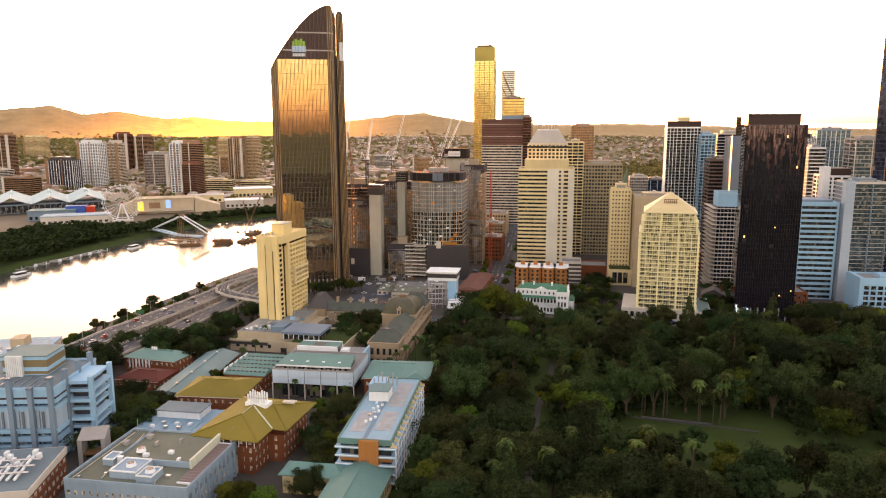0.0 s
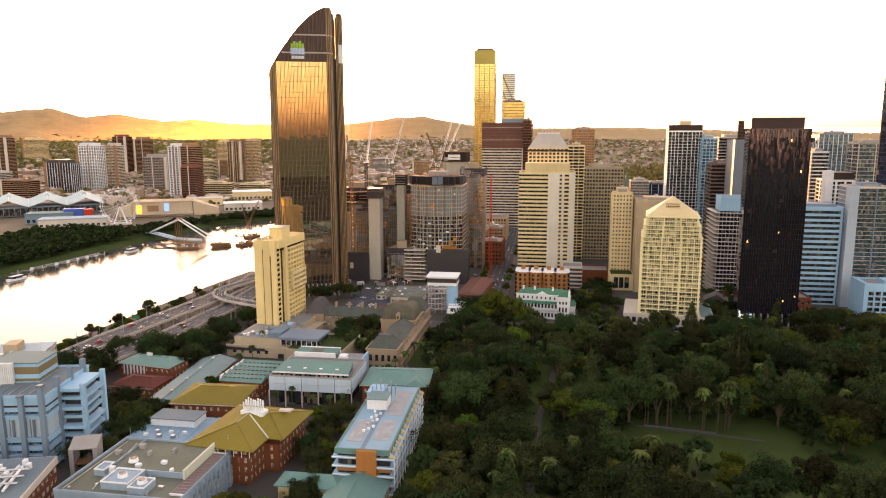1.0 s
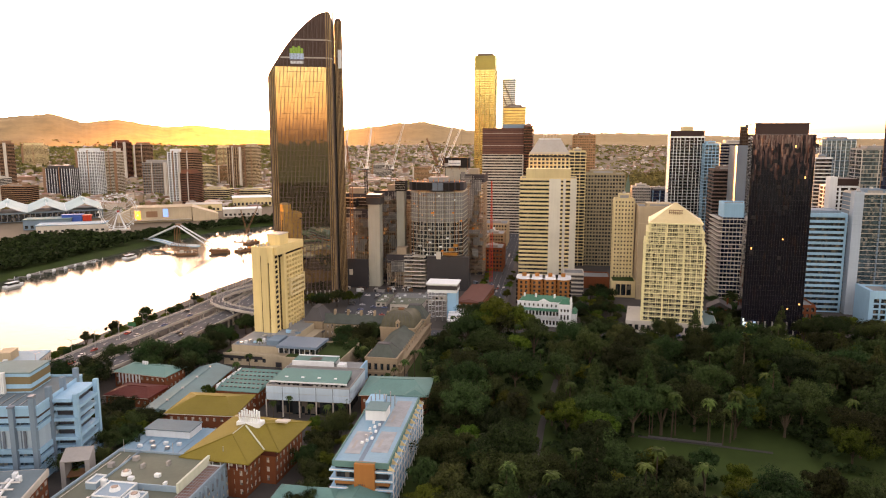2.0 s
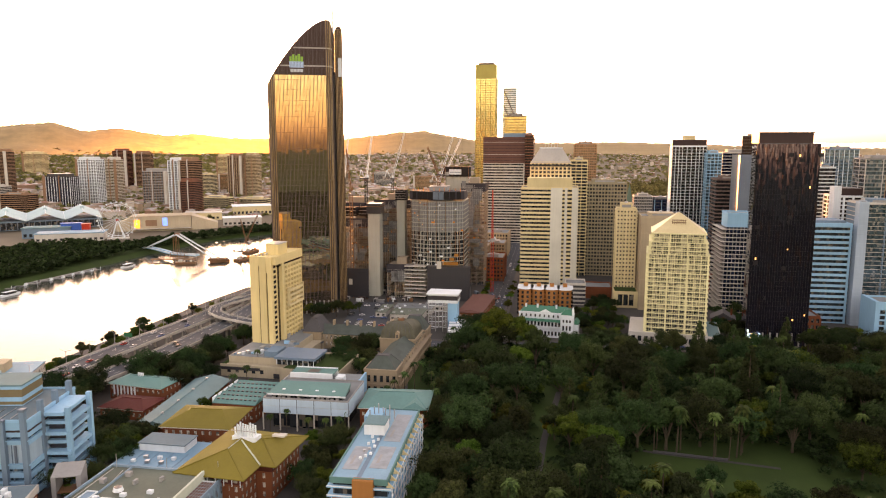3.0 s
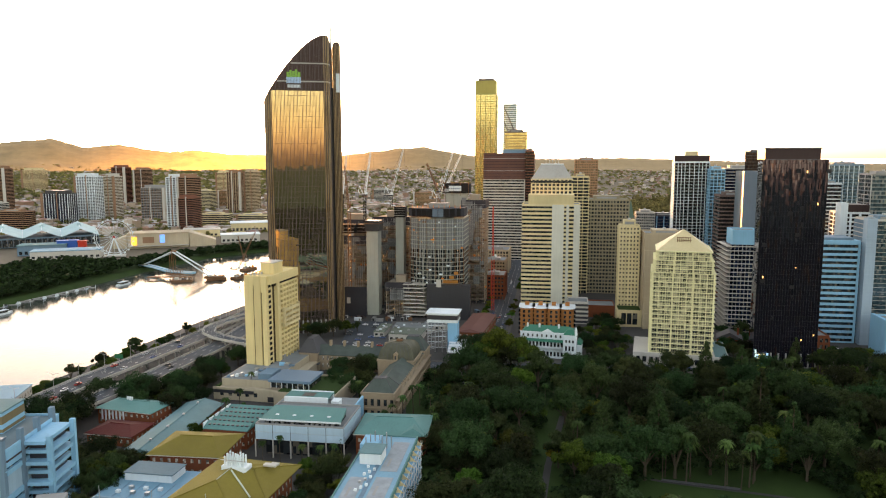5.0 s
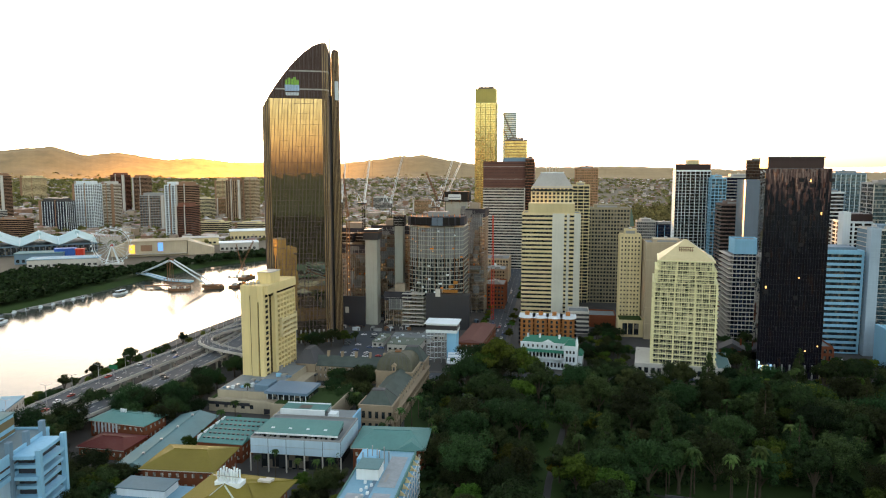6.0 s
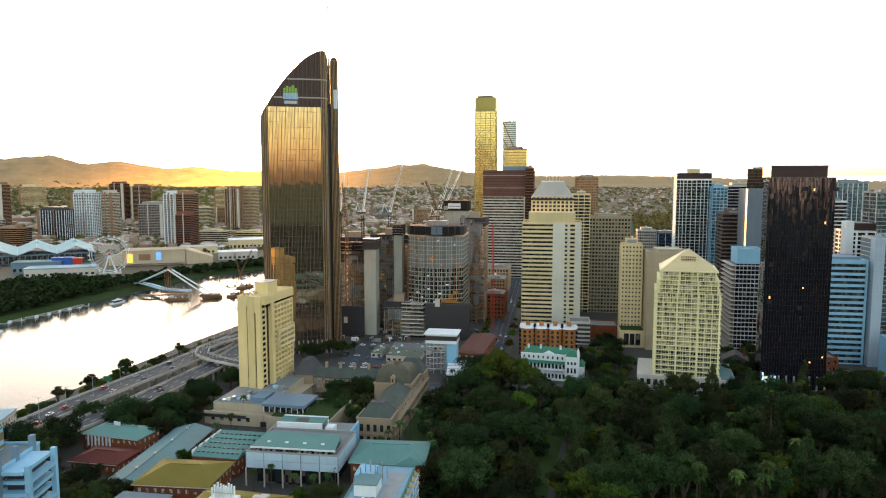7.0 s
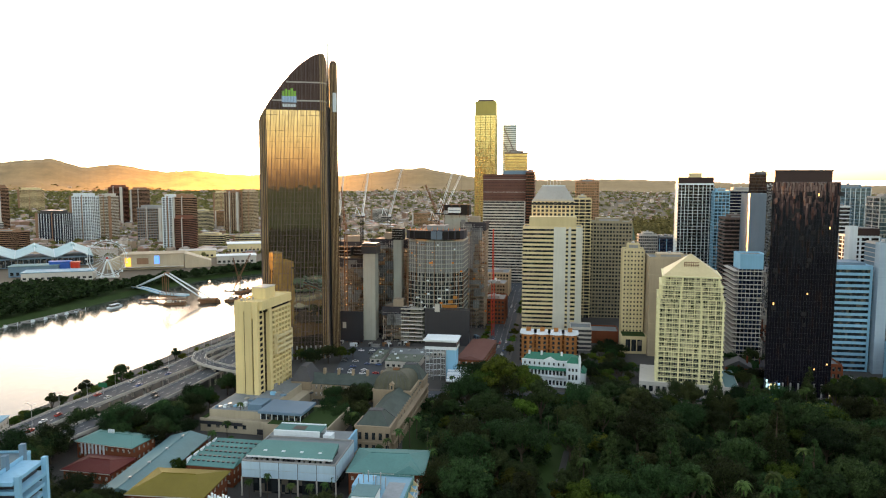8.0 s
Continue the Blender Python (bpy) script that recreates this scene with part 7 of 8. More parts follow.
for (x, y, w, d, h, mat_, roof_, lab) in ((-507, 962, 84, 34, 11, PALE, BLUE_ROOF, "low hall with a pale blue roof"), (-560, 1000, 60, 30, 14, BLUEGREY, GREY_ROOF, "grey low hall behind the trees"),
                                          (-535, 1020, 26, 12, 18, BLUE, BLUE, "bright blue box beside the halls"), (-515, 1022, 10, 12, 17, RED, RED, "bright red box beside the halls"),
                                          (-432, 1085, 86, 44, 22, SAND_PALE, BEIGE, "long sandstone concert hall"), (-330, 1160, 60, 34, 12, PALE, WHITE, "pale riverside restaurant block"),
                                          (-360, 1330, 70, 50, 16, CREAM, WHITE, "cream museum block with terraced roofs"), (-300, 1400, 60, 50, 18, PALE, WHITE, "pale flat-roofed gallery block"),
                                          (-420, 1240, 60, 36, 12, CREAM, PALE, "cream low hall near the wheel")):
    t = thing("riverside_hall", lab, "hall", x, y, 0.5, 18)
    block("wall", mat_, t, -w / 2, w / 2, 0, d, 0, h)
    block("roof", roof_, t, -w / 2 - 1, w / 2 + 1, -1, d + 1, h, h + 0.8)
    for k in range(0 if "concert" in lab else int(w / 7)):
        block("window", GLASS, t, -w / 2 + 2 + k * 7, -w / 2 + 6 + k * 7, -0.1, 0.05, 2, h * 0.45)
    if "concert" in lab:
        block("lit_screen", glow("orange_screen", (1.0, 0.35, 0.05), 0.16), t, -38, -30, -0.3, 0, 5, 18, "glowing orange screen")
        block("lit_screen", glow("blue_screen", (0.08, 0.25, 1.0), 0.12), t, 2, 9, -0.3, 0, 8, 20, "glowing blue screen")
        block("dark_opening", BROWN, t, -22, -6, -0.2, 0, 8, 17)
        part("sloping_end", MB().prism([(44, 0.5), (82, 12), (82, 40), (44, 44)], 0, [22.4, 9, 9, 22.4]), SAND_PALE, t)
        part("sloping_end", MB().prism([(-44, 2), (-44, 42), (-64, 36), (-64, 10)], 0, [20, 20, 12, 12]), SAND_PALE, t)
        block("canopy_ledge", PALE, t, -43, 43, -5, -0.4, 3.6, 4.2)

t = thing("ferris_wheel", "large white observation wheel on the far bank", "ferris wheel", -454, 990, 1, 22)
R, hub = 24, 26
rim = MB()
for y in (-1.2, 1.2):
    for k in range(48):
        a, b = 2 * math.pi * k / 48, 2 * math.pi * (k + 1) / 48
        for rr in (R, R - 2.4):
            rim.tube((rr * math.cos(a), y, hub + rr * math.sin(a)), (rr * math.cos(b), y, hub + rr * math.sin(b)), 0.3, 4)
part("rim", rim, WHITE, t)
for k in range(24):
    a = 2 * math.pi * k / 24
    part("spoke", MB().tube((0, 0, hub), ((R - 1) * math.cos(a), 0, hub + (R - 1) * math.sin(a)), 0.22, 4), WHITE, t)
    part("gondola", MB().tube(((R + 1.2) * math.cos(a), -1.3, hub + (R + 1.2) * math.sin(a)), ((R + 1.2) * math.cos(a), 1.3, hub + (R + 1.2) * math.sin(a)), 1.2, 8), WHITE, t)
part("hub", MB().tube((0, -2.6, hub), (0, 2.6, hub), 1.8, 10), RED, t)
for y in (-8, 8):
    for x in (-9, 9):
        part("leg", MB().tube((x, y, 0), (0, y * 0.25, hub), 0.6, 6), WHITE, t)
block("platform", PALE, t, -14, 14, -9, 9, 0, 1.4)

# footbridge being built across the river
t = thing("footbridge", "half-built footbridge with white raking masts", "footbridge", -314, 838, -4, 0)
for side in (-1, 1):
    dy = side * 2.6
    part("mast", MB().tube((dy * 0.3, dy, 31), (49.5 + dy, -12 + dy * 1.6, 3.4), 1.0, 8, 0.8), WHITE, t)
    part("mast", MB().tube((dy * 0.3, dy, 31), (-68, 67 + dy * 1.4, 4), 1.0, 8, 0.8), WHITE, t)
part("mast_head", MB().box(-2.2, 2.2, -3.4, 3.4, 30, 32), RUST, t)
part("deck", ribbon([(-72, 70, 6.5), (-40, 40, 7), (-8, 6, 7), (24, -4, 6.6)], 3.5, 0, 1.0), BLUISH, t)
for s in (-1, 1):
    part("deck_rail", ribbon(offset([(-72, 70, 6.5), (-40, 40, 7), (-8, 6, 7), (24, -4, 6.6)], s * 3.4, 1.1), 0.12, 0, 1.2), WHITE, t)
block("pile_cap", RUST, t, 40, 60, -18, -6, 1.5, 4.5)
for k in range(5):
    for j in range(2):
        part("trestle_leg", MB().tube((-8 + k * 4, -3 + j * 6, -3), (-8 + k * 4, -3 + j * 6, 10 + (19 if 1 <= k <= 2 else 0)), 0.4, 6), RUST, t)
    block("trestle_beam", RUST, t, -9 + k * 4, -5 + k * 4, -3.4, 3.4, 4, 4.8)
for k in range(7):
    part("pile", MB().tube((-26 + k * 8, -12 + (k % 3) * 3, -3), (-26 + k * 8, -12 + (k % 3) * 3, 3), 0.4, 6), RUST, t)
block("work_platform", RUST, t, -28, 24, -13, -6, 2.4, 3)
for k in range(4):
    t = thing("work_barge", "dark work barge with piles and gear", "barge", (-262, -238, -246, -296)[k], (826, 838, 900, 812)[k], -4, (20, 60, 70, 10)[k], "barges by the bridge")
    block("hull", RUST, t, -11, 11, -5, 5, 0.02, 2.4)
    block("deck_house", PALE, t, -8, -4, -2, 2, 2.4, 5)
    for j in range(5):
        block("deck_gear", RNG.choice((ORANGE, DARK, STEEL)), t, -2 + j * 2.4, -0.6 + j * 2.4, -3 + j % 3, -1.4 + j % 3, 2.4, 4 + j % 2)
crane(-240, 836, -1.6, 8, 46, 62, -60, RUST, "crawler crane working from a barge")
crane(-250, 900, -1.6, 8, 34, 58, 40, RUST, "second barge crane near the bridge")
for k, (x, y) in enumerate(((-352, 790), (-392, 640))):
    t = thing("ferry", "small white ferry moored at a pontoon", "ferry", x, y, -4, 72, "boats along the far bank")
    part("hull", MB().prism([(-9, -2.4), (7, -2.4), (11, 0), (7, 2.4), (-9, 2.4)], 0.02, 1.8), WHITE, t)
    block("cabin", GLASS, t, -6, 5, -2, 2, 1.8, 3.8)
    block("cabin_roof", WHITE, t, -6.4, 5.6, -2.3, 2.3, 3.8, 4.1)
t = thing("pontoon", "long grey floating pontoon with mooring fingers", "pontoon", -384, 780, -4, 0)
part("deck", ribbon([(0, 0, 0.8), (-14, -55, 0.8), (-28, -90, 0.8), (-40, -125, 0.8)], 1.6, 0.8, 0.78), GREY, t)
for k in range(9):
    y = -8 - 13 * k
    x = float(np.interp(-y, (0, 55, 90, 125), (0, -14, -28, -40)))
    part("mooring_finger", MB().box(0, 10, -0.5, 0.5, 0.1, 0.7), GREY, t, "", pose(x + 1, y, 0, 0, 0, 10))
    part("pile", MB().tube((x + 11, y + 2, -3), (x + 11, y + 2, 3.2), 0.25, 6), WHITE, t)
boat_rng = random.Random(31)
for k in range(8):
    y = 780 - 14 - 13 * k
    x = -384 + float(np.interp(780 - y, (0, 55, 90, 125), (0, -14, -28, -40))) + 7
    b = thing("small_boat", "small moored boat with a white cabin", "boat", x, y, -4, 100 + boat_rng.uniform(-4, 4), "boats along the far bank")
    part("hull", MB().prism([(-3.6, -1.2), (2.2, -1.2), (4.2, 0), (2.2, 1.2), (-3.6, 1.2)], 0.02, 1.0), boat_rng.choice((WHITE, SLATE_BLUE, GREY)), b)
    part("cabin", MB().frustum(-2, 1.4, -0.9, 0.9, 1.0, 2.1, 0.3, 0.15), boat_rng.choice((WHITE, GLASS)), b)

# ---- suburbs and woods in the distance ----


def suburb(seed, count, r0, r1, a0, a1, size):
    """Walls and roofs of countless far houses."""
    r = random.Random(seed)
    walls, roofs = MB(), MB()
    for _ in range(count):
        rr = math.sqrt(r.uniform(r0 * r0, r1 * r1))
        a = radians(r.uniform(a0, a1))
        x, y = rr * math.sin(a), rr * math.cos(a)
        if y < 1700 and x > bank_x(FAR_BANK, y) - 30 and not (x > bank_x(NEAR_BANK, y) + 180):
            continue
        if y < 1250 and x > -200 and x < 420:
            continue
        z = land(x, y)
        w, d, h = r.uniform(0.6, 1.4) * size, r.uniform(0.6, 1.2) * size, r.uniform(3, 6) * (1 if r.random() < 0.8 else 2.4)
        yaw = radians(r.choice((-12, 78, -20, 70)))
        c, s = math.cos(yaw), math.sin(yaw)

        def turn(p):
            return (x + p[0] * c - p[1] * s, y + p[0] * s + p[1] * c, z + p[2])

        one = MB().box(-w / 2, w / 2, -d / 2, d / 2, -4, h)
        top = MB().gable(-w / 2 - 0.6, w / 2 + 0.6, -d / 2 - 0.6, d / 2 + 0.6, h + 0.36, h + r.uniform(1, 3), r.choice("xy"), min(w, d) * 0.35)
        for src, dst in ((one, walls), (top, roofs)):
            i = len(dst.v)
            dst.v += [turn(p) for p in src.v]
            dst.f += [tuple(i + f for f in face) for face in src.f]
    return walls, roofs


def island_material(name, colors, rough=0.7):
    m, t, p = nodes_of(name)
    geo = t.nodes.new("ShaderNodeNewGeometry")
    ramp = t.nodes.new("ShaderNodeValToRGB")
    ramp.color_ramp.interpolation = "CONSTANT"
    for k, c in enumerate(colors):
        e = ramp.color_ramp.elements[k] if k < 2 else ramp.color_ramp.elements.new(k / len(colors))
        e.position, e.color = k / len(colors), (*c, 1)
    t.links.new(geo.outputs["Random Per Island"], ramp.inputs[0])
    n2 = node(t, "ShaderNodeTexNoise", Scale=0.3, Detail=3.0)
    t.links.new(geo.outputs["Position"], n2.inputs["Vector"])
    t.links.new(mix_col(t, math_node(t, "MULTIPLY", n2.outputs["Fac"], 0.4), ramp.outputs[0], (0.1, 0.09, 0.08)), p.inputs["Base Color"])
    p.inputs["Roughness"].default_value = rough
    return m


# Wall colours warmed towards tan to stand in for evening haze.
HOUSE = island_material("house_walls", [(0.46, 0.36, 0.26), (0.36, 0.25, 0.16), (0.62, 0.53, 0.43), (0.28, 0.15, 0.09), (0.42, 0.32, 0.24), (0.32, 0.26, 0.2)])
ROOFS = island_material("house_roofs", [(0.4, 0.38, 0.35), (0.32, 0.14, 0.09), (0.28, 0.27, 0.26), (0.6, 0.58, 0.54), (0.22, 0.19, 0.17), (0.38, 0.26, 0.19)], 0.6)
for seed, count, r0, r1, a0, a1, size in ((1, 4600, 1350, 3650, -44, 6, 12), (2, 2300, 1350, 3650, 6, 44, 11), (3, 300, 1350, 2300, -36, 6, 28)):
    walls, roofs = suburb(seed, count, r0, r1, a0, a1, size)
    single("suburb_houses", walls, HOUSE, "countless pale far houses of the suburbs", "houses", kind="stuff")
    single("suburb_roofs", roofs, ROOFS, "countless mixed far roofs of the suburbs", "roofs", kind="stuff")


def woods(spots, material, label, leaves=26, leaf=2.6):
    """Far tree crowns made of loose leaf clumps."""
    mb = MB()
    r = random.Random(len(spots))
    for x, y, z, rad, hgt in spots:
        for _ in range(leaves):
            u, v = r.uniform(0, 2 * math.pi), r.uniform(-0.2, 1)
            k = math.sqrt(max(0, 1 - v * v)) * rad * r.uniform(0.6, 1.1)
            c = Vector((x + k * math.cos(u), y + k * math.sin(u), z + hgt * (0.55 + 0.45 * v * r.uniform(0.8, 1.1))))
            a = Vector((r.uniform(-1, 1), r.uniform(-1, 1), r.uniform(-0.4, 0.4))).normalized() * leaf * r.uniform(0.6, 1.3)
            b = a.cross(Vector((r.uniform(-1, 1), r.uniform(-1, 1), r.uniform(0.2, 1)))).normalized() * leaf * r.uniform(0.5, 1.1)
            mb.quad(c - a - b * 0.6, c + a - b, c + a * 0.7 + b, c - a + b * 0.8)
    return single("woods", mb, material, label, "trees", kind="stuff")


r = random.Random(44)
homes, crowns = MB(), []
for k in range(1100):
    a = radians(r.choice((r.uniform(-40, -21), r.uniform(-40, -21), r.uniform(-6, 4))))
    x, y, z = hill_spot(a, r.uniform(0.02, 0.5))
    if k % 7 == 0:
        w, h = r.uniform(5, 10), r.uniform(4, 7)
        homes.box(x - w, x + w, y - 5, y + 5, z - 6, z + h)
    else:
        crowns.append((x, y, z - 3, r.uniform(5, 10), r.uniform(6, 10)))
single("hillside_houses", homes, HOUSE, "pale far houses scattered up the hillside", "houses", kind="stuff")
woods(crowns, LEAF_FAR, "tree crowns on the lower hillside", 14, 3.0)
r = random.Random(12)
spots = []
for k in range(760):
    y = r.uniform(560, 905)
    x = bank_x(FAR_BANK, y) - r.uniform(9, 150)
    if not (-540 < x < -440 and 948 < y):
        spots.append((x, y, 0, r.uniform(4, 7), r.uniform(8, 14)))
for k in range(360):
    y = r.uniform(900, 1300)
    x = bank_x(FAR_BANK, y) - 4 - 50 * r.random() ** 1.4
    spots.append((x, y, 0, r.uniform(3, 6), r.uniform(5, 9)))
woods(spots, LEAF, "dense dark trees along the far river bank", 46, 1.7)
spots = []
for k in range(6500):
    rr, a = math.sqrt(r.uniform(1300 ** 2, 3650 ** 2)), radians(r.uniform(-44, 44))
    x, y = rr * math.sin(a), rr * math.cos(a)
    if y < 1650 and bank_x(FAR_BANK, y) - 10 < x < bank_x(NEAR_BANK, y) + 40:
        continue
    spots.append((x, y, land(x, y), r.uniform(4, 8), r.uniform(6, 11)))
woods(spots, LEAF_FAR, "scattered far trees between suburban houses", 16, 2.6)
spots = []
for k in range(3800):
    rr, a = math.sqrt(r.uniform(2350 ** 2, 3800 ** 2)), radians(r.uniform(-44, -12))
    x, y = rr * math.sin(a), rr * math.cos(a)
    spots.append((x, y, land(x, y), r.uniform(6, 12), r.uniform(8, 14)))
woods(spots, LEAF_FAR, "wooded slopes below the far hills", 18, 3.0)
spots = []
for k in range(900):
    rr, a = math.sqrt(r.uniform(1250 ** 2, 2100 ** 2)), radians(r.uniform(11, 19))
    x, y = rr * math.sin(a), rr * math.cos(a)
    spots.append((x, y, land(x, y), r.uniform(6, 10), r.uniform(12, 20)))
woods(spots, LEAF_FAR, "dark wooded parkland behind the towers", 22, 3.2)

# Unseen woods added behind the camera so the tower glass mirrors dark ground.
spots = []
for k in range(1500):
    x, y = r.uniform(-240, 520), r.uniform(-700, 185)
    if x > bank_x(NEAR_BANK, y) + 12:
        spots.append((x, y, 0, r.uniform(5, 10), r.uniform(9, 18)))
woods(spots, LEAF, "added unseen woods that darken the tower reflections", 30, 2.4)

spots = []
for k in range(2600):
    x, y = r.uniform(-12, 345), r.uniform(190, 462)
    if in_park(x, y) and not (84 < x < 150 and 236 < y < 312) and not (24 < x < 66 and 220 < y < 385 and abs(x - np.interp(y, (225, 282, 320, 380), (29, 36, 44, 60))) < 6):
        spots.append((x, y, 0, r.uniform(2, 4.5), r.uniform(2, 6)))
woods(spots, LEAF, "dense dark undergrowth beneath the garden trees", 34, 0.8)

# ---- trees ----


def leaf_cloud(r, clumps, leaf, per):
    """Leaf quads in clumps; a clump is (centre, radius)."""
    mb = MB()
    for c, rad in clumps:
        for _ in range(per):
            n = Vector((r.gauss(0, 1), r.gauss(0, 1), r.gauss(0.25, 1))).normalized()
            p = Vector(c) + n * rad * r.uniform(0.55, 1.08)
            a = n.cross(Vector((r.uniform(-1, 1), r.uniform(-1, 1), r.uniform(-1, 1)))).normalized()
            tilt = (n + Vector((r.uniform(-0.7, 0.7), r.uniform(-0.7, 0.7), r.uniform(-0.7, 0.7)))).normalized()
            b = tilt.cross(a).normalized()
            s = leaf * r.uniform(0.6, 1.3)
            mb.quad(p - a * s - b * s * 0.7, p + a * s * 0.9 - b * s * 0.4, p + b * s)
    return mb


def tree_parts(seed, height, spread, leaf_mat, shape="broad"):
    """Meshes of a trunk with limbs and of a crown."""
    r = random.Random(seed)
    wood = MB()
    fork = height * (0.3 if shape == "broad" else 0.2)
    wood.tube((0, 0, -0.3), (0, 0, fork), height * 0.032, 7, height * 0.024)
    clumps = []
    if shape == "conifer":
        wood.tube((0, 0, fork), (0, 0, height * 0.97), height * 0.024, 6, 0.05)
        for k in range(15):
            f = k / 14
            rad = spread * (1 - f) ** 0.8 + 0.4
            for j in range(max(3, int(8 * (1 - f)) + 2)):
                a = r.uniform(0, 2 * math.pi)
                c = (rad * 0.75 * math.cos(a), rad * 0.75 * math.sin(a), fork + (height - fork) * f)
                clumps.append((c, 0.5 + rad * 0.33))
                if j < 2:
                    wood.tube((0, 0, c[2] - 0.4), c, 0.09, 4, 0.03)
    else:
        n = 9 if shape == "broad" else 7
        for k in range(n):
            a, lean = 2 * math.pi * (k + r.uniform(-0.3, 0.3)) / n, r.uniform(0.35, 1.0)
            tip = Vector((spread * 0.8 * lean * math.cos(a), spread * 0.8 * lean * math.sin(a), height * (0.9 - 0.35 * lean * lean) + r.uniform(-0.6, 0.6)))
            mid = Vector((tip.x * 0.45, tip.y * 0.45, fork + (tip.z - fork) * 0.6))
            wood.tube((0, 0, fork * 0.9), mid, height * 0.016, 5, height * 0.011)
            wood.tube(mid, tip, height * 0.011, 5, 0.05)
            for j in range(4):
                c = tip + Vector((r.gauss(0, 1), r.gauss(0, 1), r.gauss(0, 0.5))) * spread * 0.2
                clumps.append((c, spread * r.uniform(0.14, 0.34)))
            clumps.append((mid + Vector((0, 0, height * 0.12)), spread * 0.3))
        for j in range(5):
            clumps.append((Vector((r.gauss(0, 1) * spread * 0.2, r.gauss(0, 1) * spread * 0.2, height * r.uniform(0.78, 0.93))), spread * 0.27))
    per = 190 if shape != "conifer" else 70
    crown = leaf_cloud(r, clumps, 0.34, per)
    return wood.mesh("trunk", BARK), crown.mesh("crown", leaf_mat)


def palm_parts(seed, height):
    r = random.Random(seed)
    wood = MB()
    wood.tube((0, 0, -0.2), (0.2, 0.1, height * 0.5), 0.3, 7, 0.22).tube((0.2, 0.1, height * 0.5), (0.3, 0.2, height), 0.22, 7, 0.2)
    crown = MB()
    for k in range(26):
        a, up = r.uniform(0, 2 * math.pi), r.uniform(-0.5, 1.0)
        d = Vector((math.cos(a), math.sin(a), 0))
        s = Vector((-d.y, d.x, 0))
        p = Vector((0.3, 0.2, height))
        prev_p, prev_w = p, 0.15
        for j in range(1, 5):
            f = j / 4
            q = p + d * 3.1 * f + Vector((0, 0, 1.9 * up * f - 2.4 * f * f))
            wd = 0.55 * math.sin(math.pi * min(0.95, f + 0.12)) + 0.05
            crown.quad(prev_p - s * prev_w, prev_p + s * prev_w, q + s * wd, q - s * wd)
            prev_p, prev_w = q, wd
    return wood.mesh("trunk", BARK), crown.mesh("crown", LEAF_P)


KINDS = {
    "fig": [tree_parts(11 + k, 17 + k % 3, 10.5 + k % 2, LEAF, "broad") for k in range(4)],
    "gum": [tree_parts(31 + k, 16 + 2 * k, 6.5, LEAF, "tall") for k in range(3)],
    "bright": [tree_parts(51 + k, 11 + k, 6.5, LEAF_B, "broad") for k in range(3)],
    "pine": [tree_parts(71 + k, 24 + 2 * k, 5.5, LEAF, "conifer") for k in range(2)],
    "palm": [palm_parts(91 + k, 12 + 2 * k) for k in range(3)],
    "golden": [tree_parts(131, 9, 5, LEAF_Y, "broad")],
    "shrub": [tree_parts(111 + k, 5, 3.0, LEAF, "broad") for k in range(2)],
}
LABELS = {"fig": "broad dark fig tree with a dense spreading crown", "gum": "tall narrow evergreen tree in the gardens", "bright": "smaller bright green garden tree",
          "pine": "tall dark conical pine in the gardens", "palm": "slender palm with a drooping crown", "golden": "small yellow-green garden tree in flower", "shrub": "low dark green shrub"}
TREES = random.Random(5)


def tree(kind, x, y, k=1.0, z=None, group="trees in the gardens"):
    trunk, crown = TREES.choice(KINDS[kind])
    t = thing({"palm": "palm_tree", "shrub": "shrub", "fig": "fig_tree", "pine": "pine_tree"}.get(kind, "tree"), LABELS[kind], "palm" if kind == "palm" else "shrub" if kind == "shrub" else "tree", x, y, land(x, y) if z is None else z, TREES.uniform(0, 360), group)
    t.scale = (k, k, k * TREES.uniform(0.9, 1.1))
    part("trunk", trunk, BARK, t)
    part("crown", crown, LEAF, t)
    return t


def lawn(x, y):
    """The open lawns of the gardens and its paths."""
    a = 70 < x < 160 and 262 < y < 303 and y < 330 - 0.28 * x + 12
    b = 118 < x < 175 and 236 < y < 276
    c = 40 < x < 52 and 330 < y < 362
    d = abs(x - (31 + (y - 250) * 0.16)) < 6 and 215 < y < 318
    return a or b or c or d


placed = []
tries = 0
while tries < 9000 and len(placed) < 270:
    tries += 1
    x, y = TREES.uniform(-14, 330), TREES.uniform(190, 474)
    if not in_park(x, y) or lawn(x, y) or x > 40 + y * 0.72:
        continue
    if x < -9 + (y - 240) * 0.17 and y < 330 or (x < 4 and y > 330):
        continue
    if y > 456 and not (-8 < x < 105) or (y > 446 and x > 112) or (y > 466):
        continue
    q = TREES.random()
    kind = "fig" if q < 0.42 else "gum" if q < 0.68 else "bright" if q < 0.86 else "pine" if q < 0.92 else "palm"
    gap = {"fig": 8.2, "gum": 5.6, "bright": 5.6, "pine": 5.2, "palm": 4}[kind]
    if any((x - a) ** 2 + (y - b) ** 2 < ((gap + g) * 0.79) ** 2 for a, b, g in placed):
        continue
    placed.append((x, y, gap))
    tree(kind, x, y, TREES.uniform(0.85, 1.25) * (0.8 if y > 440 else 1.0))
for x, y, k in ((33, 455, 2.1), (21, 452, 1.5), (45, 457, 1.6)):
    tree("bright", x, y, k)
tree("golden", 47, 322, 1.0)
tree("golden", 40, 396, 0.8)
for x, y in ((89, 306), (91, 309), (112, 299), (114, 302), (118, 298), (60, 262), (48, 258), (66, 250), (54, 240)):
    tree("palm", x, y, TREES.uniform(0.9, 1.15))
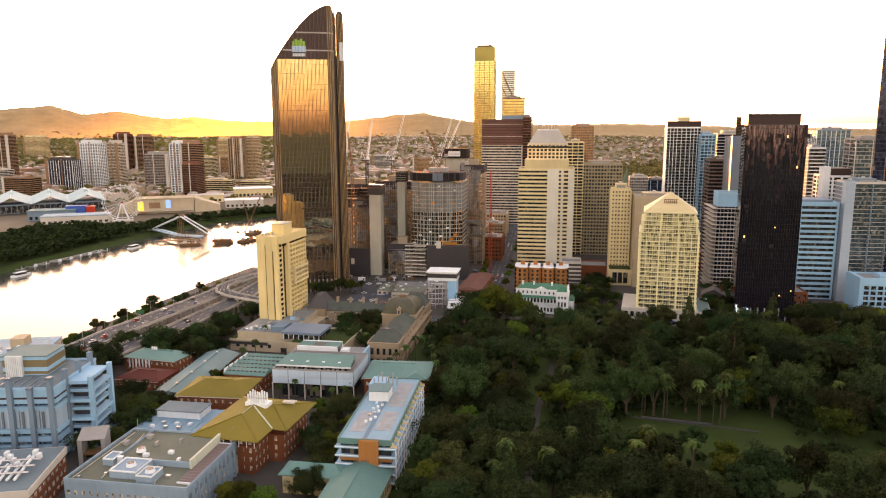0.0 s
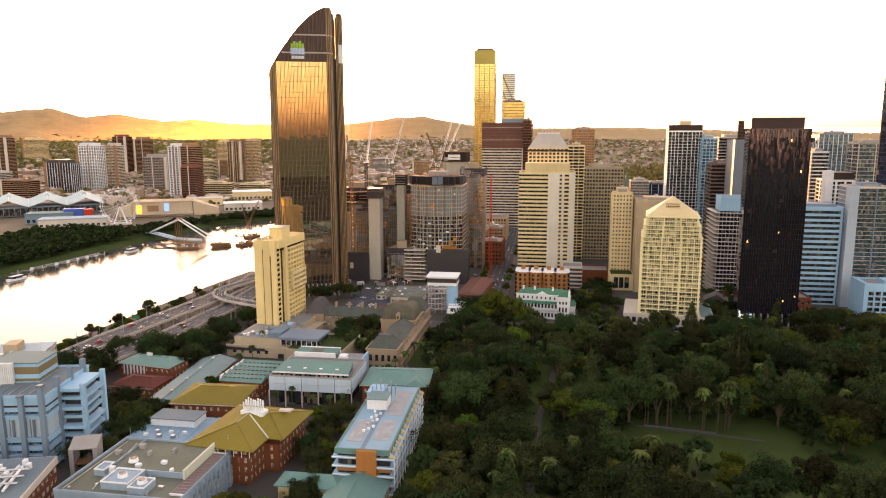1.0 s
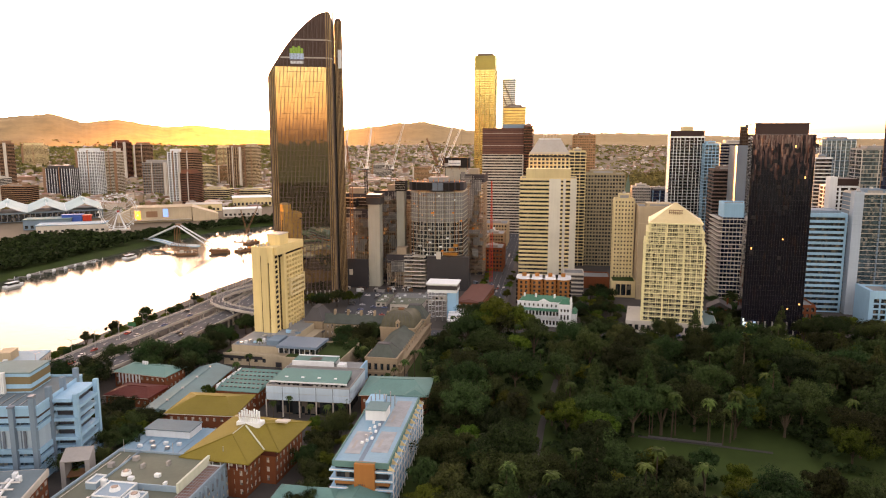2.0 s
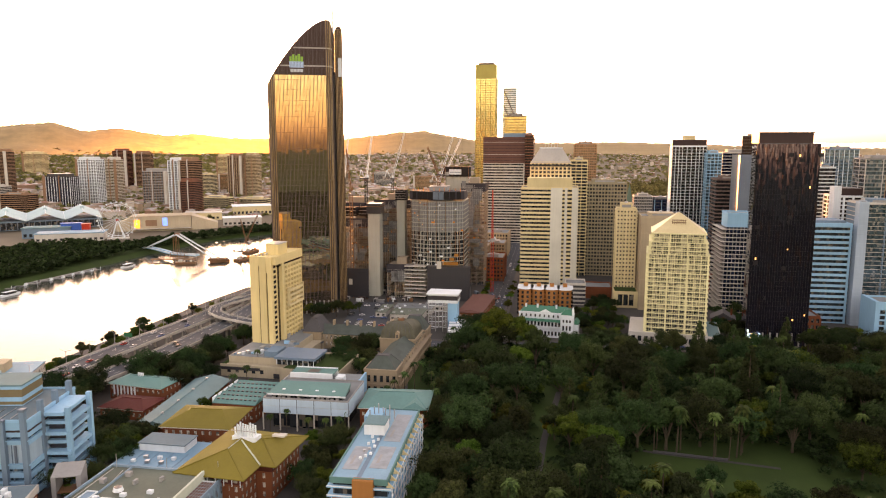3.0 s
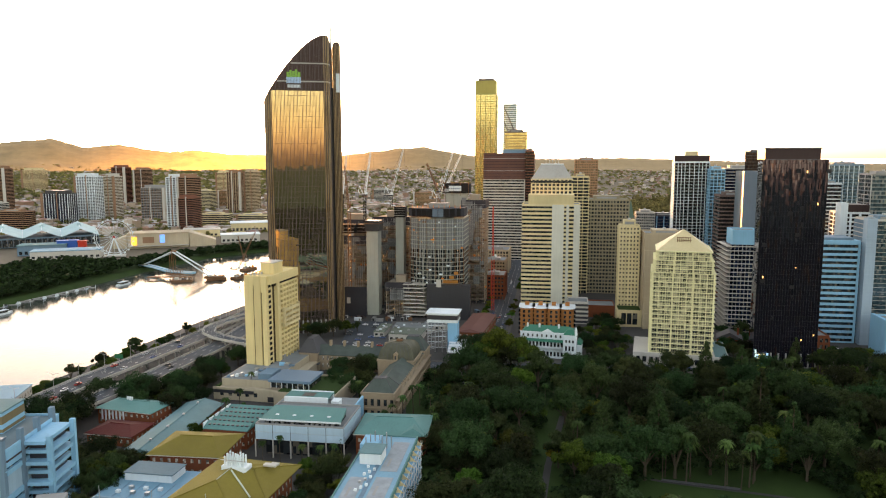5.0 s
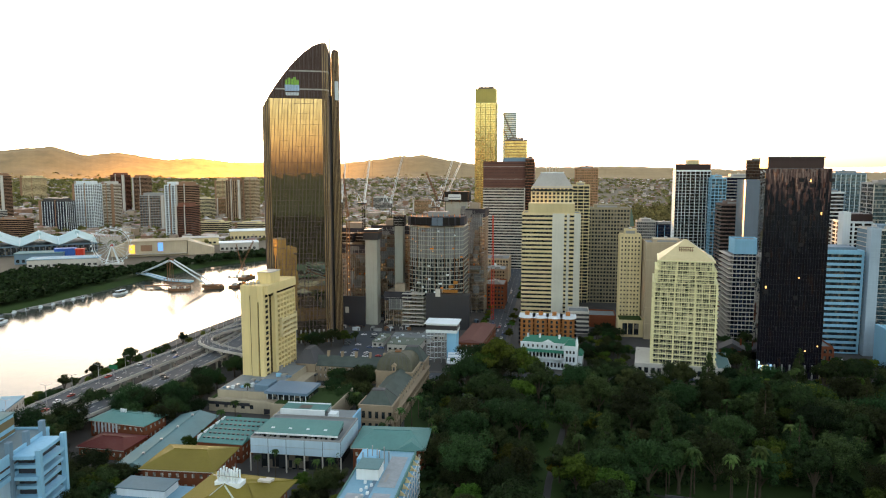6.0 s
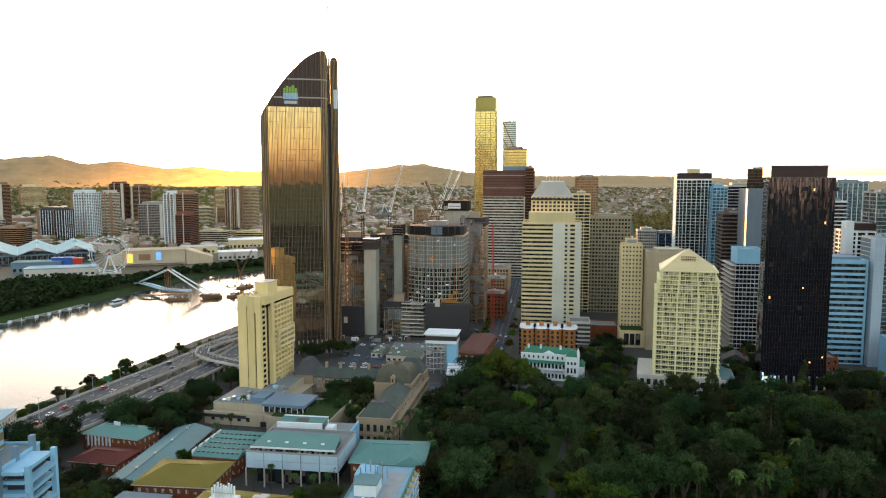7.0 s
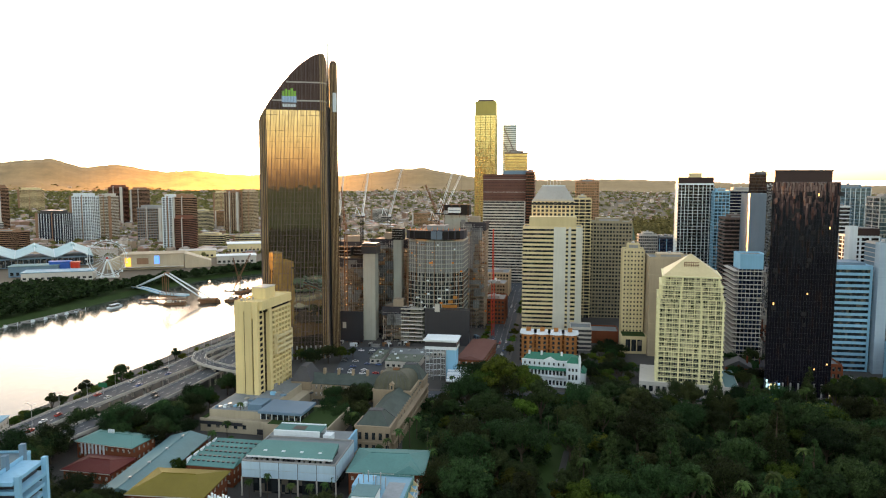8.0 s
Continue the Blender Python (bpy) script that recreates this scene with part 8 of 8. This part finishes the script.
for x, y, k in ((22, 240, 1.3), (36, 236, 1.25), (70, 246, 1.2), (76, 252, 1.3), (98, 304, 1.35), (101, 308, 1.3), (122, 300, 1.3), (125, 303, 1.25), (8, 372, 1.2), (12, 384, 1.2), (58, 330, 1.2), (150, 330, 1.2)):
    tree("palm", x, y, k)
more = random.Random(77)
for x, y, k in ((-166, 398, 1.25), (-184, 352, 1.15), (-186, 342, 1.1), (-184, 361, 1.0), (-157, 397, 1.1), (-141, 386, 1), (-140, 402, 1), (-143, 378, 0.9), (-131, 395, 0.8), (-136, 444, 0.7), (-144, 300, 0.8), (-133, 294, 0.8), (-135, 307, 0.75), (-135, 292, 0.7)):
    tree("fig", x, y, k * 0.78, group="trees below the expressway")
for x, y, k in ((-183, 362, 1.05), (-190, 349, 1.1), (-198, 330, 1.0), (-194, 334, 0.9), (-166, 388, 0.75), (-183, 342, 0.8), (-205, 318, 0.8), (-150, 410, 0.75), (-143, 414, 0.7), (-140, 440, 0.75)):
    tree("fig", x, y, k, group="trees below the expressway")
for x, y in ((-187, 410), (-162, 395), (-217, 410), (-168, 389), (-162, 384), (-190, 403), (-155, 393), (-141, 386), (-157, 404), (-153, 422), (-157, 415), (-147, 404), (-147, 396), (-148, 416), (-150, 385), (-153, 430), (-148, 448), (-147, 437), (-142, 432), (-146, 424), (-137, 418), (-139, 425)):
    tree(more.choice(("fig", "fig", "gum", "bright")), x, y, more.uniform(0.5, 0.72), group="trees below the expressway")
for (x0, x1, y0, y1, n, kinds, k0, k1) in ((-10, 6, 340, 446, 22, ("fig", "palm", "gum", "palm", "bright"), 0.5, 0.8), (-4, 12, 262, 338, 12, ("gum", "bright", "fig"), 0.6, 0.85), (-56, -44, 228, 318, 20, ("bright", "fig"), 0.45, 0.65), (-150, -134, 262, 296, 7, ("fig", "bright"), 0.5, 0.7), (-66, -44, 396, 446, 10, ("fig",), 0.6, 0.8), (-112, -100, 368, 384, 5, ("bright", "palm"), 0.5, 0.7), (-150, -128, 296, 318, 8, ("fig", "bright"), 0.5, 0.7),
                                           (96, 124, 480, 560, 30, ("fig", "bright", "gum"), 0.4, 0.65), (-140, -116, 455, 500, 8, ("fig", "bright"), 0.5, 0.7), (22, 44, 455, 482, 6, ("fig",), 0.85, 1.15), (178, 200, 474, 506, 12, ("bright", "gum", "fig"), 0.4, 0.6), (118, 132, 520, 590, 12, ("fig", "bright"), 0.4, 0.6), (200, 240, 520, 552, 12, ("fig", "bright"), 0.4, 0.6), (236, 330, 455, 500, 26, ("bright", "fig"), 0.4, 0.6)):
    for _ in range(n):
        tree(more.choice(kinds), more.uniform(x0, x1), more.uniform(y0, y1), more.uniform(k0, k1), group="trees among the buildings")
# campus, parliament garden, expressway and street trees
for kind, x, y, k in (("fig", -62, 441, 0.75), ("fig", -54, 428, 0.7), ("fig", -48, 448, 0.7), ("bright", -66, 452, 0.8), ("gum", -44, 418, 0.7), ("palm", -22, 372, 0.9), ("palm", -17, 384, 0.9),
                      ("palm", -26, 362, 0.8), ("palm", -30, 358, 0.8), ("palm", -14, 396, 0.9), ("bright", -40, 396, 0.7), ("bright", -34, 388, 0.6), ("palm", -47, 400, 0.8),
                      ("fig", -150, 322, 0.75), ("fig", -158, 312, 0.7), ("gum", -146, 308, 0.7), ("bright", -140, 300, 0.8), ("fig", -170, 330, 0.6), ("bright", -132, 302, 0.7),
                      ("gum", -140, 430, 0.7),
                      ("bright", -136, 444, 0.7), ("gum", -128, 468, 0.7), ("bright", -150, 392, 0.6), ("bright", -142, 402, 0.6), ("fig", -126, 486, 0.55),
                      ("fig", -96, 540, 0.7), ("fig", -84, 546, 0.7), ("bright", -76, 552, 0.8), ("bright", -104, 548, 0.8), ("gum", -68, 560, 0.5), ("fig", -92, 532, 0.6),
                      ("bright", -46, 270, 0.8), ("bright", -40, 290, 0.7), ("bright", -44, 256, 0.7), ("fig", -50, 232, 0.55), ("bright", -70, 226, 0.8), ("bright", -62, 222, 0.8), ("fig", -92, 208, 0.5), ("bright", -78, 232, 0.6),
                      ("palm", -72, 322, 0.7), ("palm", -62, 320, 0.7), ("palm", -54, 319, 0.7), ("palm", -48, 318, 0.7), ("palm", -80, 324, 0.7), ("palm", -46, 326, 0.7),
                      ("bright", -112, 332, 0.6), ("bright", -118, 348, 0.6), ("bright", -114, 362, 0.6), ("palm", -112, 376, 0.9), ("palm", -106, 380, 0.9), ("fig", 30, 500, 0.7), ("fig", 34, 478, 0.9), ("fig", 22, 462, 0.8), ("fig", 42, 494, 0.7),
                      ("fig", 96, 500, 0.55), ("fig", 108, 510, 0.55), ("bright", 104, 492, 0.7), ("fig", 118, 520, 0.5), ("bright", 112, 540, 0.6), ("bright", 244, 480, 0.7), ("bright", 256, 486, 0.7), ("fig", 254, 470, 0.55), ("bright", 270, 478, 0.7),
                      ("palm", -108, 410, 0.8), ("bright", -90, 292, 0.7), ("bright", -48, 306, 0.7), ("bright", -58, 312, 0.6), ("shrub", 100, 262, 0.8), ("shrub", 110, 258, 0.8), ("shrub", 128, 252, 0.9)):
    tree(kind, x, y, k, group="trees among the buildings")
for kind, x, y, k in (("gum", -223, 436, 0.62), ("gum", -220, 441, 0.5), ("shrub", -224, 432, 0.8), ("gum", -216, 459, 0.7), ("bright", -213, 464, 0.62), ("gum", -214, 455, 0.5), ("bright", -217, 452, 0.4),
                      ("bright", -212, 486, 0.6), ("gum", -209, 492, 0.75), ("bright", -210, 480, 0.5), ("bright", -206, 496, 0.55), ("bright", -200, 515, 0.55), ("gum", -197, 522, 0.5), ("bright", -202, 508, 0.4),
                      ("gum", -193, 543, 0.55), ("bright", -191, 550, 0.45), ("bright", -226, 414, 0.6), ("bright", -222, 418, 0.5), ("bright", -229, 408, 0.6), ("shrub", -219, 424, 0.8), ("bright", -187, 572, 0.45), ("bright", -184, 585, 0.4)):
    tree(kind, x, y, k, 0.0, "trees along the river bank")

clutter = random.Random(9)
for k in range(34):
    zone = clutter.choice(((-92, -40, 596, 610), (26, 44, 586, 640), (-40, 20, 598, 606), (-60, -44, 600, 640)))
    x, y = clutter.uniform(zone[0], zone[1]), clutter.uniform(zone[2], zone[3])
    t = thing("site_container", "painted steel container on the building site", "container", x, y, 0, clutter.choice((GRID, GRID + 90, 20)), "containers on the building sites")
    long_, high = clutter.choice((3.0, 6.0, 6.0)), clutter.choice((2.4, 2.6))
    paint = clutter.choice((ORANGE, WHITE, BLUEGREY, RUST, PALE, MAROON, STEEL, GREY))
    block("body", paint, t, -1.2, 1.2, 0, long_, 0.1, high)
    block("door", DARK, t, -0.9, 0.9, -0.05, 0.0, 0.2, high - 0.3)
for k in range(22):
    f = k / 21
    for s in (-1, 1):
        x, y = 36 + 38.8 * f + s * 11.5, 560 + 258 * f
        if clutter.random() < 0.6:
            tree("bright", x, y, clutter.uniform(0.35, 0.55), group="street trees")
for k in range(16):
    tree(clutter.choice(("bright", "fig")), -30 + 24 * k, 500 - 3.6 * k + 0.0, clutter.uniform(0.3, 0.5), group="street trees") if k not in (1, 2, 3, 4, 5) else None

# ---- cars ----


def car(paint):
    t = thing("car", "small parked or driving car", "car", 0, 0, -60, 0, "cars on the roads")
    part("body", MB().frustum(-0.9, 0.9, -2.2, 2.2, 0.32, 0.95, 0.06, 0.12), paint, t)
    part("cabin", MB().frustum(-0.8, 0.8, -1.4, 1.1, 0.95, 1.48, 0.16, 0.42), GLASS, t)
    part("roof", MB().box(-0.62, 0.62, -0.95, 0.65, 1.48, 1.53), paint, t)
    for x in (-0.85, 0.85):
        for y in (-1.35, 1.4):
            part("wheel", MB().tube((x - 0.1, y, 0.33), (x + 0.1, y, 0.33), 0.33, 10), RUBBER, t)
    return t


PAINTS = ("white", "silver", "black", "red", "blue")
MODELS = []
for paint_name, paint in zip(PAINTS, CARS):
    MODELS.append(tagged(car(paint), paint_name + " car with dark windows on the road"))
spots = []
r = random.Random(21)
for line, half, count in ((MAIN[2:8], 7.5, 16), (INNER, 6, 9), ([(p[0], p[1], 0.11) for p in ((36, 560), (46.4, 625), (74.8, 818))], 9, 20), ([(-40, 493, 0.11), (20, 486, 0.11), (118, 474, 0.11), (330, 441, 0.11)], 7, 14)):
    for k in range(count):
        i = r.randrange(len(line) - 1)
        a, b, f = line[i], line[i + 1], r.random()
        yaw = math.degrees(math.atan2(b[1] - a[1], b[0] - a[0]))
        lane = r.choice((-0.62, -0.1, 0.62)) * half
        x, y, z = (a[j] + (b[j] - a[j]) * f for j in range(3))
        spots.append((x - lane * math.sin(radians(yaw)), y + lane * math.cos(radians(yaw)), z, yaw - 90))
for i in range(9):
    for j in range(4):
        if r.random() < 0.55:
            spots.append((-73 + j * 8.5 + r.uniform(-0.5, 0.5), 518 + i * 8 + r.uniform(-1.2, 1.2), 0.15, r.choice((90, 270)) + r.uniform(-2, 2)))
for i in range(16):
    spots.append((252 + (i % 8) * 3.2 + 6, 500 + (i // 8) * 7, 0.12, 0))
kept = []
for s in spots:
    if all((s[0] - q[0]) ** 2 + (s[1] - q[1]) ** 2 > 30 for q in kept):
        kept.append(s)
for k, (x, y, z, yaw) in enumerate(kept):
    m = pose(x, y, z + 0.0, 0, 0, yaw)
    if k < len(MODELS):
        MODELS[k].matrix_basis = m
    else:
        copy_thing(MODELS[r.choice((0, 0, 1, 1, 2, 2, 3, 4))], m)
